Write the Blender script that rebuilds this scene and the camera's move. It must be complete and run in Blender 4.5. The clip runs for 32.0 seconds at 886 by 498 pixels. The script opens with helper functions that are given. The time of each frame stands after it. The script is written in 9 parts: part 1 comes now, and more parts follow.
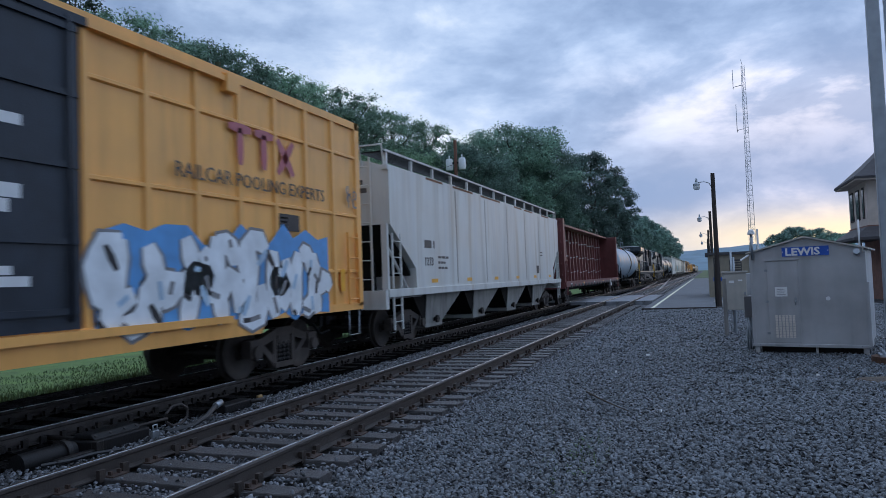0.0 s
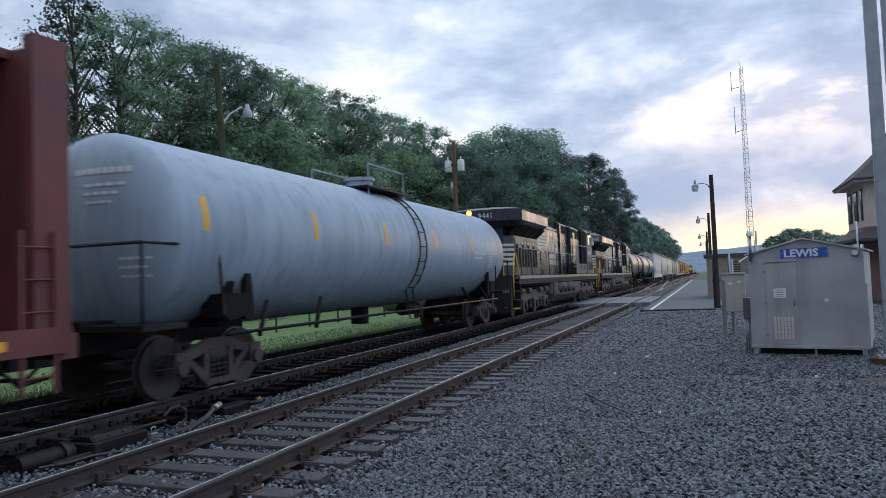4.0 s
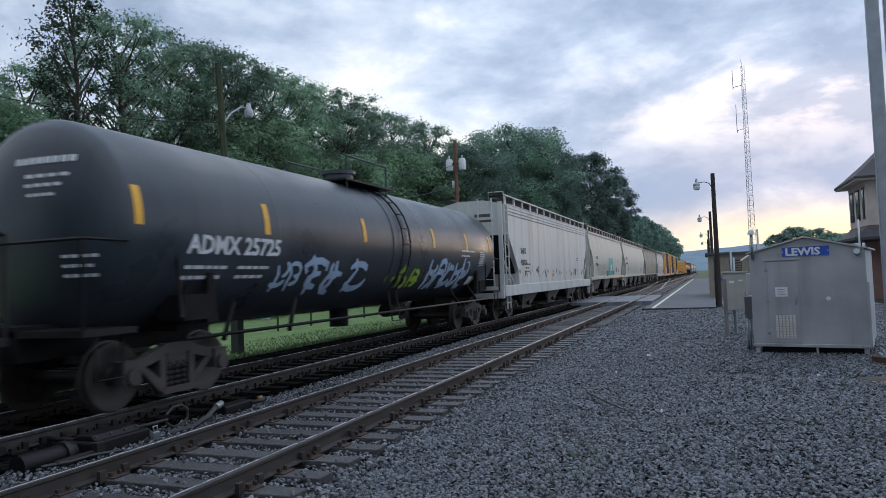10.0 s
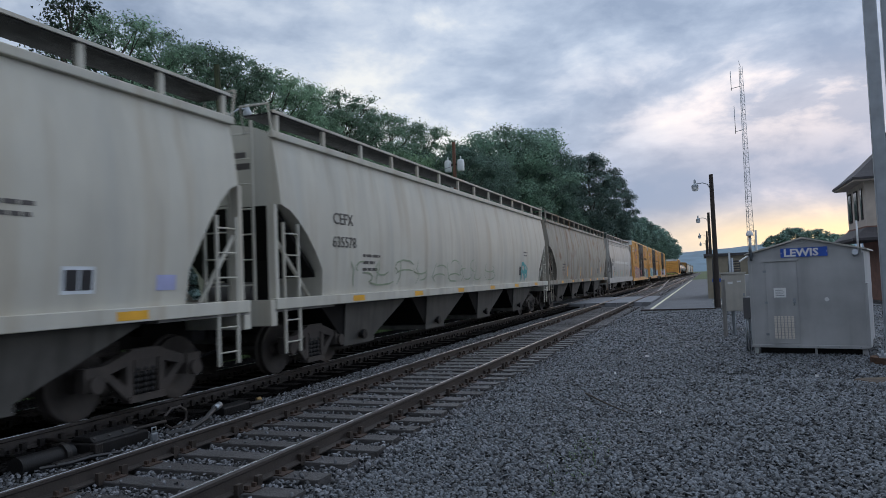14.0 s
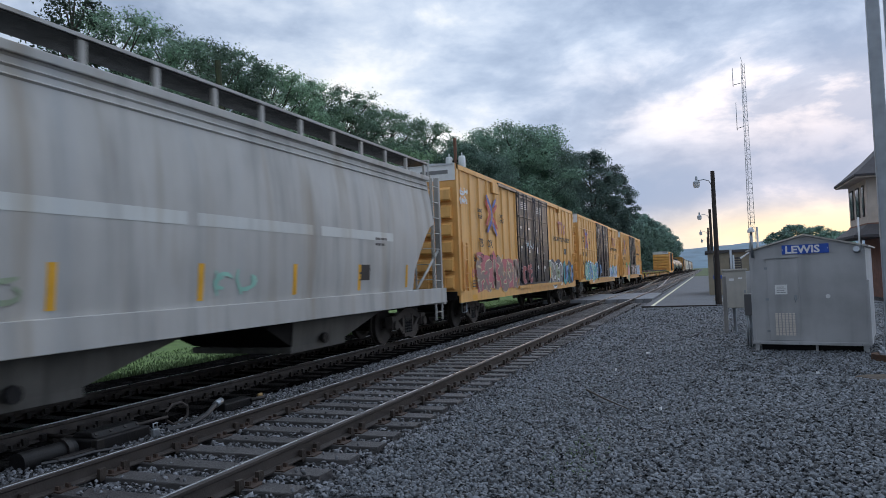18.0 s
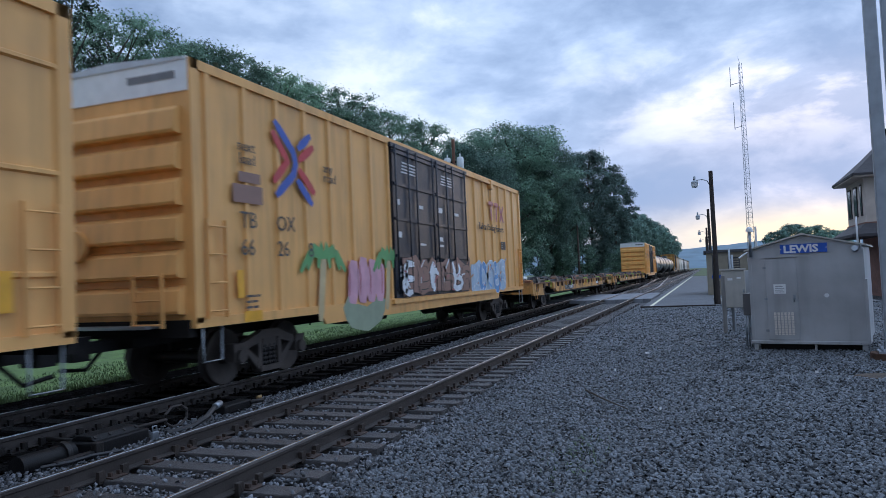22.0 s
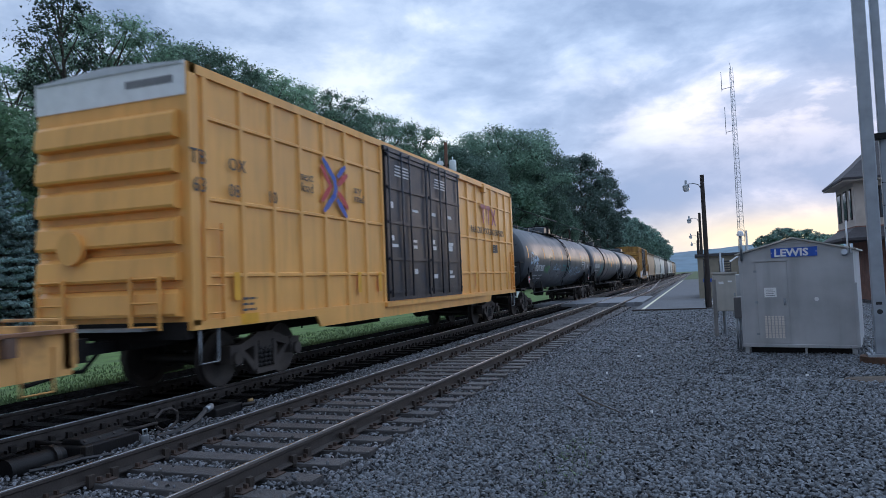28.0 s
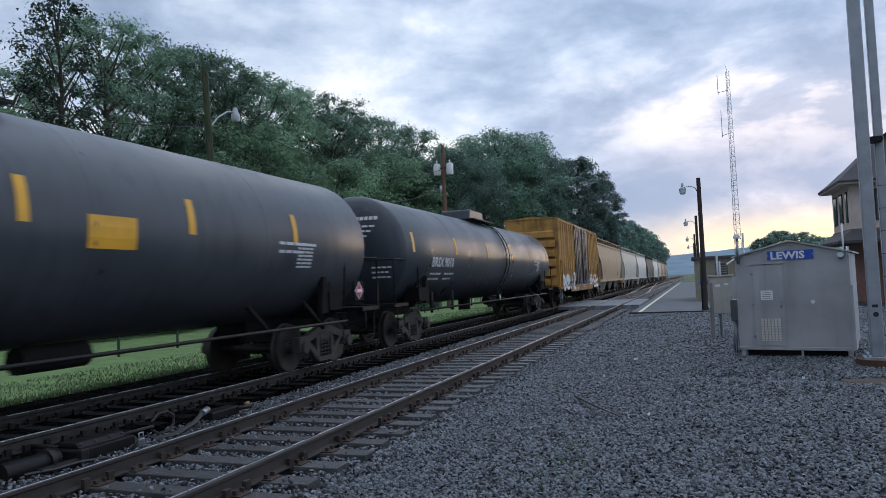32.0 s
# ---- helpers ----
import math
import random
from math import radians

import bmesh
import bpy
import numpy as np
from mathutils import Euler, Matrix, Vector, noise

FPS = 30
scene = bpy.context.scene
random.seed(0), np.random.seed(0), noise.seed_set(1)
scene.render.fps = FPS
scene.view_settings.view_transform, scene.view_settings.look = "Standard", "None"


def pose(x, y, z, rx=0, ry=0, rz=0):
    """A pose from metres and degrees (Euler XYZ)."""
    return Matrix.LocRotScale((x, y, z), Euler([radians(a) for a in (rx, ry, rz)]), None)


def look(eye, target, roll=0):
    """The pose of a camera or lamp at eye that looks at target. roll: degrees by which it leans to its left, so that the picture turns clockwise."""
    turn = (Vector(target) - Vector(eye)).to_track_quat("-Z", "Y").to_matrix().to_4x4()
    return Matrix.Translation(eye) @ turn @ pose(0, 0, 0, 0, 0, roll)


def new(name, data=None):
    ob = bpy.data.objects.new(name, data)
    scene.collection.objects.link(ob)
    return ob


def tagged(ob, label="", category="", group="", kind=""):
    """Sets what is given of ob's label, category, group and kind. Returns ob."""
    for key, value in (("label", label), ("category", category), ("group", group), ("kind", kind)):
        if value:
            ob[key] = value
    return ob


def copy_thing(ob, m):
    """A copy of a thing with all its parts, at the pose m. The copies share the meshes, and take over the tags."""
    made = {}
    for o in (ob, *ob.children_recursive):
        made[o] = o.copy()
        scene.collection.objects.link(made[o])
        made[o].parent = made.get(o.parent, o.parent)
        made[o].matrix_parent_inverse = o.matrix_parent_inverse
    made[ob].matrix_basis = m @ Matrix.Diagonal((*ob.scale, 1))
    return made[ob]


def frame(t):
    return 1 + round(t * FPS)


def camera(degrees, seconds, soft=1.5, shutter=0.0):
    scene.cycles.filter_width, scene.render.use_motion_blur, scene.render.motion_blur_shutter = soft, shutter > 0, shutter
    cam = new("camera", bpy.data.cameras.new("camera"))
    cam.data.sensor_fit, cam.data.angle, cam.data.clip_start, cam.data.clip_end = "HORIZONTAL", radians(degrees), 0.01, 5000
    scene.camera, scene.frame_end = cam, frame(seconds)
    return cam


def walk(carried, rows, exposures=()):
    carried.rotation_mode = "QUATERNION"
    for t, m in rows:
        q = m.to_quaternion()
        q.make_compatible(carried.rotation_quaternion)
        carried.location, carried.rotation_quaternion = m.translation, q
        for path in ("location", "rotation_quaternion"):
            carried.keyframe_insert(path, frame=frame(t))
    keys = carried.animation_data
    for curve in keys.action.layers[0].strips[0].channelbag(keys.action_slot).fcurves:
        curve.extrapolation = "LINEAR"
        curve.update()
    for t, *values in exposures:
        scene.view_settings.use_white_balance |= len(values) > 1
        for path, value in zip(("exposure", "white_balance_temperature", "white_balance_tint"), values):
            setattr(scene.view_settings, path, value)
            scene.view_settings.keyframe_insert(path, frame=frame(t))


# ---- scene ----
# ---- camera ----
EYE = (0.0, 0.0, 1.69)


def aim(yaw, pitch, lean):
    y, p = radians(yaw), radians(pitch)
    way = Vector((-math.sin(y) * math.cos(p), math.cos(y) * math.cos(p), math.sin(p)))
    return look(EYE, Vector(EYE) + way, -lean)


cam = camera(65.0, 32.0, soft=0.65, shutter=0.2)
PATH = [
    (0, 20.67, 2.48, 2.11), (0.5, 20.68, 2.48, 2.09), (1, 20.66, 2.48, 2.08), (1.5, 20.64, 2.52, 2.09),
    (2, 20.61, 2.52, 2.13), (2.5, 20.60, 2.51, 2.16), (3, 20.59, 2.54, 2.17), (3.5, 20.56, 2.58, 2.16),
    (5.5, 20.60, 2.72, 2.12), (6, 20.59, 2.74, 2.14), (6.5, 20.59, 2.73, 2.17), (7, 20.59, 2.68, 2.19),
    (7.5, 20.61, 2.66, 2.21), (8, 20.59, 2.64, 2.23), (8.5, 20.58, 2.59, 2.24), (9, 20.58, 2.54, 2.23),
    (9.5, 20.61, 2.53, 2.21), (10, 20.68, 2.53, 2.20), (10.5, 20.72, 2.49, 2.19), (11, 20.70, 2.50, 2.19),
    (11.5, 20.66, 2.53, 2.19), (12, 20.62, 2.54, 2.17), (12.5, 20.60, 2.55, 2.17), (13, 20.57, 2.60, 2.18),
    (13.5, 20.58, 2.60, 2.21), (14, 20.57, 2.62, 2.24), (14.5, 20.59, 2.62, 2.24), (16.5, 20.61, 2.47, 2.18),
    (17, 20.61, 2.44, 2.18), (17.5, 20.61, 2.39, 2.18), (18, 20.67, 2.33, 2.17), (18.5, 20.69, 2.30, 2.19),
    (19, 20.70, 2.34, 2.22), (19.5, 20.68, 2.36, 2.26), (20, 20.65, 2.39, 2.31), (20.5, 20.65, 2.43, 2.37),
    (21, 20.64, 2.41, 2.43), (21.5, 20.63, 2.41, 2.46), (22, 20.56, 2.42, 2.46), (22.5, 20.41, 2.43, 2.43),
    (23, 20.29, 2.47, 2.42), (23.5, 20.22, 2.51, 2.42), (24, 20.17, 2.54, 2.42), (24.5, 20.14, 2.59, 2.41),
    (25, 20.09, 2.65, 2.39), (25.5, 20.03, 2.71, 2.38), (27.5, 19.91, 2.64, 2.35), (28, 19.92, 2.64, 2.36),
    (28.5, 19.86, 2.70, 2.37), (29, 19.84, 2.79, 2.39), (29.5, 19.85, 2.83, 2.39), (30, 19.82, 2.87, 2.39),
    (30.5, 19.81, 2.88, 2.38), (31, 19.76, 2.88, 2.38), (31.5, 19.69, 2.88, 2.37), (32, 19.66, 2.86, 2.37),
]
LIGHT = [  # seconds, stops, kelvin: the camera's own exposure and white balance
    (0, -0.05, 5950), (1, -0.03, 6400), (2, 0.07, 6600), (3, 0.25, 6750), (6, 0.29, 6850), (9, 0.27, 6900), (11, 0.20, 6850), (12.5, 0.02, 6900), (14, -0.03, 7000), (17, 0.17, 7000), (18.5, 0.17, 6850),
    (20, 0.15, 6350), (21, 0.15, 5950), (23, 0.13, 6000), (25, 0.11, 6450), (28, 0.13, 6150), (29, 0.12, 5850), (30, 0.13, 6050), (31, 0.17, 6550), (32, 0.19, 6700)]
walk(cam, [(t, aim(a, b, c)) for t, a, b, c in PATH], [(t, e, k, 10) for t, e, k in LIGHT])

# ---- world, sun ----
world = bpy.data.worlds.new("dusk_sky")
scene.world = world
world.use_nodes = True
SUN_AZ, SUN_EL = 11.0, 4.0  # degrees to the right of the tracks, above the horizon


def build_sky():
    nt = world.node_tree
    nt.nodes.clear()
    N, L = nt.nodes.new, nt.links.new

    def math_node(op, a, b=None, clamp=False):
        n = N("ShaderNodeMath")
        n.operation, n.use_clamp = op, clamp
        for i, v in enumerate((a, b)):
            if v is None:
                continue
            if isinstance(v, (int, float)):
                n.inputs[i].default_value = v
            else:
                L(v, n.inputs[i])
        return n.outputs[0]

    def mix(fac, a, b):
        n = N("ShaderNodeMix")
        n.data_type = "RGBA"
        for sock, v in ((n.inputs[0], fac), (n.inputs[6], a), (n.inputs[7], b)):
            if isinstance(v, (int, float)):
                sock.default_value = v
            elif isinstance(v, tuple):
                sock.default_value = (*v, 1)
            else:
                L(v, sock)
        return n.outputs[2]

    def ramp(fac, stops):
        n = N("ShaderNodeValToRGB")
        el = n.color_ramp.elements
        while len(el) < len(stops):
            el.new(0.5)
        for e, (pos, col) in zip(el, stops):
            e.position, e.color = pos, (*col, 1)
        L(fac, n.inputs[0])
        return n.outputs[0]

    coord = N("ShaderNodeTexCoord").outputs["Generated"]
    sep = N("ShaderNodeSeparateXYZ")
    L(coord, sep.inputs[0])
    x, y, z = sep.outputs
    up = math_node("MAXIMUM", z, 0.0)

    def cloud(scale, detail, off, rough, dist):
        m = N("ShaderNodeMapping")
        L(coord, m.inputs[0])
        m.inputs["Location"].default_value = off
        m.inputs["Rotation"].default_value = (0, radians(-9), 0)
        m.inputs["Scale"].default_value = (1.0, 1.0, 2.1)
        n = N("ShaderNodeTexNoise")
        n.inputs["Scale"].default_value, n.inputs["Detail"].default_value = scale, detail
        n.inputs["Roughness"].default_value, n.inputs["Distortion"].default_value = rough, dist
        L(m.outputs[0], n.inputs["Vector"])
        return n.outputs["Fac"]

    big, small = cloud(2.3, 3, (3.1, 0.7, 0.35), 0.5, 0.25), cloud(7.5, 8, (0.2, 2.2, 0), 0.56, 0.15)
    dens = math_node("ADD", math_node("MULTIPLY", big, 0.56), math_node("MULTIPLY", small, 0.44))
    sky = N("ShaderNodeTexSky")
    sky.sky_type, sky.sun_disc = "NISHITA", False
    sky.sun_elevation, sky.sun_rotation = radians(SUN_EL), radians(SUN_AZ)
    blue = N("ShaderNodeVectorMath")
    blue.operation = "SCALE"
    L(sky.outputs[0], blue.inputs[0])
    blue.inputs["Scale"].default_value = 0.10
    a = radians(SUN_AZ)
    dot = math_node("MAXIMUM", math_node("ADD", math_node("MULTIPLY", x, math.sin(a)), math_node("MULTIPLY", y, math.cos(a))), 0.0)

    def hump(v, mid, width):
        d = math_node("DIVIDE", math_node("SUBTRACT", v, mid), width)
        return math_node("EXPONENT", math_node("MULTIPLY", math_node("MULTIPLY", d, d), -1.0))
    cool = ramp(dens, [(0.37, (0.88, 0.94, 1.02)), (0.455, (0.54, 0.645, 0.82)), (0.52, (0.39, 0.495, 0.68)), (0.60, (0.27, 0.36, 0.53))])
    warm = ramp(dens, [(0.40, (1.12, 0.98, 0.96)), (0.47, (0.86, 0.77, 0.83)), (0.54, (0.52, 0.53, 0.66)), (0.63, (0.35, 0.40, 0.55))])
    glow = math_node("MULTIPLY", math_node("POWER", dot, 26.0), hump(z, 0.13, 0.17))
    body = mix(glow, cool, warm)
    cover = ramp(dens, [(0.30, (0.8, 0.8, 0.8)), (0.48, (1, 1, 1))])
    body = mix(cover, blue.outputs[0], body)
    # light breaking through the cloud over the set sun, and the clear strip under it
    rift = math_node("MULTIPLY", math_node("MULTIPLY", hump(math_node("ADD", z, math_node("MULTIPLY", small, 0.12)), 0.275, 0.055), math_node("POWER", dot, 26.0)), ramp(small, [(0.40, (1, 1, 1)), (0.56, (0.18, 0.18, 0.18))]))
    body = mix(rift, body, (1.42, 1.20, 1.10))
    # a small bright break in the cloud over the wood
    b = radians(20.5)
    gap = math_node("MAXIMUM", math_node("ADD", math_node("MULTIPLY", x, -math.sin(b)), math_node("MULTIPLY", y, math.cos(b))), 0.0)
    gap = math_node("MULTIPLY", math_node("MULTIPLY", hump(z, 0.28, 0.05), math_node("POWER", gap, 160.0)), ramp(small, [(0.42, (1, 1, 1)), (0.53, (0, 0, 0))]))
    body = mix(gap, body, (1.12, 1.14, 1.17))
    strip = math_node("MULTIPLY", hump(math_node("ADD", z, math_node("MULTIPLY", small, 0.03)), 0.055, 0.032), math_node("POWER", dot, 26.0))
    body = mix(strip, body, (1.12, 0.86, 0.52))
    bg = N("ShaderNodeBackground")
    # the half of the sky away from the bright side is duller, and overcast is brightest overhead
    away = N("ShaderNodeVectorMath")
    away.operation = "SCALE"
    L(body, away.inputs[0])
    mr = N("ShaderNodeMapRange")
    L(math_node("ADD", math_node("MULTIPLY", y, 0.5), math_node("MULTIPLY", x, 0.85)), mr.inputs[0])
    for i, v in enumerate((-0.9, 0.9, 0.82, 1.22)):
        mr.inputs[i + 1].default_value = v
    zen = N("ShaderNodeMapRange")
    L(z, zen.inputs[0])
    for i, v in enumerate((0.42, 1.0, 1.0, 1.75)):
        zen.inputs[i + 1].default_value = v
    back = N("ShaderNodeMapRange")
    L(y, back.inputs[0])
    for i, v in enumerate((-0.9, 0.0, 0.64, 1.0)):
        back.inputs[i + 1].default_value = v
    L(math_node("MULTIPLY", math_node("MULTIPLY", mr.outputs[0], back.outputs[0]), zen.outputs[0]), away.inputs["Scale"])
    L(away.outputs[0], bg.inputs[0])
    bg.inputs[1].default_value = 1.06
    out = N("ShaderNodeOutputWorld")
    L(bg.outputs[0], out.inputs[0])


build_sky()
sun = new("sun", bpy.data.lights.new("sun", "SUN"))
sun.data.energy, sun.data.angle, sun.data.color = 0.10, radians(18), (1.0, 0.72, 0.48)
sun.matrix_world = look((0, 0, 0), (-math.sin(radians(SUN_AZ)), -math.cos(radians(SUN_AZ)), -math.tan(radians(SUN_EL))))
scene.view_settings.exposure = 0.0


# ---- materials ----
def mat(name, col, rough=0.6, metal=0.0, var=0.2, scale=3.0, bump=0.15, bscale=60.0, streak=0.0, rust=0.0, rustcol=(0.16, 0.07, 0.03), own=0.0, stretch=(1, 1, 1), spec=0.5, trans=0.0, wide=1.0, stain=0.0):
    m = bpy.data.materials.new(name)
    m.use_nodes = True
    nt = m.node_tree
    b = nt.nodes["Principled BSDF"]
    N, L = nt.nodes.new, nt.links.new
    b.inputs["Metallic"].default_value = metal
    b.inputs["Specular IOR Level"].default_value = spec
    coord = N("ShaderNodeTexCoord").outputs["Object"]
    mp = N("ShaderNodeMapping")
    mp.inputs["Scale"].default_value = stretch
    L(coord, mp.inputs[0])

    def noise_fac(sc, det, vec):
        n = N("ShaderNodeTexNoise")
        n.inputs["Scale"].default_value, n.inputs["Detail"].default_value = sc, det
        L(vec, n.inputs["Vector"])
        return n.outputs["Fac"]

    def mixed(fac, a, bb, mode="MIX"):
        n = N("ShaderNodeMix")
        n.data_type, n.blend_type = "RGBA", mode
        for sock, v in ((n.inputs[0], fac), (n.inputs[6], a), (n.inputs[7], bb)):
            if isinstance(v, (int, float)):
                sock.default_value = v
            elif isinstance(v, tuple):
                sock.default_value = (*v[:3], 1)
            else:
                L(v, sock)
        return n.outputs[2]

    def rng(fac, a, bb, c, d):
        n = N("ShaderNodeMapRange")
        L(fac, n.inputs[0])
        for i, v in enumerate((a, bb, c, d)):
            n.inputs[i + 1].default_value = v
        return n.outputs[0]

    f1 = noise_fac(scale, 5, mp.outputs[0])
    dark = tuple(c * (1 - var) for c in col)
    lite = tuple(min(1, c * (1 + var)) for c in col)
    c = mixed(rng(f1, 0.3, 0.7, 0, 1), dark, lite)
    if own:
        r = N("ShaderNodeObjectInfo").outputs["Random"]
        c = mixed(rng(r, 0, 1, 0, own), c, tuple(x * 0.35 for x in col))
    if streak:
        m2 = N("ShaderNodeMapping")
        m2.inputs["Scale"].default_value = (2.2 / wide, 2.2 / wide, 0.22 / wide)
        L(coord, m2.inputs[0])
        f2 = noise_fac(2.4, 6, m2.outputs[0])
        c = mixed(rng(f2, 0.5, 0.72, 0, streak), c, tuple(x * 0.38 for x in col))
        c = mixed(rng(f2, 0.46, 0.3, 0, streak * 0.5), c, tuple(min(1, x * 1.25 + 0.03 * max(col)) for x in col))
    if stain:
        m3 = N("ShaderNodeMapping")
        m3.inputs["Location"].default_value = (3.7, 1.9, 0.4)
        m3.inputs["Scale"].default_value = (0.9, 0.9, 0.07)
        L(coord, m3.inputs[0])
        f4 = noise_fac(2.2, 5, m3.outputs[0])
        c = mixed(rng(f4, 0.54, 0.70, 0, stain), c, (col[0] * 0.62, col[1] * 0.50, col[2] * 0.36))
        c = mixed(rng(f4, 0.44, 0.30, 0, stain * 0.6), c, (col[0] * 0.82, col[1] * 0.90, col[2] * 1.02))
    if rust:
        f3 = noise_fac(1.3, 8, coord)
        c = mixed(rng(f3, 0.60 - 0.2 * rust, 0.74 - 0.2 * rust, 0, 0.85), c, rustcol)
    L(c, b.inputs["Base Color"])
    L(rng(f1, 0.25, 0.75, max(0.05, rough - 0.1), min(1, rough + 0.1)), b.inputs["Roughness"])
    if bump:
        bp = N("ShaderNodeBump")
        bp.inputs["Strength"].default_value, bp.inputs["Distance"].default_value = bump, 0.02
        L(noise_fac(bscale, 4, mp.outputs[0]), bp.inputs["Height"])
        L(bp.outputs[0], b.inputs["Normal"])
    if trans:
        b.inputs["Transmission Weight"].default_value = trans
    return m


def glow_mat(name, col, strength):
    m = bpy.data.materials.new(name)
    m.use_nodes = True
    b = m.node_tree.nodes["Principled BSDF"]
    b.inputs["Base Color"].default_value = (*col, 1)
    b.inputs["Emission Color"].default_value = (*col, 1)
    b.inputs["Emission Strength"].default_value = strength
    return m


def leaf_mat(name, col, dif=0.35):
    m = bpy.data.materials.new(name)
    m.use_nodes = True
    nt = m.node_tree
    N, L = nt.nodes.new, nt.links.new
    b = nt.nodes["Principled BSDF"]
    g = N("ShaderNodeNewGeometry").outputs["Random Per Island"]
    o = N("ShaderNodeObjectInfo").outputs["Random"]
    cr = N("ShaderNodeValToRGB")
    e = cr.color_ramp.elements
    e[0].color = (*[c * (1 - dif) for c in col], 1)
    e[1].color = (*[c * (1 + dif) for c in col], 1)
    L(g, cr.inputs[0])
    hs = N("ShaderNodeHueSaturation")
    mr = N("ShaderNodeMapRange")
    L(o, mr.inputs[0])
    mr.inputs[3].default_value, mr.inputs[4].default_value = 0.75, 1.4
    L(mr.outputs[0], hs.inputs["Value"])
    mr2 = N("ShaderNodeMapRange")
    L(o, mr2.inputs[0])
    mr2.inputs[3].default_value, mr2.inputs[4].default_value = 0.515, 0.485
    L(mr2.outputs[0], hs.inputs["Hue"])
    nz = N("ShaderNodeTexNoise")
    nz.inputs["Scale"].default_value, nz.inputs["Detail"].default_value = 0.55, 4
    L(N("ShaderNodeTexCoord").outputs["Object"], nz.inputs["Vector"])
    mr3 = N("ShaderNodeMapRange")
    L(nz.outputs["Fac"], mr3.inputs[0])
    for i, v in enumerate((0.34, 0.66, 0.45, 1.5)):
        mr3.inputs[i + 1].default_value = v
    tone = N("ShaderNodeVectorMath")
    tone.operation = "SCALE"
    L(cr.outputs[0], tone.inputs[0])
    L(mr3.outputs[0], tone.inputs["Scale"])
    L(tone.outputs[0], hs.inputs["Color"])
    L(hs.outputs[0], b.inputs["Base Color"])
    b.inputs["Roughness"].default_value = 0.6
    b.inputs["Specular IOR Level"].default_value = 0.25
    tr = N("ShaderNodeBsdfTranslucent")
    L(hs.outputs[0], tr.inputs[0])
    mx = N("ShaderNodeMixShader")
    mx.inputs[0].default_value = 0.45
    L(b.outputs[0], mx.inputs[1])
    L(tr.outputs[0], mx.inputs[2])
    L(mx.outputs[0], nt.nodes["Material Output"].inputs[0])
    return m


def gravel_mat(name, col, scale, spec=0.3):
    """Crushed stone: chips with their own tone, dark gaps, coarse clusters and wide patches."""
    m = bpy.data.materials.new(name)
    m.use_nodes = True
    nt = m.node_tree
    N, L = nt.nodes.new, nt.links.new
    b = nt.nodes["Principled BSDF"]
    coord = N("ShaderNodeTexCoord").outputs["Object"]
    tone, height = None, None
    for sc, lo, hi in ((scale, 0.25, 1.9), (scale * 0.3, 0.45, 1.55)):
        v = N("ShaderNodeTexVoronoi")
        v.inputs["Scale"].default_value = sc
        L(coord, v.inputs["Vector"])
        sep = N("ShaderNodeSeparateColor")
        L(v.outputs["Color"], sep.inputs[0])
        mr = N("ShaderNodeMapRange")
        L(sep.outputs[0], mr.inputs[0])
        mr.inputs[3].default_value, mr.inputs[4].default_value = lo, hi
        if tone is None:
            tone, height = mr.outputs[0], v.outputs["Distance"]
        else:
            mu = N("ShaderNodeMath")
            mu.operation = "MULTIPLY"
            L(tone, mu.inputs[0])
            L(mr.outputs[0], mu.inputs[1])
            tone = mu.outputs[0]
    for sc, lo, hi in ((0.3, 0.75, 1.25), (2.2, 0.6, 1.4)):
        big = N("ShaderNodeTexNoise")
        big.inputs["Scale"].default_value, big.inputs["Detail"].default_value = sc, 5
        L(coord, big.inputs["Vector"])
        mr = N("ShaderNodeMapRange")
        L(big.outputs["Fac"], mr.inputs[0])
        mr.inputs[1].default_value, mr.inputs[2].default_value, mr.inputs[3].default_value, mr.inputs[4].default_value = 0.3, 0.7, lo, hi
        mu = N("ShaderNodeMath")
        mu.operation = "MULTIPLY"
        L(tone, mu.inputs[0])
        L(mr.outputs[0], mu.inputs[1])
        tone = mu.outputs[0]
    mul = N("ShaderNodeVectorMath")
    mul.operation = "SCALE"
    mul.inputs[0].default_value = col
    L(tone, mul.inputs["Scale"])
    L(mul.outputs[0], b.inputs["Base Color"])
    b.inputs["Roughness"].default_value = 0.75
    b.inputs["Specular IOR Level"].default_value = spec
    bp = N("ShaderNodeBump")
    bp.inputs["Strength"].default_value, bp.inputs["Distance"].default_value = 1.0, 0.06
    L(height, bp.inputs["Height"])
    bp.invert = True
    L(bp.outputs[0], b.inputs["Normal"])
    return m


def island_mat(name, col, rough=0.75, dif=0.6):
    m = bpy.data.materials.new(name)
    m.use_nodes = True
    nt = m.node_tree
    N, L = nt.nodes.new, nt.links.new
    b = nt.nodes["Principled BSDF"]
    g = N("ShaderNodeNewGeometry").outputs["Random Per Island"]
    cr = N("ShaderNodeValToRGB")
    e = cr.color_ramp.elements
    e[0].color = (*[c * (1 - dif) for c in col], 1)
    e[1].color = (*[c * (1 + dif) for c in col], 1)
    L(g, cr.inputs[0])
    L(cr.outputs[0], b.inputs["Base Color"])
    b.inputs["Roughness"].default_value = rough
    return m


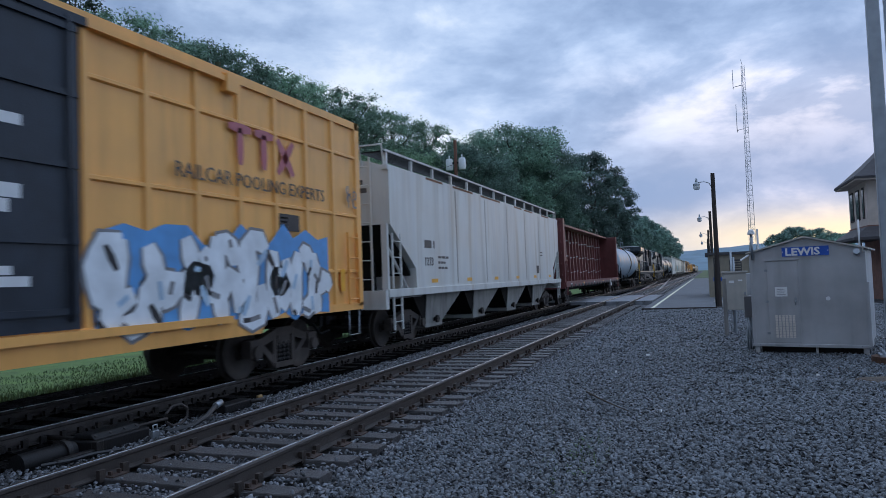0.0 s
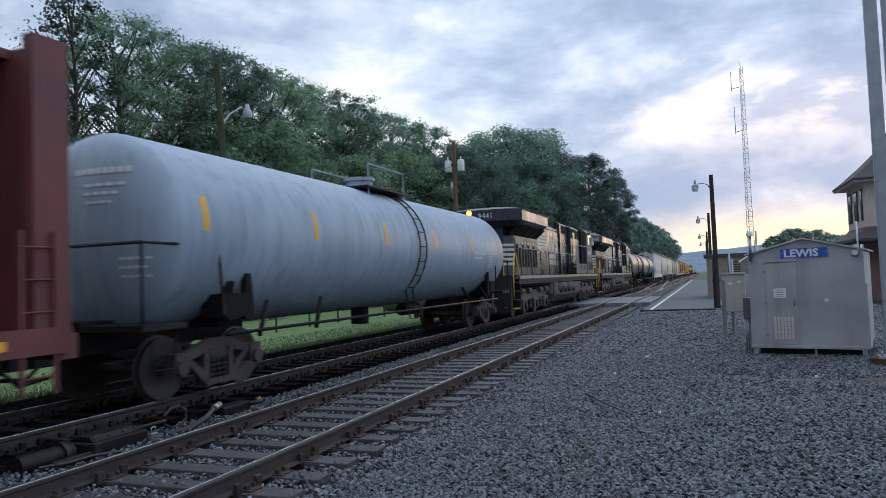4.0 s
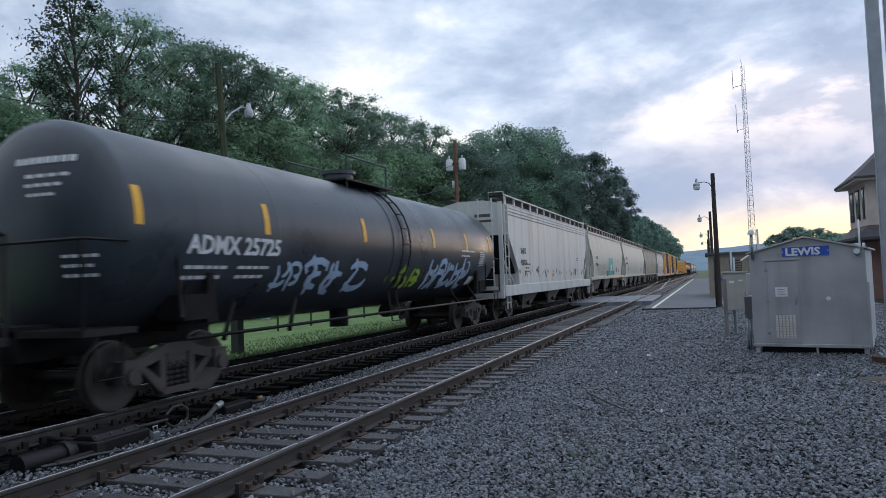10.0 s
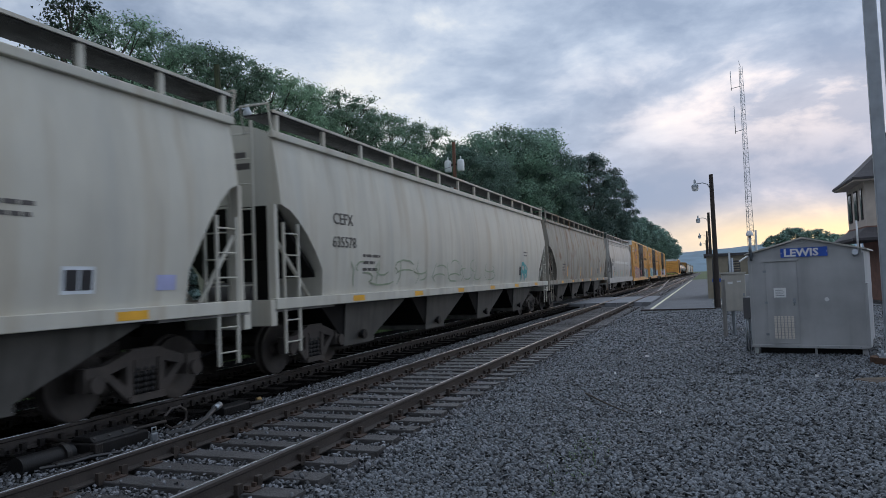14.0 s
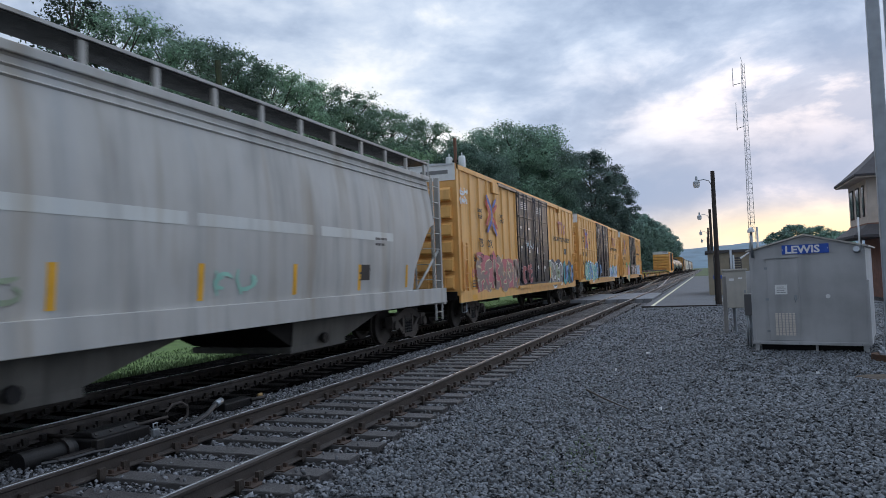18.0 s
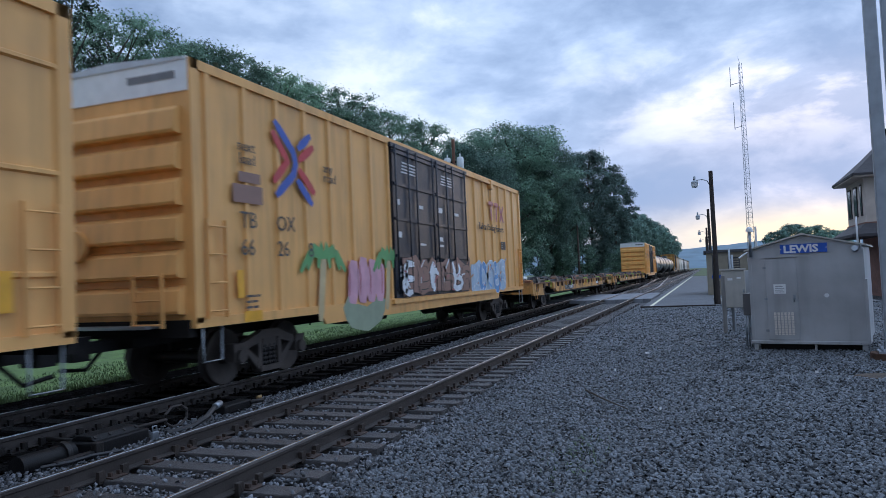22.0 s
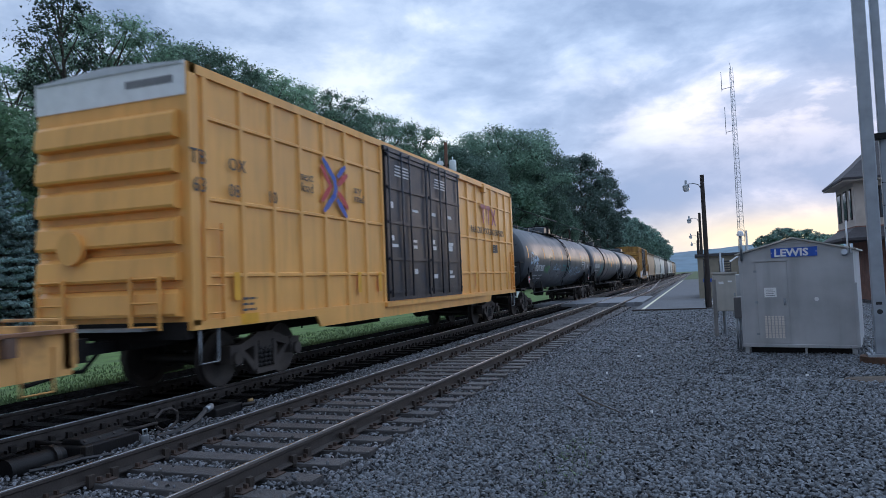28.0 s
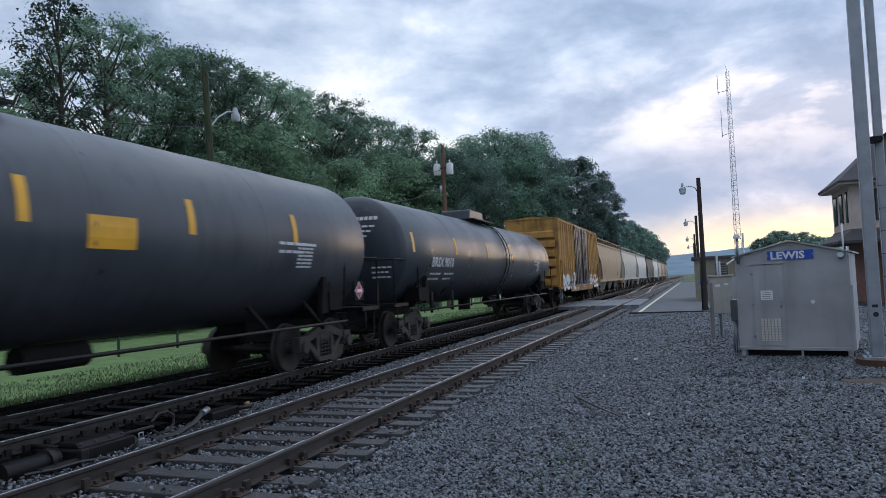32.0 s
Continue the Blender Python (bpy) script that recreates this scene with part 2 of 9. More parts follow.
M_gravel = gravel_mat("gravel", (0.036, 0.039, 0.044), 26.0)
M_ballast = gravel_mat("ballast", (0.105, 0.107, 0.112), 26.0)
M_stone = island_mat("crushed_stone", (0.088, 0.098, 0.110), 0.40, 0.94)
M_balstone = island_mat("ballast_stone", (0.110, 0.116, 0.128), 0.45, 0.9)
# oil stain plus the shade under the train, both in this near-black colour
M_oilshade = gravel_mat("oily_shaded_ballast", (0.007, 0.0065, 0.0065), 20.0, 0.0)
M_far = mat("distant_ground", (0.08, 0.11, 0.04), 0.9, var=0.4, scale=0.05, bump=0.0)
M_grass = mat("lawn", (0.125, 0.200, 0.058), 0.85, var=0.35, scale=1.6, bump=0.6, bscale=40)
M_blade = island_mat("grass_blades", (0.095, 0.150, 0.060), 0.8, 0.5)
M_asphalt = mat("asphalt", (0.13, 0.135, 0.145), 0.85, var=0.2, scale=0.8, bump=0.4, bscale=180)
M_line = mat("line_paint", (0.72, 0.70, 0.52), 0.7, var=0.15, scale=8)
M_conc = mat("concrete", (0.36, 0.35, 0.33), 0.8, var=0.2, scale=2, bump=0.3, bscale=50, streak=0.3)
M_panel = mat("crossing_panel", (0.20, 0.21, 0.23), 0.7, var=0.25, scale=2, bump=0.3)
M_railhead = mat("polished_rail", (0.48, 0.49, 0.51), 0.28, 1.0, var=0.1, scale=5, bump=0.05)
M_nearweb = mat("brown_rail_steel", (0.050, 0.041, 0.037), 0.6, 0.3, var=0.3, scale=6, bump=0.3)
M_railweb = mat("rail_web", (0.050, 0.043, 0.040), 0.7, 0.0, var=0.35, scale=6, bump=0.3, spec=0.25)
M_tie = mat("tie_wood", (0.086, 0.082, 0.084), 0.42, var=0.4, scale=5, bump=0.6, bscale=30, own=0.5, stretch=(1, 9, 9))
# far ties: oil and the train's shade share one blackened colour
M_tiefar = mat("oily_shaded_tie_wood", (0.010, 0.009, 0.0085), 0.75, var=0.4, scale=5, bump=0.6, bscale=30, own=0.5, stretch=(1, 9, 9), spec=0.12)
M_iron = mat("dark_iron", (0.010, 0.0095, 0.010), 0.5, 0.0, var=0.35, scale=8, bump=0.3, spec=0.25)
M_clip = mat("rail_clip_iron", (0.052, 0.040, 0.034), 0.6, 0.3, var=0.4, scale=9, bump=0.4)
# near-black clip iron for the far track and the switch box
M_darkclip = mat("dark_clip_iron", (0.018, 0.015, 0.014), 0.5, 0.2, var=0.4, scale=9, bump=0.4)
M_plate = mat("tie_plate_iron", (0.060, 0.038, 0.029), 0.8, 0.2, var=0.45, scale=9, bump=0.4)
M_rustiron = mat("rusty_iron", (0.10, 0.055, 0.035), 0.8, 0.2, var=0.4, scale=9, bump=0.4)
M_galv = mat("galvanised_steel", (0.33, 0.36, 0.39), 0.42, 0.75, var=0.12, scale=5, bump=0.05, streak=0.15)
M_hut = mat("grey_aluminium", (0.44, 0.447, 0.46), 0.48, 0.35, var=0.15, scale=1.6, bump=0.05, streak=0.28, wide=1.6)
M_mast = mat("dull_galvanised_mast", (0.35, 0.38, 0.42), 0.5, 0.6, var=0.16, scale=4, bump=0.05, streak=0.2)
M_hutd = mat("grey_aluminium_dark", (0.30, 0.31, 0.32), 0.5, 0.35, var=0.1, scale=2, bump=0.05)
M_white = mat("white_paint", (0.78, 0.79, 0.80), 0.55, var=0.06, scale=6, bump=0.05)
M_blue = mat("sign_blue", (0.025, 0.10, 0.48), 0.45, var=0.08, bump=0)
M_cream = mat("louvre_cream", (0.72, 0.66, 0.60), 0.6, var=0.1)
M_woodpole = mat("pole_wood", (0.115, 0.085, 0.07), 0.9, var=0.35, scale=4, bump=0.5, bscale=30, stretch=(4, 4, 0.4))
M_redpole = mat("reddish_pole_wood", (0.20, 0.10, 0.07), 0.9, var=0.3, scale=4, bump=0.5, bscale=30, stretch=(4, 4, 0.4))
M_mosspole = mat("mossy_pole_wood", (0.058, 0.068, 0.036), 0.9, var=0.4, scale=3, bump=0.5, stretch=(4, 4, 0.5))
M_darkpole = mat("dark_pole_wood", (0.045, 0.036, 0.033), 0.85, var=0.3, scale=4, bump=0.4, stretch=(4, 4, 0.4))
M_stucco = mat("cream_stucco", (0.58, 0.50, 0.44), 0.85, var=0.12, scale=2, bump=0.3)
M_slate = mat("slate_roof", (0.06, 0.055, 0.06), 0.7, var=0.3, scale=5, bump=0.4)
M_brick = mat("red_brick", (0.24, 0.12, 0.09), 0.85, var=0.25, scale=4, bump=0.4)
M_black = mat("black_paint", (0.02, 0.02, 0.022), 0.5, var=0.2)
M_glass = mat("dark_glass", (0.03, 0.04, 0.05), 0.08, 0.0, var=0.1, bump=0.0, spec=1.0)
M_litglass = glow_mat("lit_window", (1.0, 0.62, 0.18), 0.75)
M_lens = mat("lamp_lens", (0.75, 0.78, 0.8), 0.25, var=0.05, bump=0)
M_bark = mat("bark", (0.075, 0.062, 0.05), 0.95, var=0.4, scale=3, bump=0.8, bscale=20, stretch=(3, 3, 0.6))
# oak base lifted and blued: haze over the wood sits in the colour
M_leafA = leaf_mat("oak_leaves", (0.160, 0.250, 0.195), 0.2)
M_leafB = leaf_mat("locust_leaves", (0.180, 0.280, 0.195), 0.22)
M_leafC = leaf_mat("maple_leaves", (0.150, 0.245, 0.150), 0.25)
# paler, bluer leaf colour that carries the haze of the far trees
M_leafF = leaf_mat("haze_tinted_leaves", (0.20, 0.31, 0.26), 0.22)
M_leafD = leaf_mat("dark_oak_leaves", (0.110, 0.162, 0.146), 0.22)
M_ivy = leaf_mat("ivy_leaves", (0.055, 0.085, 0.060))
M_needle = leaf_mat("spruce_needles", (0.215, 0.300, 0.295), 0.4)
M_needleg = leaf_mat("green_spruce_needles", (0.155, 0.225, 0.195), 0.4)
# distance haze is painted into the ridge as a pale blue base
M_hill = mat("haze_tinted_hill", (0.16, 0.235, 0.29), 0.95, var=0.2, scale=0.02, bump=0)
M_shed = mat("tan_shed_wall", (0.31, 0.275, 0.21), 0.8, var=0.15, scale=3, streak=0.25)
M_shedroof = mat("shed_roof", (0.08, 0.08, 0.085), 0.7)
M_cable = mat("rubber_cable", (0.03, 0.03, 0.032), 0.5, var=0.1, bump=0)


# ---- mesh building ----
class Mesh:
    """Collects boxes, tubes, lofts and plates; one mesh for one part."""

    def __init__(self):
        self.v, self.f, self.s = [], [], []

    def face(self, pts, smooth=False):
        n = len(self.v)
        self.v += [tuple(p) for p in pts]
        self.f.append(tuple(range(n, n + len(pts))))
        self.s.append(smooth)

    def box(self, x0, x1, y0, y1, z0, z1):
        n = len(self.v)
        self.v += [(x0, y0, z0), (x1, y0, z0), (x1, y1, z0), (x0, y1, z0), (x0, y0, z1), (x1, y0, z1), (x1, y1, z1), (x0, y1, z1)]
        self.f += [tuple(n + i for i in q) for q in ((3, 2, 1, 0), (4, 5, 6, 7), (0, 1, 5, 4), (1, 2, 6, 5), (2, 3, 7, 6), (3, 0, 4, 7))]
        self.s += [False] * 6
        return self

    def prism(self, axis, a0, a1, poly):
        """A polygon (two other coordinates in xyz order) drawn out along an axis."""
        def at(a, p):
            return (a, p[0], p[1]) if axis == "x" else (p[0], a, p[1]) if axis == "y" else (p[0], p[1], a)
        n, k = len(self.v), len(poly)
        self.v += [at(a0, p) for p in poly] + [at(a1, p) for p in poly]
        self.f += [tuple(n + i for i in reversed(range(k))), tuple(n + k + i for i in range(k))]
        self.f += [(n + i, n + (i + 1) % k, n + k + (i + 1) % k, n + k + i) for i in range(k)]
        self.s += [False] * (k + 2)
        return self

    def tube(self, pts, r, seg=6, r2=None, caps=True, smooth=True):
        pts = [Vector(p) for p in pts]
        r2 = r if r2 is None else r2
        n = len(self.v)
        up = None
        for i, p in enumerate(pts):
            d = (pts[min(i + 1, len(pts) - 1)] - pts[max(i - 1, 0)]).normalized()
            ref = Vector((0, 0, 1)) if abs(d.z) < 0.9 else Vector((1, 0, 0))
            a = d.cross(ref).normalized()
            b = d.cross(a)
            rr = r + (r2 - r) * i / max(1, len(pts) - 1)
            for k in range(seg):
                w = 2 * math.pi * k / seg
                self.v.append(tuple(p + a * (rr * math.cos(w)) + b * (rr * math.sin(w))))
        for i in range(len(pts) - 1):
            for k in range(seg):
                q = (n + i * seg + k, n + i * seg + (k + 1) % seg, n + (i + 1) * seg + (k + 1) % seg, n + (i + 1) * seg + k)
                self.f.append(q)
                self.s.append(smooth)
        if caps:
            self.f += [tuple(n + k for k in reversed(range(seg))), tuple(n + (len(pts) - 1) * seg + k for k in range(seg))]
            self.s += [False, False]
        return self

    def loft(self, rings, smooth=False, caps=True, closed=True):
        n, k = len(self.v), len(rings[0])
        for r in rings:
            self.v += [tuple(p) for p in r]
        for i in range(len(rings) - 1):
            for j in range(k if closed else k - 1):
                self.f.append((n + i * k + j, n + i * k + (j + 1) % k, n + (i + 1) * k + (j + 1) % k, n + (i + 1) * k + j))
                self.s.append(smooth)
        if caps:
            self.f += [tuple(n + j for j in reversed(range(k))), tuple(n + (len(rings) - 1) * k + j for j in range(k))]
            self.s += [False, False]
        return self

    def build(self, name):
        me = bpy.data.meshes.new(name)
        me.from_pydata(self.v, [], self.f)
        me.polygons.foreach_set("use_smooth", self.s)
        bm = bmesh.new()
        bm.from_mesh(me)
        bmesh.ops.recalc_face_normals(bm, faces=bm.faces)
        for e in bm.edges:
            e.smooth = len(e.link_faces) == 2 and e.calc_face_angle(0) < 0.7
        bm.to_mesh(me)
        bm.free()
        return me


def part(name, m, material, parent, label="", bevel=0.0, at=None):
    """One mesh object under a thing or a part."""
    me = m if isinstance(m, bpy.types.Mesh) else m.build(name)
    if not me.materials:
        me.materials.append(material)
    ob = new(name, me)
    ob.parent = parent
    if at is not None:
        ob.matrix_basis = at if isinstance(at, Matrix) else Matrix.Translation(at)
    if label:
        tagged(ob, label)
    if bevel:
        bv = ob.modifiers.new("bevel", "BEVEL")
        bv.width, bv.segments, bv.limit_method = bevel, 2, "ANGLE"
    return ob


def thing(name, label, category, at=(0, 0, 0), rz=0.0, group="", kind="", m=None, material=None, bevel=0.0):
    ob = new(name, m.build(name) if m else None)
    if m:
        ob.data.materials.append(material)
        if bevel:
            bv = ob.modifiers.new("bevel", "BEVEL")
            bv.width, bv.segments, bv.limit_method = bevel, 2, "ANGLE"
    ob.matrix_basis = pose(*at, 0, 0, rz)
    return tagged(ob, label, category, group, kind)


def letters(text, size, parent, at, material, name="lettering", label="", stretch=1.0, bold=0.0):
    """Text set in the built-in font as a thin plate; at: pose of its left foot, in the parent's space."""
    cu = bpy.data.curves.new(name, "FONT")
    cu.body, cu.size, cu.extrude, cu.resolution_u, cu.offset = text, size, 0.003, 2, bold
    tmp = bpy.data.objects.new(name, cu)
    scene.collection.objects.link(tmp)
    me = bpy.data.meshes.new_from_object(tmp.evaluated_get(bpy.context.evaluated_depsgraph_get()))
    bpy.data.objects.remove(tmp)
    me.materials.clear()
    me.materials.append(material)
    ob = new(name, me)
    ob.parent = parent
    ob.matrix_basis = at @ Matrix.Diagonal((stretch, 1, 1, 1))
    if label:
        tagged(ob, label)
    return ob


ZR = 0.17
RN2, RN1, RF1, RF2 = -3.776, -5.282, -7.212, -8.718
XC = (RF1 + RF2) / 2
rnd = random.Random(4)


# ---- ground ----
def stones(name, spots, material, label, size=(0.022, 0.05)):
    """Loose crushed stones, each a flat sharp-edged chip."""
    n = len(spots)
    rs = np.random.RandomState(len(name) + n)
    w = np.arange(4)[None] * 1.5708 + rs.uniform(-0.55, 0.55, (n, 4))
    rad = rs.uniform(0.6, 1.25, (n, 4))
    top = rs.uniform(0.25, 0.75, (n, 1)) * rs.uniform(0.7, 1.1, (n, 4))
    ring = np.stack([np.cos(w) * rad, np.sin(w) * rad * rs.uniform(0.5, 0.95, (n, 1)), rs.uniform(-0.35, 0.35, (n, 4))], 2)
    lid = ring * np.array([0.0, 0.0, 0.3]) + np.stack([np.cos(w) * rad * 0.55, np.sin(w) * rad * 0.5, 0.35 + top * 0.6], 2)
    v = np.concatenate([ring, lid], 1) * rs.uniform(*size, (n, 1, 1))
    tilt = rs.normal(size=(n, 2)) * 0.62
    spin = rs.uniform(0, 6.28, (n, 1))
    for (i, j), q in (((0, 2), tilt[:, :1]), ((1, 2), tilt[:, 1:]), ((0, 1), spin)):
        c, s = np.cos(q), np.sin(q)
        vi, vj = v[:, :, i].copy(), v[:, :, j].copy()
        v[:, :, i], v[:, :, j] = c * vi - s * vj, s * vi + c * vj
    v += spots[:, None, :]
    quads = np.array([(4, 5, 6, 7), (0, 1, 5, 4), (1, 2, 6, 5), (2, 3, 7, 6), (3, 0, 4, 7)])
    f = quads[None] + 8 * np.arange(n)[:, None, None]
    me = bpy.data.meshes.new(name)
    me.vertices.add(8 * n)
    me.vertices.foreach_set("co", v.ravel())
    me.loops.add(20 * n)
    me.loops.foreach_set("vertex_index", f.ravel())
    me.polygons.add(5 * n)
    me.polygons.foreach_set("loop_start", np.arange(0, 20 * n, 4))
    me.polygons.foreach_set("loop_total", np.full(5 * n, 4))
    me.update(calc_edges=True)
    me.materials.append(material)
    ob = new(name, me)
    return tagged(ob, label, "gravel", kind="stuff")


def ground():
    g = Mesh()
    g.box(-2500, 2500, -400, 3500, -1.2, -0.14)
    thing("ground", "wide grassy ground of the valley floor", "ground", kind="structure", m=g, material=M_far)
    gv = Mesh()
    xs = [-3.0 + 0.17 * i for i in range(65)] + [8.5 + 2.2 * i for i in range(1, 11)]
    ys = [-14 + 3.6 * j for j in range(5)] + [4.0 + 0.17 * j for j in range(172)] + [34.0 + 2.9 * j for j in range(10)]

    def lot_z(x, y):
        """Level stone with a shoulder along the ties, a hollow beside it, a rut before the hut and small heaps."""
        hollow = -0.095 * math.exp(-((x + 1.05) / 0.75) ** 2) * min(1, max(0, (y - 5) / 4)) * min(1, max(0, (31 - y) / 8))
        rut = -0.055 * math.exp(-((y - 12.55 + 0.22 * x) / 0.33) ** 2) * min(1, max(0, x + 0.5)) + 0.03 * math.exp(-((y - 11.7 + 0.22 * x) / 0.45) ** 2) * min(1, max(0, x + 0.5))
        calm = 1.0 if x < 0.3 else max(0.35, 1.0 - 0.5 * (x - 0.3))
        heap = calm * (0.030 * noise.noise((x * 0.9, y * 0.75, 3.0)) + 0.020 * noise.noise((x * 2.4, y * 2.1, 7.0)))
        return 0.025 * noise.noise((x * 0.35, y * 0.35, 1.0)) - 0.02 - 0.04 * max(0, -x - 2.0) + hollow + rut + heap
    nx, ny = len(xs), len(ys)
    gv.v = [(x, y, lot_z(x, y)) for y in ys for x in xs]
    gv.f = [(j * nx + i, j * nx + i + 1, (j + 1) * nx + i + 1, (j + 1) * nx + i) for j in range(ny - 1) for i in range(nx - 1)]
    gv.s = [True] * len(gv.f)
    thing("gravel_lot", "dark grey crushed stone lot beside the tracks", "gravel", kind="structure", m=gv, material=M_gravel)
    bl = Mesh()
    prof = [(-10.7, -0.10), (-10.5, -0.02), (-9.3, 0.0), (-6.6, -0.03), (-6.2, -0.06), (-5.95, -0.03), (-5.85, -0.055), (-3.2, -0.055), (-3.1, -0.03), (-2.8, -0.08)]
    bl.loft([[(x, y, z - 0.015) for x, z in prof] + [(x, y, -0.5) for x in (-2.8, -10.7)] for y in (-380, 700)])
    thing("track_bed", "grey stone ballast bed under both tracks", "ballast", kind="structure", m=bl, material=M_ballast)
    # bed strip whose colour holds oil and the shade below the cars
    thing("oily_bed", "ballast between the far rails, blackened by oil and painted-in train shade", "ballast", kind="structure", m=Mesh().box(-10.62, -6.5, -380, 700, -0.2, 0.001), material=M_oilshade)
    lw = Mesh()
    n = 40
    xs = [-60 + 49.4 * i / n for i in range(n + 1)]
    ys = [-20 + 160.0 * j / 60 for j in range(61)]
    lw.v = [(x, y, 0.06 * noise.noise((x * 0.2, y * 0.2, 5)) - 0.01 + 0.012 * max(0, -x - 24)) for y in ys for x in xs]
    lw.f = [(j * (n + 1) + i, j * (n + 1) + i + 1, (j + 1) * (n + 1) + i + 1, (j + 1) * (n + 1) + i) for j in range(60) for i in range(n)]
    lw.s = [True] * len(lw.f)
    thing("lawn", "green mown lawn beyond the tracks", "lawn", kind="structure", m=lw, material=M_grass)
    rs = np.random.RandomState(8)
    n = 26000
    y = 3 + 42 * rs.rand(n) ** 1.5
    x = -10.52 - 3.0 * rs.rand(n) ** 2.2
    q = rs.uniform(0, 6.28, n)
    hh = rs.uniform(0.015, 0.06, n) * (1 + 0.8 * (x > -10.9))
    lean = rs.normal(size=(n, 2)) * 0.03
    o = np.stack([x, y, np.full(n, -0.01) + 0.06 * 0], 1)
    d = np.stack([np.cos(q), np.sin(q), q * 0], 1) * 0.012
    v = np.stack([o - d, o + d, o + np.stack([lean[:, 0], lean[:, 1], hh + 0.02], 1)], 1)
    me = bpy.data.meshes.new("grass")
    me.from_pydata(v.reshape(-1, 3).tolist(), [], np.arange(3 * n).reshape(-1, 3).tolist())
    me.materials.append(M_blade)
    tagged(new("grass", me), "rough green grass along the edge of the track bed", "grass", kind="stuff")
    # loose stones, thinning out with distance
    rs = np.random.RandomState(2)
    for count, (ya, yb), label, size in ((34000, (5.0, 9.0), "loose dark grey crushed stone with sharp edges", (0.016, 0.034)), (44000, (9.0, 16.0), "loose dark grey crushed stone with some paler chips", (0.019, 0.038)),
                                         (36000, (16.0, 33.0), "loose dark grey crushed stone further off", (0.034, 0.060))):
        y = ya + (yb - ya) * rs.rand(count) ** 1.1
        x = -3.15 + rs.rand(count) ** 1.1 * (3.9 + 0.20 * y)
        z = np.array([lot_z(a, b) for a, b in zip(x, y)]) + rs.uniform(-0.014, 0.014, count)
        stones("crushed_stone", np.stack([x, y, z], 1), M_stone, label, size)
    n = 44000
    y = 2.5 + 26.0 * rs.rand(n) ** 1.6
    x = rs.uniform(-6.45, -2.95, n)
    k = np.floor((y - TIE0 + 0.13) / TIES)
    off = (y - TIE0 + 0.13) / TIES - k
    on = ((off < 0.52) & (x > -5.9) & (x < -3.16) & (rs.rand(n) > 0.03)) | (abs(x - RN1) < 0.09) | (abs(x - RN2) < 0.09)
    sunk = (x > -5.9) & (x < -3.16)
    sp = np.stack([x, y, rs.uniform(-0.05, -0.008, n) - np.where(sunk, 0.010, 0.0)], 1)
    sp[sunk & (off < 0.52), 2] = 0.012
    stones("ballast_stone", sp[~on], M_balstone, "loose grey ballast stone between the ties", (0.018, 0.036))


TIE0, TIES = 2.95, 0.50


def rail(x, steel, band, parent, y0=-380.0, y1=700.0):
    """One rail; band gives the polished strip on its head, which is worn towards the inner side."""
    w = Mesh()
    poly = [(x - 0.07, 0.0), (x + 0.07, 0.0), (x + 0.07, 0.012), (x + 0.018, 0.03), (x + 0.012, 0.115), (x + 0.036, 0.13), (x + 0.036, 0.155), (x + 0.028, 0.164),
            (x - 0.028, 0.164), (x - 0.036, 0.155), (x - 0.036, 0.13), (x - 0.012, 0.115), (x - 0.018, 0.03), (x - 0.07, 0.012)]
    w.prism("y", y0, y1, [(a, b + 0.003) for a, b in poly])
    r = part("rail", w, steel, parent)
    a, b = x + band[0], x + band[1]
    h = Mesh().prism("y", y0, y1, [(a, 0.164), (b, 0.164), (b - 0.004, 0.171), (a + 0.004, 0.171)])
    part("rail_head", h, M_railhead, r, "polished bright running strip")


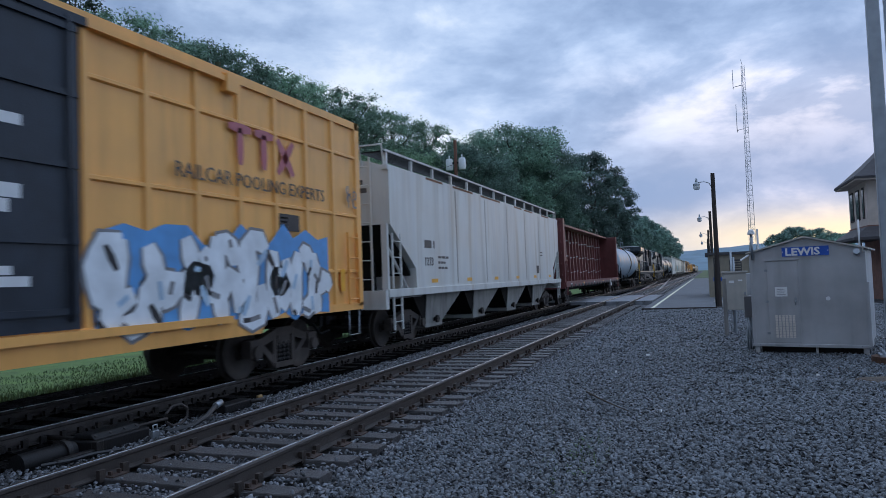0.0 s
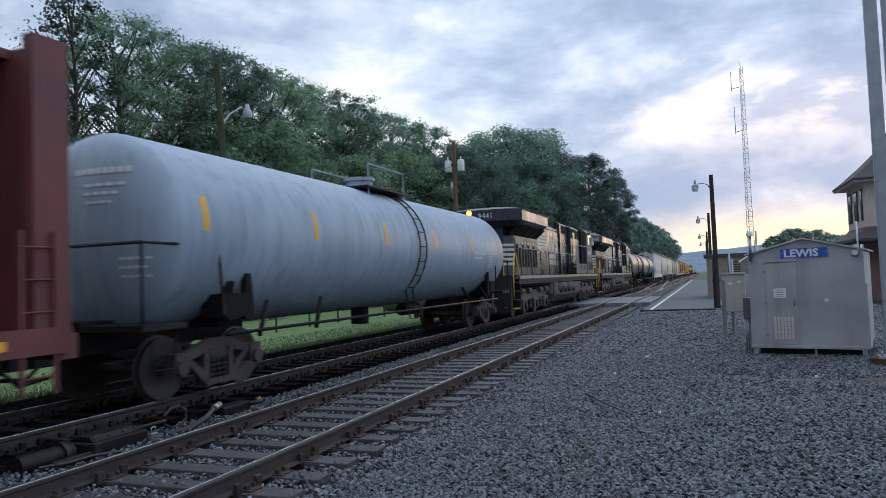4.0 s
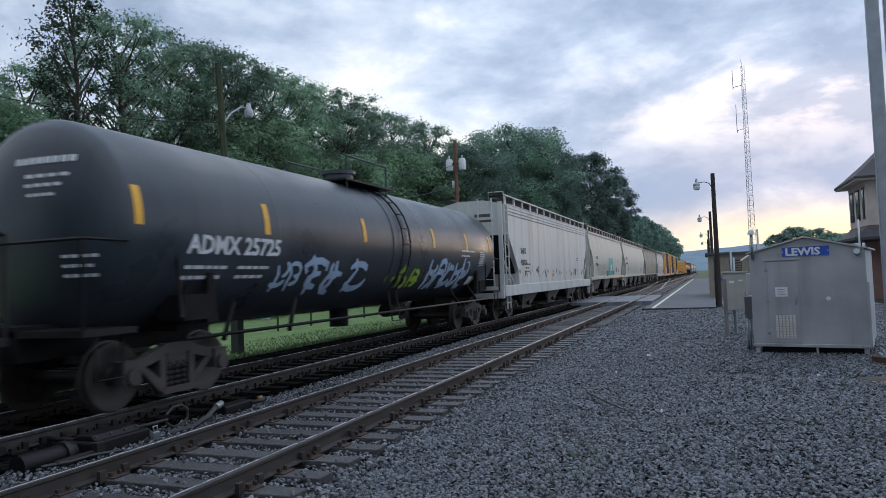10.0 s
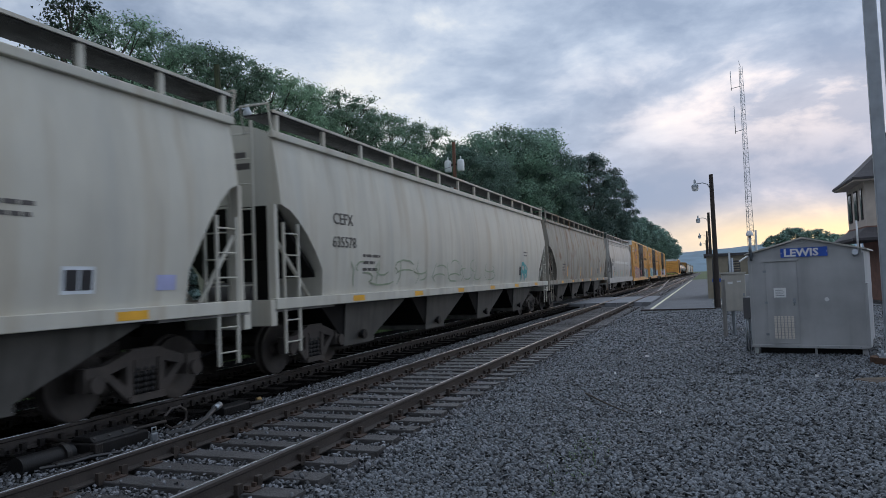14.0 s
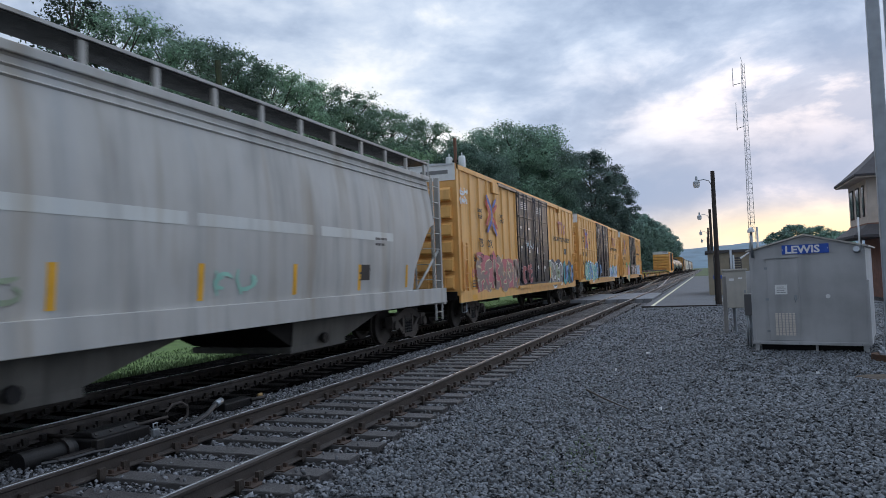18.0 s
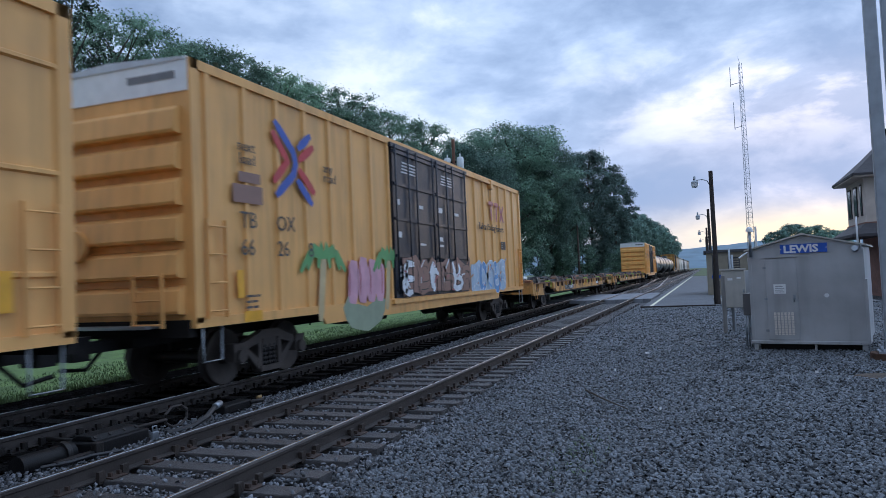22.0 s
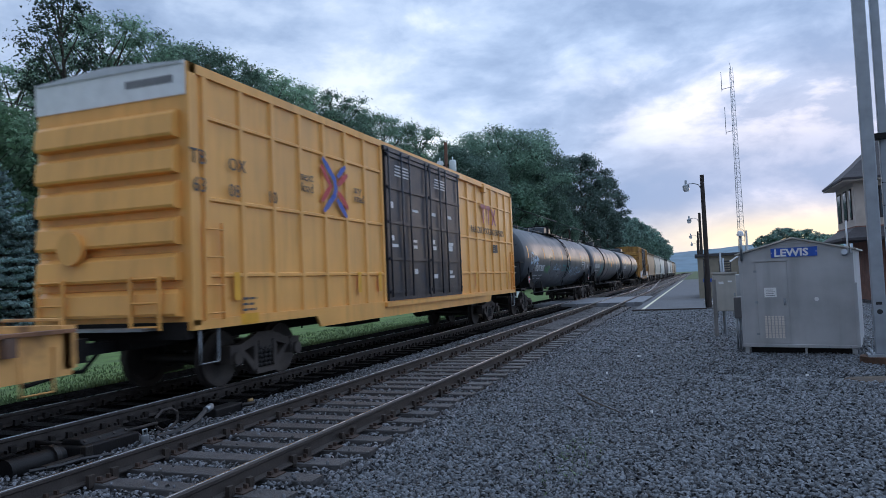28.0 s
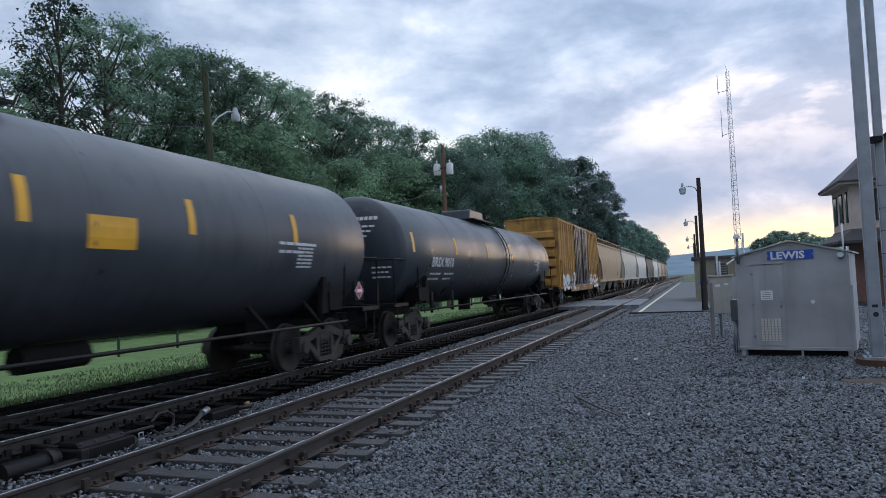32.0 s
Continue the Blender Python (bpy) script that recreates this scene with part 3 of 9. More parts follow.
def tracks():
    tie_v = []
    for k in range(4):
        t = Mesh()
        j = [rnd.uniform(-0.012, 0.012) for _ in range(8)]
        t.loft([[(xx, -0.115 + j[0], -0.17), (xx, 0.115 + j[1], -0.17), (xx, 0.11 + j[2], -0.004 + j[4] * 0.3), (xx, 0.105 + j[2], 0.004), (xx, -0.105 + j[3], 0.004), (xx, -0.11 + j[3], -0.004)]
                for xx in (-1.31 + j[5], -0.4, 0.5, 1.31 + j[6])])
        me = t.build("tie")
        me.materials.append(M_tie)
        tie_v.append(me)
    # far-track ties swap to the wood colour with train shade painted in
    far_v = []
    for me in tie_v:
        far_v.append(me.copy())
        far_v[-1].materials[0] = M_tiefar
    pl = Mesh()
    for s in (-1, 1):
        pl.box(s * 0.753 - 0.17, s * 0.753 + 0.17, -0.09, 0.09, 0.004, 0.016)
        for dx in (-0.095, 0.095):
            for dy in (-0.05, 0.05):
                pl.box(s * 0.753 + dx - 0.02, s * 0.753 + dx + 0.02, dy - 0.012, dy + 0.012, 0.012, 0.05)
    plate_me = pl.build("tie_plate")
    plate_me.materials.append(M_plate)
    an = Mesh()
    for s in (-1, 1):
        for dy in (-0.135, 0.135):
            an.box(s * 0.753 - 0.085, s * 0.753 + 0.085, dy - 0.022, dy + 0.022, -0.03, 0.028)
            an.box(s * 0.753 + 0.055, s * 0.753 + 0.095, dy - 0.035, dy + 0.035, -0.02, 0.085)
    anchor_me = an.build("rail_anchor")
    anchor_me.materials.append(M_clip)
    dark_anchor = anchor_me.copy()
    dark_anchor.materials[0] = M_darkclip
    dark_plate = plate_me.copy()
    dark_plate.materials[0] = M_darkclip
    rest = Mesh()
    for label, (xa, xb) in (("near", (RN1, RN2)), ("far", (RF2, RF1))):
        xm = (xa + xb) / 2
        tr = thing("track", f"standard gauge track on wooden ties, {'empty' if label == 'near' else 'under the train'}", "railway track", kind="structure", group="tracks")
        for x in (xa, xb):
            inner = 1 if x == min(xa, xb) else -1
            if label == "near":
                rail(x, M_nearweb, sorted((inner * 0.002, inner * 0.028)), tr)
            else:
                rail(x, M_railweb, (-0.022, 0.022), tr)
        y, i = TIE0 - 8 * TIES, 0
        while y < 260:
            if (label == "near" and y < 40) or (label == "far" and y < 45):
                if not 36.5 < y < 48 or label == "far":
                    me = tie_v[i % 4]
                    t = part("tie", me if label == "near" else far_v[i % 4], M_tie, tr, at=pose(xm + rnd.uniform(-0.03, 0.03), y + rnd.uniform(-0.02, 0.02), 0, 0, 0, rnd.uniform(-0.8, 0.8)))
                    part("tie_plate", plate_me if label == "near" else dark_plate, M_plate, t, at=Matrix.Identity(4))
                    if label == "far" or i % 2 == 0:
                        part("rail_anchor", anchor_me if label == "near" else dark_anchor, M_clip, t, at=Matrix.Identity(4))
            elif not 36.5 < y < 48:
                rest.box(xm - 1.3, xm + 1.3, y - 0.11, y + 0.11, -0.15, 0.003)
            y += TIES
            i += 1
    thing("distant_ties", "far wooden ties of both tracks", "railway tie", kind="stuff", m=rest, material=M_tie)


def crossover():
    """The turnout rails that lead from the near track to the far one beyond the footway."""
    c = thing("crossover_track", "shiny turnout rails crossing from one track to the other", "railway track", kind="structure", group="tracks")
    for xa, xb in ((RN2, RF1), (RN1, RF2)):
        m = Mesh()
        ring = [(-0.03, 0.0), (0.03, 0.0), (0.03, 0.165), (-0.03, 0.165)]
        rows = []
        for k in range(13):
            f = k / 12
            q = f
            rows.append([(xa + (xb - xa) * q + dx, 60 + 95 * f, z + 0.004) for dx, z in ring])
        m.loft(rows)
        part("turnout_rail", m, M_railhead, c)
    for k in range(40):
        y = 66 + k * 2.0
        part("long_tie", Mesh().box(RF2 - 0.55, RN2 + 0.55, y - 0.11, y + 0.11, -0.1, 0.008), M_tie, c)


def crossing():
    cr = thing("grade_crossing", "grey panelled footway crossing over both tracks", "crossing", kind="structure")
    for x0, x1 in ((RF2 + 0.1, RF1 - 0.12), (RF1 + 0.12, RN1 - 0.12), (RN1 + 0.1, RN2 - 0.12), (RN2 + 0.12, -2.75)):
        n = 2
        for k in range(n):
            p = Mesh().box(x0 + (x1 - x0) * k / n + 0.01, x0 + (x1 - x0) * (k + 1) / n - 0.01, 38.2, 47.5, -0.1, ZR - 0.008)
            part("panel", p, M_panel, cr, bevel=0.015)


def platform():
    p = Mesh().box(-2.75, 6.5, 32.2, 140, -0.3, 0.055)
    pf = thing("platform", "low dark asphalt station platform", "platform", kind="structure", m=p, material=M_asphalt, bevel=0.02)
    part("edge_line", Mesh().box(-2.42, -2.28, 32.3, 138, 0.055, 0.060), M_line, pf, "worn pale yellow edge line")
    part("edge_board", Mesh().box(-2.78, 0.35, 32.05, 32.2, -0.3, 0.07), M_darkpole, pf, "dark timber end board")
    for k in range(2):
        t = thing("parking_kerb", "pale concrete kerb block at the platform end", "kerb", at=(0.62 - 0.12 * k, 33.1 + 3.1 * k, 0.055), rz=6, group="kerb blocks",
                  m=Mesh().prism("y", -1.2, 1.2, [(-0.13, 0), (0.13, 0), (0.08, 0.14), (-0.08, 0.14)]), material=M_conc, bevel=0.015)


ground()
tracks()
crossing()
crossover()
platform()


# ---- things beside the tracks ----
M_roofhut = mat("pale_roof_sheet", (0.50, 0.48, 0.44), 0.55, 0.2, var=0.12, streak=0.15)
M_boxdark = mat("dark_grey_box", (0.13, 0.13, 0.135), 0.5, 0.2, var=0.1)
M_cabinet = mat("cream_grey_cabinet", (0.46, 0.44, 0.40), 0.5, var=0.1, streak=0.15)
M_greypost = mat("weathered_post_wood", (0.26, 0.25, 0.24), 0.9, var=0.3, scale=4, bump=0.5, bscale=30, stretch=(4, 4, 0.4))


M_lamp = mat("weathered_lamp_shell", (0.42, 0.45, 0.48), 0.5, 0.2, var=0.15)


def signal_hut():
    h = thing("signal_hut", "grey aluminium railway equipment hut with a gabled roof, on short legs", "equipment hut", at=(0.83, 15.42, 0), rz=-13.5)
    W, D, Z0, ZE, ZP = 2.0, 2.4, 0.13, 1.98, 2.24
    b = Mesh()
    b.prism("y", 0, D, [(0, Z0), (W, Z0), (W, ZE), (W / 2, ZP), (0, ZE)])
    part("body", b, M_hut, h, bevel=0.008)
    r = Mesh()
    for s in (-1, 1):
        xa, xb = W / 2, W / 2 + s * (W / 2 + 0.07)
        za, zb = ZP + 0.003, ZE - 0.016
        r.prism("y", -0.06, D + 0.06, [(xa, za), (xb, zb), (xb, zb + 0.03), (xa, za + 0.03)])
    part("roof", r, M_roofhut, h)
    part("base_rail", Mesh().box(-0.02, W + 0.02, -0.03, 0.02, 0.11, 0.17), M_hut, h, bevel=0.005)
    for x in (0.02, W - 0.1):
        for y in (0.0, D - 0.1):
            part("leg", Mesh().box(x, x + 0.08, y, y + 0.08, -0.03, 0.14), M_hut, h)
    # added dark block that stands in for the shade below the floor
    part("floor_frame", Mesh().box(0.12, W - 0.12, 0.14, D - 0.1, -0.02, 0.128), M_iron, h, "dark filler block standing in for the shade under the floor")
    part("leg", Mesh().box(W * 0.55, W * 0.55 + 0.04, 0.02, 0.06, -0.03, 0.13), M_hut, h)
    for x in (-0.01, W - 0.05):
        part("corner_trim", Mesh().box(x, x + 0.06, -0.008, 0.0, Z0 + 0.04, ZE - 0.06), M_hut, h)
    d = part("door", Mesh().box(0.30, 0.87, -0.018, -0.001, 0.19, 1.80), M_hut, h, "plain grey door with a louvred panel", bevel=0.006)
    part("drip_rail", Mesh().box(0.26, 0.90, -0.035, -0.001, 1.815, 1.84), M_hut, h)
    for z in (0.35, 0.98, 1.6):
        part("hinge", Mesh().box(0.26, 0.32, -0.028, -0.018, z, z + 0.045), M_galv, d)
    part("handle", Mesh().tube([(0.80, -0.02, 1.02), (0.80, -0.06, 1.02), (0.80, -0.06, 0.94)], 0.014), M_galv, d)
    part("latch_box", Mesh().box(0.78, 0.83, -0.03, -0.018, 0.98, 1.08), M_galv, d)
    for k in range(6):
        x = 0.42 + 0.062 * k
        part("louvre_strip", Mesh().box(x, x + 0.042, -0.026, -0.018, 0.29, 0.73), M_cream, d)
    # shadow lines of the louvre, painted on as thin darker bars
    lines = Mesh()
    for k in range(13):
        lines.box(0.41, 0.80, -0.028, -0.024, 0.315 + k * 0.032, 0.319 + k * 0.032)
    part("louvre_shadow_gap", lines, M_hutd, d)
    n = part("notice", Mesh().box(0.44, 0.66, -0.026, -0.018, 1.10, 1.29), M_white, d, "white notice with unreadable lines")
    bars = Mesh()
    for k in range(4):
        bars.box(0.47, 0.63 - 0.02 * (k % 2), -0.029, -0.026, 1.13 + 0.036 * k, 1.142 + 0.036 * k)
    part("print", bars, M_hutd, n)
    s = part("sign", Mesh().box(0.60, 1.42, -0.02, -0.002, 1.885, 2.065), M_blue, h, "blue sign with white letters LEWIS")
    letters("LEWIS", 0.20, s, pose(0.655, -0.0205, 1.905, 90), M_white, stretch=1.12, bold=0.007)
    for x in (0.615, 1.405):
        part("screw", Mesh().tube([(x, -0.02, 1.975), (x, -0.026, 1.975)], 0.01), M_white, s)
    for k, (x, z) in enumerate(((1.36, 1.05), (1.36, 1.08))):
        if k == 0:
            part("cover_disc", Mesh().tube([(x, -0.002, z), (x, -0.012, z)], 0.04, 12), M_white, h)
    part("floodlight", Mesh().tube([(1.88, -0.02, 1.90), (1.88, -0.10, 1.93)], 0.055, 12), M_galv, h)
    part("conduit", Mesh().tube([(1.93, -0.01, 1.9), (1.93, -0.01, 2.52)], 0.018), M_white, h)
    part("conduit", Mesh().tube([(1.98, -0.01, 1.9), (1.98, -0.01, 2.08)], 0.012), M_white, h)
    for k in range(6):
        part("bolt", Mesh().tube([(0.12 + k * (W - 0.24) / 5, -0.03, 0.145), (0.12 + k * (W - 0.24) / 5, -0.04, 0.145)], 0.012), M_galv, h)
    # mushroom vent on its pipe, beside the gable
    part("vent_pipe", Mesh().tube([(0.06, -0.05, 1.85), (0.06, -0.05, 2.37)], 0.028, 8), M_galv, h)
    part("vent_cap", Mesh().loft([[(0.06 + r * math.cos(w), -0.05 + r * math.sin(w), z) for w in [k * math.pi / 5 for k in range(10)]] for r, z in ((0.07, 2.36), (0.07, 2.40), (0.045, 2.45), (0.01, 2.465))], True), M_white, h)
    part("side_box", Mesh().box(-0.22, -0.01, 0.35, 0.95, 0.66, 1.10), M_boxdark, h, "dark grey cable box on the side wall", bevel=0.01)
    for k in range(4):
        part("conduit", Mesh().tube([(-0.19 + 0.05 * k, 0.42, 0.68), (-0.19 + 0.05 * k, 0.42, -0.03)], 0.016), M_galv, h)
    part("side_door", Mesh().box(W, W + 0.05, -0.12, 0.5, 0.14, 1.35), M_hut, h, "grey cover panel beside the front", bevel=0.006)


def cabinets():
    c = thing("relay_cabinet", "pale grey electrical cabinet on a steel post beside the hut", "electrical cabinet", at=(0.60, 19.6, 0))
    part("post", Mesh().tube([(0.03, 0, -0.05), (0.03, 0, 0.75)], 0.045, 10), M_galv, c)
    b = part("box", Mesh().box(-0.22, 0.34, -0.25, 0.25, 0.62, 1.58), M_cabinet, c, bevel=0.015)
    part("lid", Mesh().box(-0.25, 0.37, -0.28, 0.28, 1.58, 1.62), M_cabinet, b)
    part("label_plate", Mesh().box(-0.08, 0.04, -0.256, -0.251, 1.32, 1.38), M_white, b)
    part("label_plate", Mesh().box(0.14, 0.24, -0.256, -0.251, 1.36, 1.40), M_white, b)
    part("hasp", Mesh().box(0.27, 0.31, -0.27, -0.25, 1.0, 1.08), M_galv, b)
    c2 = thing("meter_cabinet", "grey utility cabinet with conduits rising from it", "electrical cabinet", at=(1.06, 20.6, 0))
    part("box", Mesh().box(-0.2, 0.3, -0.2, 0.2, 0.5, 1.55), M_hut, c2, bevel=0.015)
    part("post", Mesh().box(-0.02, 0.06, -0.05, 0.05, -0.05, 0.52), M_galv, c2)
    for k, (x, z) in enumerate(((-0.42, 2.18), (-0.36, 2.0), (0.06, 1.9))):
        part("riser", Mesh().tube([(x, 0.1, 1.45 if k == 2 else 0.6), (x, 0.1, z)], 0.028, 8), M_galv, c2)
    part("elbow", Mesh().tube([(-0.18, 0.1, 1.9), (0.05, 0.1, 2.05), (0.1, 0.1, 2.05)], 0.022, 8), M_white, c2)
    p = thing("wooden_post", "short weathered grey wooden post", "post", at=(0.40, 18.9, 0), m=Mesh().box(-0.05, 0.05, -0.05, 0.05, -0.1, 1.45), material=M_greypost, bevel=0.01)
    p = thing("vent_pipe", "tall white plastic vent pipe", "pipe", at=(1.55, 24.0, 0), m=Mesh().tube([(0, 0, -0.1), (0, 0, 2.9)], 0.032, 10), material=M_white)


def signal_mast():
    s = thing("signal_mast", "tall galvanised steel signal mast with two square posts", "signal mast", at=(2.92, 13.85, 0), rz=-6)
    part("foot", Mesh().tube([(0.02, 0, -0.3), (0.02, 0, 0.10)], 0.36, 20), M_rustiron, s, "round rusty base plate")
    part("base_plate", Mesh().box(-0.22, 0.22, -0.22, 0.22, 0.10, 0.135), M_mast, s)
    for dx in (-0.17, 0.17):
        for dy in (-0.17, 0.17):
            part("anchor_bolt", Mesh().tube([(dx, dy, 0.13), (dx, dy, 0.22)], 0.02, 6), M_mast, s)
    part("main_post", Mesh().box(-0.10, 0.10, -0.09, 0.09, 0.13, 9.5), M_mast, s, bevel=0.02)
    for dx in (-0.15, 0.13):
        part("gusset", Mesh().prism("y", -0.01, 0.01, [(dx, 0.13), (dx + 0.02, 0.13), (dx + 0.02, 0.42), (dx + (0.02 if dx < 0 else 0), 0.42)]), M_mast, s)
    part("hand_hole", Mesh().box(-0.05, 0.04, -0.098, -0.09, 0.98, 1.03), M_black, s)
    part("hand_hole", Mesh().tube([(0, -0.09, 0.86), (0, -0.098, 0.86)], 0.045, 10), M_black, s)
    part("rear_post", Mesh().box(0.20, 0.34, 0.25, 0.39, -0.2, 9.5), M_mast, s, bevel=0.015)
    part("cross_bracket", Mesh().box(0.10, 0.30, 0.0, 0.32, 3.86, 3.94), M_iron, s)
    for k in range(7):
        part("rung", Mesh().tube([(0.2, 0.26, 0.7 + 0.4 * k), (0.55, 0.26, 0.7 + 0.4 * k)], 0.012), M_iron, s)


def platform_lamps():
    for k, (x, y, h) in enumerate(((0.45, 32.65, 5.9), (0.40, 51.0, 5.66), (0.33, 73.0, 5.55), (0.3, 96.0, 5.6))):
        p = thing("platform_lamp", "dark wooden lamp post with a curved arm and a glass lantern", "street lamp", at=(x, y, 0), group="platform lamps")
        part("pole", Mesh().tube([(0, 0, -0.2), (0, 0, h * 0.5), (0, 0, h)], 0.115, 10, 0.09), M_darkpole, p)
        arm = [(-0.06, 0, h - 0.62), (-0.16, 0, h - 0.42), (-0.36, 0, h - 0.34), (-0.62, 0, h - 0.36)]
        part("arm", Mesh().tube(arm, 0.022), M_galv, p)
        part("lamp_head", Mesh().loft([[(-0.68 + r * math.cos(w), r * math.sin(w), z) for w in [q * math.pi / 6 for q in range(12)]] for r, z in ((0.15, h - 0.50), (0.14, h - 0.42), (0.05, h - 0.34), (0.05, h - 0.20), (0.02, h - 0.16))], True), M_galv, p)
        part("lens", Mesh().loft([[(-0.68 + r * math.cos(w), r * math.sin(w), z) for w in [q * math.pi / 6 for q in range(12)]] for r, z in ((0.145, h - 0.50), (0.14, h - 0.60), (0.10, h - 0.68))], True), M_lens, p)
        if k == 0:
            part("conduit", Mesh().tube([(-0.13, -0.02, 0.05), (-0.13, -0.02, 2.2)], 0.03), M_black, p)


def radio_mast():
    r = thing("radio_mast", "tall slender steel lattice radio mast with whip antennas", "radio mast", at=(6.85, 118, 0))
    H, a = 33.5, 0.62
    legs = [(a * math.cos(w), a * math.sin(w)) for w in (0.3, 0.3 + 2.094, 0.3 + 4.189)]
    for x, y in legs:
        part("leg", Mesh().tube([(x, y, -0.2), (x * 0.45, y * 0.45, H)], 0.038, 6), M_lamp, r)
    br = Mesh()
    n = 44
    for k in range(n):
        z0, z1 = H * k / n, H * (k + 1) / n
        s0, s1 = 1 - 0.55 * k / n, 1 - 0.55 * (k + 1) / n
        for i in range(3):
            p, q = legs[i], legs[(i + 1) % 3]
            br.tube([(p[0] * s0, p[1] * s0, z0), (q[0] * s1, q[1] * s1, z1)], 0.016, 4)
            br.tube([(p[0] * s0, p[1] * s0, z0), (q[0] * s0, q[1] * s0, z0)], 0.016, 4)
    part("bracing", br, M_lamp, r)
    for z0, z1, dx in ((29.9, 33.0, -1.5), (23.0, 27.4, -1.25)):
        an = part("whip_antenna", Mesh().tube([(dx, 0, z0), (dx, 0, z1)], 0.05, 5), M_galv, r)
        part("standoff", Mesh().tube([(dx, 0, z0 + 0.3), (-0.2, 0, z0 + 0.5)], 0.05, 5), M_galv, an)
    part("tip_rod", Mesh().tube([(0, 0, H), (-0.25, 0, H + 1.0)], 0.03, 5), M_galv, r)


def station():
    s = thing("station_building", "two-storey cream stucco station with a flared dark slate roof", "station building", at=(6.95, 36.2, 0))
    W, D = 6.5, 4.2
    wl = Mesh().box(0, W, 0, D, 3.4, 5.6)
    part("upper_wall", wl, M_stucco, s)
    part("lower_wall", Mesh().box(0.6, W, 0.4, D, -0.1, 3.4), M_brick, s)
    part("band_course", Mesh().box(-0.06, W, -0.06, D, 3.3, 3.42), M_brick, s)
    rf = Mesh()
    rings = []
    for o, z in ((0.55, 5.52), (0.55, 5.62), (0.2, 5.9), (-0.55, 6.6), (-1.5, 7.6), (-2.8, 8.6)):
        rings.append([(-o, -o, z), (W + o, -o, z), (W + o, D + o, z), (-o, D + o, z)])
    rf.loft(rings)
    part("roof", rf, M_slate, s)
    part("eaves_board", Mesh().box(-0.5, W + 0.5, -0.5, D + 0.5, 5.45, 5.52), M_stucco, s)
    pr = Mesh()
    pr.loft([[(-0.75, -0.9, 2.75), (W, -0.9, 2.75), (W, D, 2.75), (-0.75, D, 2.75)], [(-0.75, -0.9, 2.87), (W, -0.9, 2.87), (W, D, 2.87), (-0.75, D, 2.87)], [(0, 0, 3.4), (W, 0, 3.4), (W, D, 3.4), (0, D, 3.4)]])
    part("porch_roof", pr, M_slate, s)
    for x in (-0.55, 1.6, 3.8):
        part("porch_post", Mesh().box(x, x + 0.14, -0.75, -0.61, -0.1, 2.76), M_darkpole, s)
    for side, x, y in (("w", -0.02, 1.6), ("w", -0.02, 3.0)):
        w = part("window", Mesh().box(-0.03, 0.03, y, y + 0.8, 3.75, 5.2), M_darkpole, s)
        part("pane", Mesh().box(-0.04, -0.03, y + 0.08, y + 0.72, 3.83, 5.12), M_glass, w)
    for x in (0.95, 3.2):
        w = part("window", Mesh().box(x, x + 0.85, -0.03, 0.03, 3.75, 5.2), M_darkpole, s)
        pn = part("pane", Mesh().box(x + 0.08, x + 0.77, -0.04, -0.03, 3.83, 5.12), M_glass if x < 1 else M_litglass, w, "" if x < 1 else "window lit warm from inside")
        part("sash_bar", Mesh().box(x + 0.08, x + 0.77, -0.05, -0.04, 4.44, 4.5), M_darkpole, w)
    w = part("window", Mesh().box(-0.03, 0.03, 0.55, 0.95, 3.75, 5.2), M_darkpole, s)
    part("pane", Mesh().box(-0.04, -0.03, 0.60, 0.90, 3.83, 5.12), M_glass, w)
    for x in (1.2, 3.6):
        w = part("window", Mesh().box(x, x + 1.0, 0.36, 0.42, 0.9, 2.4), M_darkpole, s)
        part("pane", Mesh().box(x + 0.08, x + 0.92, 0.35, 0.36, 1.0, 2.3), M_glass, w)
    d = thing("shed", "tan flat-roofed block shed on the platform", "shed", at=(0.10, 43.5, 0.05))
    part("wall", Mesh().box(0, 2.6, 0, 6.0, -0.1, 2.45), M_shed, d)
    part("roof", Mesh().box(-0.15, 2.75, -0.15, 6.15, 2.45, 2.6), M_shedroof, d, bevel=0.01)
    part("blue_panel", Mesh().box(0.25, 0.75, -0.03, -0.002, 0.95, 1.15), M_blue, d)
    vt = part("louvre_vent", Mesh().box(1.15, 1.8, -0.03, -0.002, 1.25, 2.15), M_shedroof, d)
    for k in range(6):
        part("slat", Mesh().box(1.2, 1.75, -0.06, -0.03, 1.3 + 0.14 * k, 1.36 + 0.14 * k), M_shed, vt)


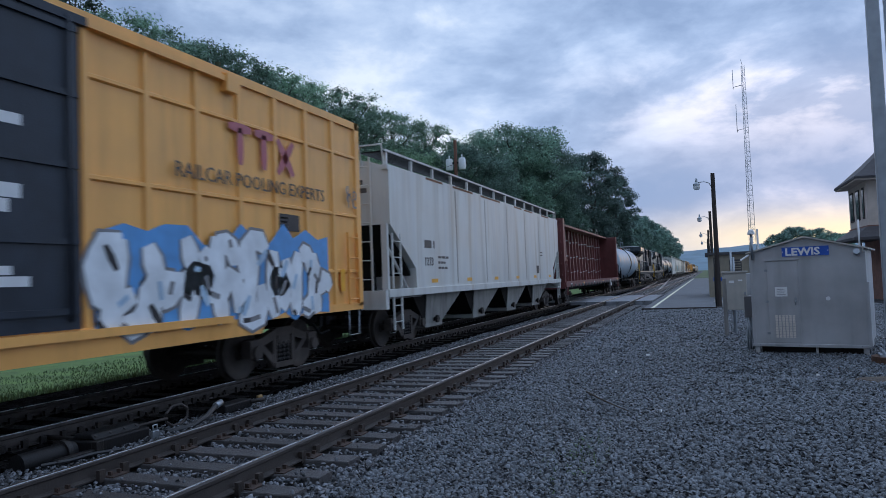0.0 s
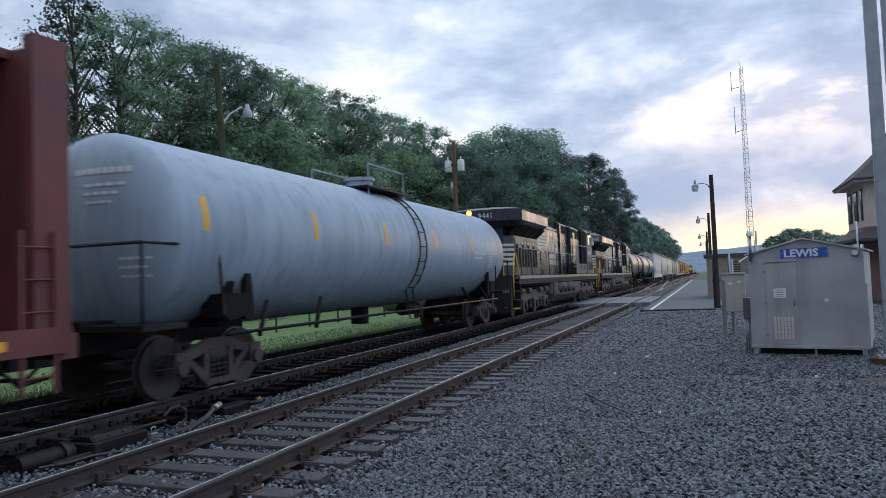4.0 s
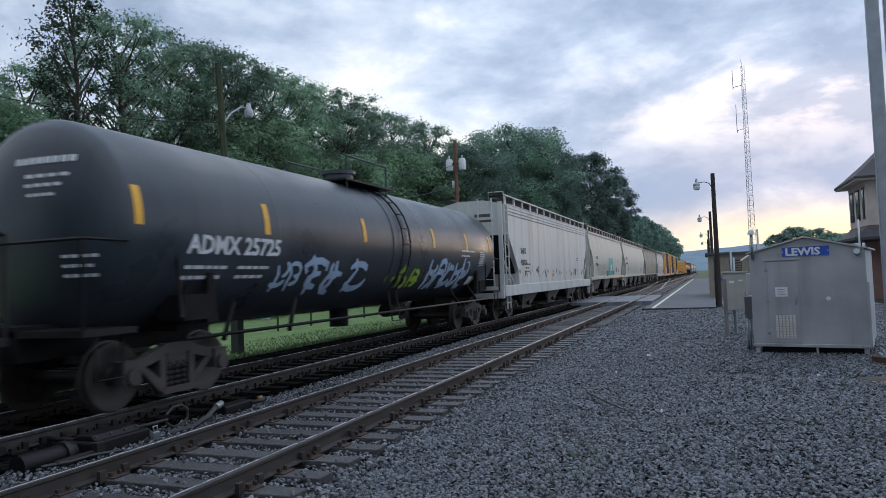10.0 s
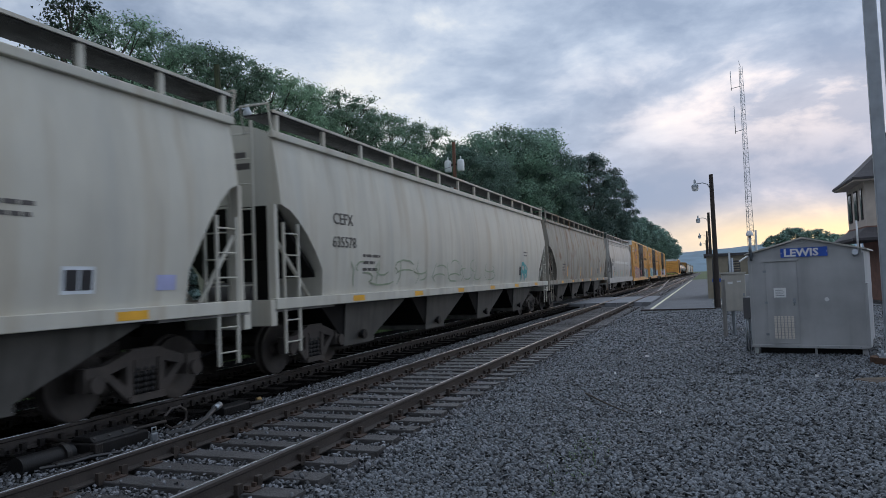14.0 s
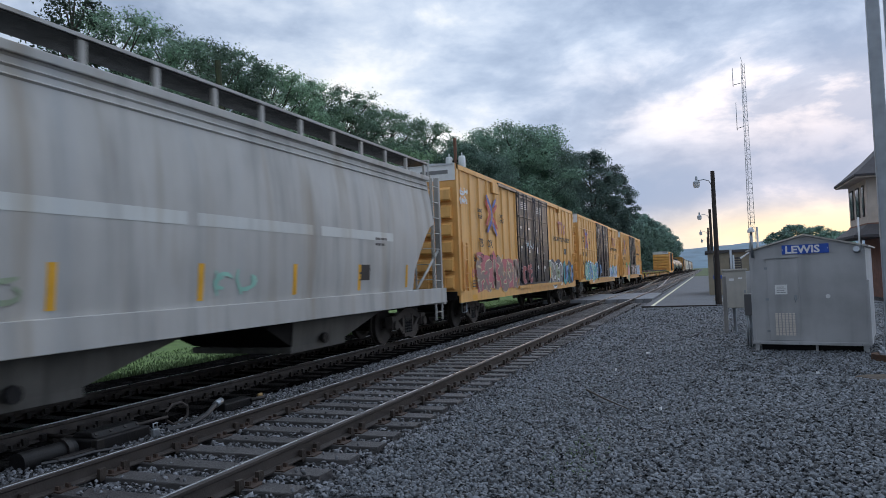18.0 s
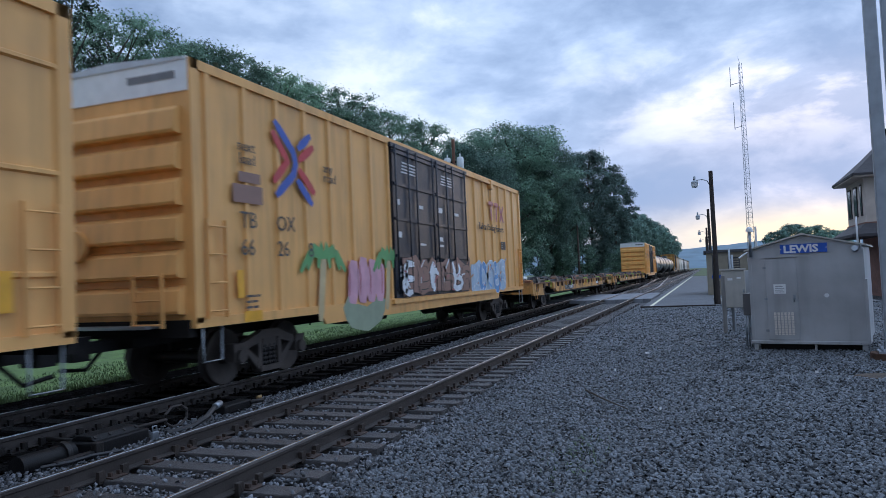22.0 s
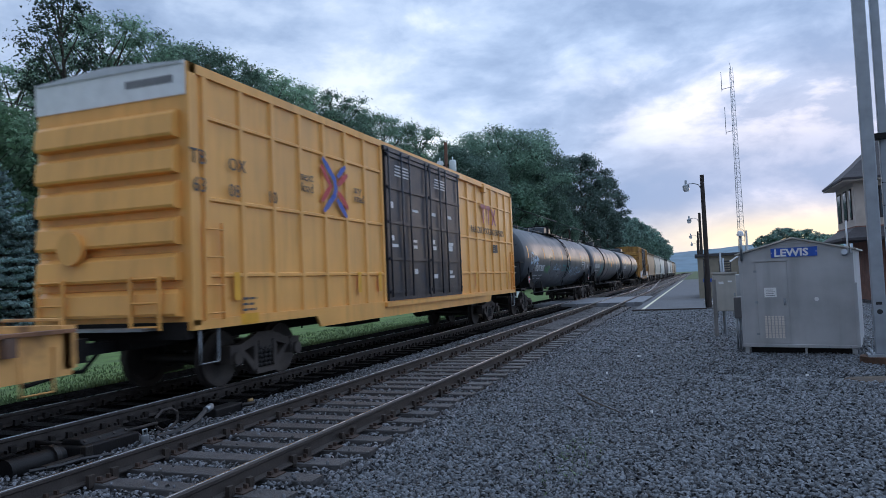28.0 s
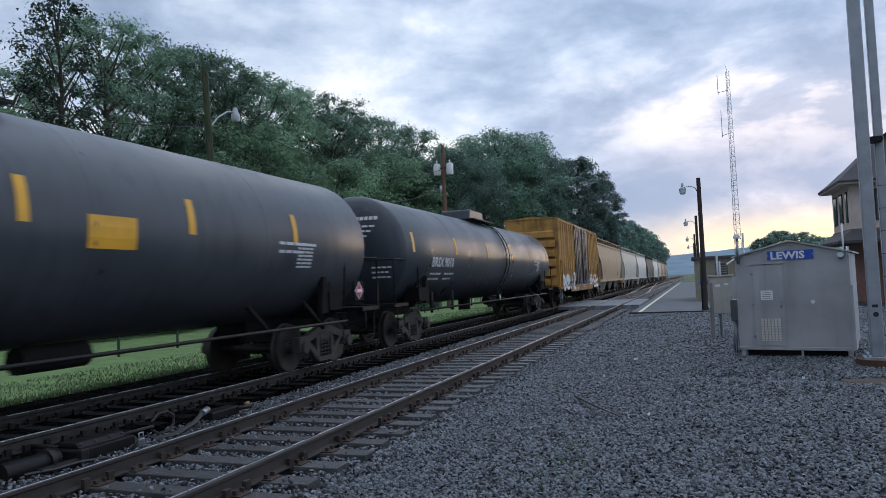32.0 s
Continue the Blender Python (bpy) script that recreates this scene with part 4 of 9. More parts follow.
def utility_pole(x, y, h, lean, material, label, lamp=None, cans=False):
    u = thing("utility_pole", label, "utility pole", at=(x, y, 0), group="utility poles")
    tx, ty = lean
    part("pole", Mesh().tube([(0, 0, -0.3), (tx * 0.5, ty * 0.5, h * 0.5), (tx, ty, h)], 0.17, 10, 0.12), material, u)
    if lamp:
        z, dy = lamp
        k = z / h
        arm = [(tx * k, ty * k, z - 1.0), (tx * k + 0.1, ty * k + dy * 0.35, z - 0.35), (tx * k + 0.2, ty * k + dy * 0.7, z), (tx * k + 0.25, ty * k + dy, z + 0.05)]
        part("lamp_arm", Mesh().tube(arm, 0.035), M_galv, u)
        c = arm[-1]
        part("lamp_head", Mesh().loft([[(c[0] + r * math.cos(w), c[1] + r * math.sin(w), c[2] + zz) for w in [q * math.pi / 6 for q in range(12)]] for r, zz in ((0.15, -0.38), (0.2, -0.25), (0.17, -0.08), (0.10, 0.03), (0.08, 0.2))], True), M_lamp, u)
    if lamp and y < 40:
        for z in (0.95, 1.2):
            part("tag", Mesh().tube([(0, -0.01, z), (0, -0.01, z + 0.12)], 0.178, 10), M_white, u, "white reflective band")
    if cans:
        for dx in (-0.5, 0.5):
            part("transformer", Mesh().loft([[(dx + 0.27 * r * math.cos(w), 0.27 * r * math.sin(w), h - 2.2 + zz) for w in [q * math.pi / 6 for q in range(12)]] for r, zz in ((0.9, 0), (1, 0.08), (1, 0.72), (0.8, 0.85))], True), M_lens, u, "pale grey transformer can")
            part("bushing", Mesh().tube([(dx, 0, h - 1.35), (dx, 0, h - 1.1)], 0.05), M_lens, u)
        part("crossarm", Mesh().box(-0.55, 0.55, -0.06, 0.06, h - 1.75, h - 1.63), M_iron, u)
        part("insulator", Mesh().tube([(-0.25, 0, h - 3.0), (-0.25, 0, h - 3.5)], 0.11, 8), M_lens, u)
    return u


def wire(name, a, b, sag, r=0.018):
    pts = []
    for k in range(15):
        f = k / 14
        p = Vector(a).lerp(Vector(b), f)
        p.z -= sag * 4 * f * (1 - f)
        pts.append(p)
    thing("overhead_wire", "thin dark overhead utility wire", "wire", m=Mesh().tube(pts, r, 4), material=M_cable, group="overhead wires")


def poles_and_wires():
    utility_pole(-18.0, 23.55, 10.75, (0.0, -0.75), M_mosspole, "weathered mossy wooden utility pole with a street lamp, leaning", lamp=(9.2, 1.5))
    utility_pole(-17.0, 48.4, 11.95, (0, 0), M_redpole, "reddish wooden utility pole with two transformer cans", cans=True)
    utility_pole(-17.5, 104.0, 9.0, (0, 0), M_woodpole, "grey wooden pole with a street lamp", lamp=(9.2, 2.2))
    utility_pole(-18.0, 65.4, 6.0, (0, 0), M_woodpole, "short grey wooden service pole")
    wire("w", (-18.0, 23.0, 8.4), (-17.0, 48.4, 9.0), 2.1)
    wire("w", (-18.0, 23.0, 9.4), (-17.0, 48.4, 10.2), 1.6)
    wire("w", (-18.0, 23.0, 8.4), (-21.0, 8.0, 8.6), 0.8)
    wire("w", (-17.0, 48.4, 9.0), (-18.0, 65.4, 5.9), 0.9)
    wire("w", (-17.0, 48.4, 9.9), (-17.5, 104.0, 8.8), 1.6)


def fence():
    f = thing("railing", "low dark green pipe railing along the lawn", "railing", group="railings")
    for k in range(22):
        y = 6.0 + 2.4 * k
        part("post", Mesh().tube([(-15.5, y, -0.1), (-15.5, y, 0.98)], 0.04, 6), M_railgreen, f)
    for z in (0.96, 0.55):
        part("rail_pipe", Mesh().tube([(-15.5, 3.6, z), (-15.5, 58.8, z)], 0.03, 6), M_railgreen, f)
    thing("marker_post", "short thick black post in the grass by the track", "post", at=(-11.4, 14.95, 0), m=Mesh().box(-0.12, 0.12, -0.12, 0.12, -0.1, 0.98), material=M_black, bevel=0.02)
    s = thing("lawn_sign", "white framed sign on two legs by the road", "sign", at=(-17.6, 58.0, 0))
    for z in (1.38, 1.92):
        part("frame_bar", Mesh().box(-0.6, 0.6, -0.04, 0.04, z, z + 0.09), M_white, s)
    part("panel", Mesh().box(-0.44, 0.44, -0.02, 0.02, 1.53, 1.86), M_cabinet, s, "pale grey sign panel")
    for x in (-0.6, 0.5):
        part("leg", Mesh().box(x, x + 0.1, -0.04, 0.04, -0.1, 2.02), M_white, s)
    w = thing("storage_box", "white plastic storage box on the lawn", "box", at=(-15.7, 60.0, 0))
    part("body", Mesh().box(-0.85, 0.85, -0.5, 0.5, -0.1, 1.35), M_white, w, bevel=0.03)
    part("lid", Mesh().prism("y", -0.55, 0.55, [(-0.9, 1.35), (0.9, 1.35), (0.8, 1.55), (-0.8, 1.55)]), M_white, w, bevel=0.03)
    h = thing("hedge", "low clipped green hedge", "hedge", at=(-18.0, 43.0, 0), m=Mesh().box(-0.7, 0.7, -4.4, 4.4, 0, 1.15), material=M_leafA, bevel=0.3)
    rs = np.random.RandomState(4)
    q = rs.uniform(-1, 1, (5000, 3)) * np.array([0.8, 4.5, 0.62]) + np.array([0, 0, 0.64])
    side = rs.randint(0, 3, 5000)
    q[side == 0, 2] = 1.2 + rs.normal(size=(side == 0).sum()) * 0.05
    q[side == 1, 0] = 0.76 + rs.normal(size=(side == 1).sum()) * 0.04
    part("foliage", leaves("foliage", q, np.tile(np.array([0.5, 0, 0.8]), (5000, 1)), 0.09, M_leafC, rs), M_leafC, h)


M_railgreen = mat("green_rail_paint", (0.05, 0.09, 0.05), 0.6, var=0.3)


M_brass = mat("tarnished_brass", (0.30, 0.20, 0.09), 0.5, 0.6, var=0.2)


def switch_gear():
    """The dark junction box with lever ring, lock and hoses between the tracks."""
    g = thing("track_switch_box", "dark iron track switch box with a lever ring, padlock and hoses", "switch gear", at=(-6.25, 6.0, 0))
    part("case", Mesh().box(-0.30, 0.12, -0.40, 0.40, -0.05, 0.11), M_iron, g, bevel=0.02)
    part("lid", Mesh().prism("y", -0.34, 0.30, [(-0.27, 0.11), (0.08, 0.11), (0.02, 0.17), (-0.2, 0.17)]), M_iron, g, bevel=0.015)
    for y in (-0.3, -0.1, 0.1, 0.27):
        part("lid_bolt", Mesh().tube([(0.03, y, 0.13), (0.05, y, 0.155)], 0.02, 6), M_darkclip, g)
    part("motor", Mesh().tube([(-0.1, -1.1, 0.03), (-0.1, -0.48, 0.03)], 0.11, 12), M_iron, g)
    part("motor_flange", Mesh().tube([(-0.1, -0.62, 0.03), (-0.1, -0.56, 0.03)], 0.14, 12), M_darkclip, g)
    part("crank_arm", Mesh().box(0.12, 0.20, -0.9, -0.35, 0.0, 0.05).box(0.14, 0.22, -0.45, -0.35, 0.0, 0.13), M_darkclip, g, bevel=0.01)
    part("throw_rod", Mesh().tube([(-0.95, -0.1, 0.05), (0.1, -0.1, 0.05)], 0.025, 8), M_railweb, g)
    part("cable", Mesh().tube([(0.1, -1.0, 0.02), (0.25, -0.8, 0.03), (0.22, -0.5, 0.02), (0.3, -0.2, 0.0)], 0.018, 6), M_cable, g)
    part("nut", Mesh().tube([(0.02, 2.6, 0.06), (0.06, 2.66, 0.07)], 0.035, 6), M_brass, g, "brownish brass end nut")
    ring = [(0.02 + 0.0 * k, 0.95 + 0.20 * math.cos(w), 0.13 + 0.13 * math.sin(w)) for k, w in enumerate([q * math.pi / 4 + 0.39 for q in range(9)])]
    part("lever_ring", Mesh().tube(ring, 0.018), M_railweb, g)
    part("lever_rod", Mesh().tube([(0.0, 0.3, 0.12), (0.02, 0.78, 0.12)], 0.02), M_railweb, g)
    part("padlock", Mesh().box(0.22, 0.26, 0.30, 0.40, -0.02, 0.08), M_galv, g, bevel=0.01)
    part("shackle", Mesh().tube([(0.24, 0.32, 0.07), (0.24, 0.32, 0.14), (0.24, 0.38, 0.14), (0.24, 0.38, 0.07)], 0.01), M_galv, g)
    part("hose", Mesh().tube([(0.18, 0.6, -0.0), (0.24, 0.95, 0.0), (0.22, 1.25, 0.06), (0.1, 1.6, 0.14)], 0.032, 8), M_cable, g)
    part("coupling", Mesh().tube([(0.12, 1.55, 0.13), (0.07, 1.72, 0.15)], 0.045, 8), M_galv, g)
    part("conduit_box", Mesh().box(-0.1, 0.12, 1.75, 2.35, -0.02, 0.1), M_iron, g, bevel=0.02)
    part("wire_clamp", Mesh().tube([(0.12, 2.3, 0.06), (0.2, 2.5, 0.06)], 0.03), M_darkclip, g)


# ---- trees ----
def leaves(name, centres, facing, size, material, rs):
    """Many small leaf sprays, each a thin pointed blade turned roughly to the light, as one mesh."""
    n = len(centres)
    c = facing + rs.normal(size=(n, 3)) * 0.45
    c /= np.linalg.norm(c, axis=1)[:, None] + 1e-6
    a = rs.normal(size=(n, 3))
    a -= (a * c).sum(1)[:, None] * c
    a /= np.linalg.norm(a, axis=1)[:, None] + 1e-6
    b = np.cross(c, a)
    s = rs.uniform(0.55, 1.3, (n, 1)) * size
    v = np.stack([centres - a * s * 0.9 - b * s * 0.55, centres + a * s, centres - a * s * 0.5 + b * s * 0.75], 1)
    me = bpy.data.meshes.new(name)
    me.vertices.add(3 * n)
    me.vertices.foreach_set("co", v.ravel())
    me.loops.add(3 * n)
    me.loops.foreach_set("vertex_index", np.arange(3 * n))
    me.polygons.add(n)
    me.polygons.foreach_set("loop_start", np.arange(0, 3 * n, 3))
    me.polygons.foreach_set("loop_total", np.full(n, 3))
    me.update(calc_edges=True)
    me.materials.append(material)
    return me


def clump(rs, centre, rad, n, flat=0.7, ragged=0.22):
    """Leaf spots on the shell of one bough, facing out and up."""
    d = rs.normal(size=(n, 3))
    d /= np.linalg.norm(d, axis=1)[:, None]
    d[:, 2] = np.where(d[:, 2] < -0.35, -d[:, 2], d[:, 2])
    r = rad * (1 - 0.55 * rs.rand(n, 1) ** 2.2) * (1 + ragged * rs.normal(size=(n, 1)))
    return np.array(centre) + d * r * np.array([1, 1, flat]), d * np.array([1, 1, 0.8]) + np.array([0, 0, 0.45])


def broad_tree(seed, h, w, n, material, label, low=0.2, leaf=0.17, bough=(0.7, 1.5), boughs=90, shape=0.62, airy=0.22, flat=0.66):
    """A deciduous tree: tapered trunk, forking limbs, leafy boughs at the ends of the twigs."""
    r = random.Random(seed)
    rs = np.random.RandomState(seed)
    t = thing("tree", label, "tree")
    trunk = Mesh()
    lean = Vector((r.uniform(-0.9, 0.9), r.uniform(-0.9, 0.9), 0))
    path = [lean * (f * f) + Vector((r.uniform(-0.2, 0.2), r.uniform(-0.2, 0.2), f * h * 0.86 - 0.3)) for f in (0, 0.2, 0.4, 0.6, 0.8, 1.0)]
    trunk.tube(path, 0.017 * h, 8, 0.05)
    spots, face = [], []
    wts = []
    cents = []
    for k in range(boughs):
        f = low + (1 - low) * ((k + r.random()) / boughs) ** 0.85
        g = (f - low) / (1 - low)
        env = math.sin(math.pi * min(1, max(0.0, (1 - g) ** shape * 0.93 + 0.05)))
        env = max(0.16, env)
        ang = k * 2.39996 + r.uniform(-0.5, 0.5)
        reach = w * 0.5 * env * (0.35 + 0.65 * r.random() ** 0.5) * r.uniform(0.85, 1.12)
        end = Vector((math.cos(ang) * reach, math.sin(ang) * reach, f * h * 0.97)) + lean * f * f
        i = max(0.05, f - 0.10 - 0.45 * reach / h) / 0.86
        j = min(4, int(i * 5))
        base = path[j].lerp(path[j + 1], min(1, i * 5 - j))
        mid = base.lerp(end, 0.55) + Vector((0, 0, -0.06 * reach))
        if k % 2 == 0 or boughs < 60:
            trunk.tube([base, mid, end], 0.0042 * h, 4, 0.015, caps=False)
        cents.append((end, r.uniform(*bough) * (0.75 + 0.35 * env)))
    tot = sum(q * q for _, q in cents)
    for e, rad in cents:
        p, d = clump(rs, e, rad, max(8, int(n * rad * rad / tot)), flat, airy)
        spots.append(p)
        face.append(d)
    part("trunk", trunk, M_bark, t)
    part("crown", leaves("crown", np.concatenate(spots), np.concatenate(face), leaf, material, rs), material, t)
    return t


def spruce(seed, h, w, n, material, label):
    """A conifer: tiers of boughs, each a fan of needled twigs with lighter tips."""
    r = random.Random(seed)
    rs = np.random.RandomState(seed)
    t = thing("spruce", label, "conifer tree")
    tr = Mesh().tube([(0, 0, -0.3), (0, 0, h * 0.99)], 0.15, 6, 0.02)
    spots, face = [], []
    tiers = int(h * 2.7)
    area = sum(1 - (k + 0.5) / tiers for k in range(tiers))
    for k in range(tiers):
        f = (k + 0.5) / tiers
        z = 0.25 + (h - 0.35) * f
        reach = w * 0.5 * (1 - f) ** 0.78 + 0.07
        nb = max(5, int(13 * (1 - f) + 4))
        m = max(5, int(n * (1 - f) / area / nb))
        for b in range(nb):
            a = b * 6.283 / nb + k * 0.9 + r.uniform(-0.2, 0.2)
            L = reach * r.uniform(0.74, 1.12)
            lift = (-0.16 + 0.4 * f) * L + r.uniform(-0.24, 0.24) * (1.1 - f)
            tr.tube([(0, 0, z), (math.cos(a) * L * 0.9, math.sin(a) * L * 0.9, z + lift)], 0.018, 3, 0.006, caps=False)
            s = 1 - 0.75 * rs.rand(m) ** 1.5
            side = rs.uniform(-1, 1, m) * 0.27 * L * np.sqrt(np.maximum(0.02, 1.02 - s * s))
            hump = 0.11 * L * (1 - (side / (0.3 * L + 1e-3)) ** 2) * s
            p = np.stack([math.cos(a) * L * s - math.sin(a) * side, math.sin(a) * L * s + math.cos(a) * side, z + lift * s + hump + rs.normal(size=m) * 0.035], 1)
            spots.append(p)
            d = np.zeros((m, 3)) + np.array([math.cos(a) * 0.75, math.sin(a) * 0.75, 0.75])
            face.append(d)
    part("trunk", tr, M_bark, t)
    part("crown", leaves("crown", np.concatenate(spots), np.concatenate(face), 0.09, material, rs), material, t)
    return t


def forest():
    blue = [spruce(11 + k, 8.4, 6.3, 38000, M_needle, "blue spruce with dense tiered boughs") for k in range(3)]
    green = [spruce(21, 8.0, 5.2, 26000, M_needleg, "dark green spruce with dense boughs")]
    oaks = [broad_tree(31 + k, 20, 15, 42000, M_leafA, "tall dense dark green broad-leaved tree", 0.08, 0.16, (1.2, 2.3), 95, 0.60, 0.16) for k in range(3)]
    locust = [broad_tree(41 + k, 22, 9.5, 21000, M_leafB, "tall open-crowned tree with feathery leaves", 0.36, 0.12, (0.5, 1.15), 120, 0.66, 0.42, flat=0.7) for k in range(4)]
    maple = [broad_tree(51 + k, 13, 9, 26000, M_leafC, "bushy green tree overgrown with vines", 0.05, 0.14, (0.8, 1.6), 75, 0.62, 0.26) for k in range(3)]
    shrub = [broad_tree(91 + k, 13, 9, 7000, M_leafA, "low bushy green tree at the edge of the wood", 0.05, 0.24, (0.8, 1.6), 75, 0.62, 0.26) for k in range(2)]
    ivy = [broad_tree(61, 20.5, 4.2, 8000, M_ivy, "thin tree overgrown with dark ivy", 0.30, 0.11, (0.45, 0.95), 70, 0.8, 0.5, flat=0.9)]
    far = [broad_tree(71 + k, 20, 13, 9000, M_leafF, "broad-leaved tree along the distant line, haze painted into its leaves", 0.06, 0.42, (1.3, 2.4), 70, 0.6, 0.18) for k in range(2)]
    dark = [broad_tree(81, 20, 10.2, 34000, M_leafD, "dark dense broad-leaved tree beside the line", 0.05, 0.17, (0.9, 1.9), 90, 0.60, 0.20)]
    pool = {"d": dark, "b": blue, "g": green, "o": oaks, "l": locust, "m": maple, "s": shrub, "i": ivy, "f": far}
    r = random.Random(9)
    used = set()
    count = {}

    def put(kind, x, y, scale, wide=1.0):
        count[kind] = count.get(kind, -1) + 1
        src = pool[kind][count[kind] % len(pool[kind])]
        m = pose(x, y, 0, 0, 0, r.uniform(0, 360))
        if src in used:
            ob = copy_thing(src, m)
        else:
            used.add(src)
            ob = src
            ob.matrix_basis = m
        ob.scale = (scale * wide, scale * wide, scale)
        ob["group"] = {"b": "row of spruces", "g": "row of spruces"}.get(kind, "wood behind the lawn")
        return ob

    for row in SPRUCES + TREES:
        put(*row)


# kind, x, y, scale, breadth
SPRUCES = [("b", -24.0, 18.3, 0.81), ("b", -24.0, 21.2, 0.93), ("b", -24.0, 25.5, 1.05), ("g", -25.0, 15.2, 0.85), ("b", -24.5, 29.2, 0.76), ("b", -24.0, 31.6, 0.87), ("g", -24.8, 34.2, 0.7), ("b", -24.0, 36.8, 0.66),
           ("b", -24.2, 41.3, 0.75), ("b", -23.6, 46.0, 0.92, 0.85), ("b", -24.4, 50.0, 0.88), ("g", -24.0, 54.3, 0.82), ("g", -24.0, 60.0, 0.85), ("g", -24.0, 67.0, 0.9)]
TREES = [("i", -33.0, 29.2, 0.97), ("l", -37.0, 36.5, 0.95), ("l", -38.5, 42.0, 0.98), ("l", -36.5, 46.0, 0.99), ("l", -38.0, 50.5, 1.02), ("l", -36.5, 54.5, 1.0), ("l", -38.0, 61.5, 1.05), ("l", -36.5, 66.0, 1.05),
         ("l", -37.5, 74.0, 1.06), ("l", -37.0, 82.0, 1.08), ("l", -36.0, 90.0, 1.08), ("l", -35.0, 98.0, 1.02), ("l", -42.0, 33.0, 0.78), ("l", -36.0, 24.0, 0.66),
         ("m", -34.0, 24.6, 0.92), ("m", -32.0, 19.5, 0.76), ("m", -33.0, 30.8, 0.72), ("m", -34.0, 34.6, 0.80), ("m", -33.0, 38.6, 0.84), ("m", -34.5, 43.6, 0.92), ("m", -33.5, 48.2, 1.18), ("m", -34.0, 54.6, 1.0),
         ("m", -33.0, 60.0, 1.08), ("m", -34.0, 65.5, 1.12), ("m", -32.5, 72.0, 1.28), ("m", -30.0, 78.0, 1.15), ("m", -27.5, 72.0, 0.8), ("o", -42.0, 28.0, 0.62), ("o", -44.0, 37.0, 0.66), ("o", -43.0, 46.0, 0.74), ("o", -43.0, 55.0, 0.78),
         ("o", -42.0, 64.0, 0.84), ("o", -41.0, 73.0, 0.92), ("o", -38.0, 84.0, 1.0), ("o", -32.0, 15.0, 0.58), ("o", -41.0, 20.0, 0.66),
         ("s", -24.5, 82.0, 0.42), ("s", -23.0, 88.0, 0.45), ("s", -21.0, 93.0, 0.42), ("s", -19.0, 99.0, 0.45), ("s", -17.5, 106.0, 0.45), ("s", -15.8, 114.0, 0.45), ("s", -15.0, 123.0, 0.45), ("s", -15.0, 135.0, 0.5), ("s", -26.0, 78.0, 0.45),
         ("o", -26.5, 80.0, 0.86), ("o", -24.5, 92.0, 1.10), ("o", -20.5, 98.5, 1.02, 0.58), ("o", -29.0, 98.0, 1.1), ("d", -16.8, 113.5, 1.05), ("d", -15.2, 132.0, 0.98, 0.8), ("o", -24.0, 118.0, 1.05, 0.8), ("o", -19.5, 106.0, 0.6, 0.7),
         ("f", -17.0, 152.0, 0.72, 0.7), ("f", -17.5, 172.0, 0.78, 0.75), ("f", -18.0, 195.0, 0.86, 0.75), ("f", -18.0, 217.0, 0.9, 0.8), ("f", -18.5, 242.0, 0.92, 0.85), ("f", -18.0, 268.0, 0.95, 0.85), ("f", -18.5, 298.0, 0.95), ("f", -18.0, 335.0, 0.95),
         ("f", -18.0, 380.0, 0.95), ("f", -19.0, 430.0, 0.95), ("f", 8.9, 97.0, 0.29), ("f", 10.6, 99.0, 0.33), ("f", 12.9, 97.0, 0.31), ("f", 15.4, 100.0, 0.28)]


def hills():
    for k, (y, hh, x0, x1) in enumerate(((2300, 86, -1400, 1700), (3000, 140, -2400, 200))):
        m = Mesh()
        n = 80
        ring = []
        for i in range(n + 1):
            x = x0 + (x1 - x0) * i / n
            z = hh * (0.75 + 0.3 * noise.noise((x * 0.0016, k * 7.1, 0))) * math.sin(math.pi * min(1, max(0, (i + 4) / (n + 8)))) ** 0.5 + 3 * noise.noise((x * 0.02, 3, k))
            ring.append((x, y, z))
        m.loft([[(x, y - 500, -2) for x, _, _ in ring], ring, [(x, y + 500, -2) for x, _, _ in ring]], True, False, False)
        thing("hill", "long wooded ridge on the horizon, its haze painted in as blue", "hill", kind="structure", m=m, material=M_hill)


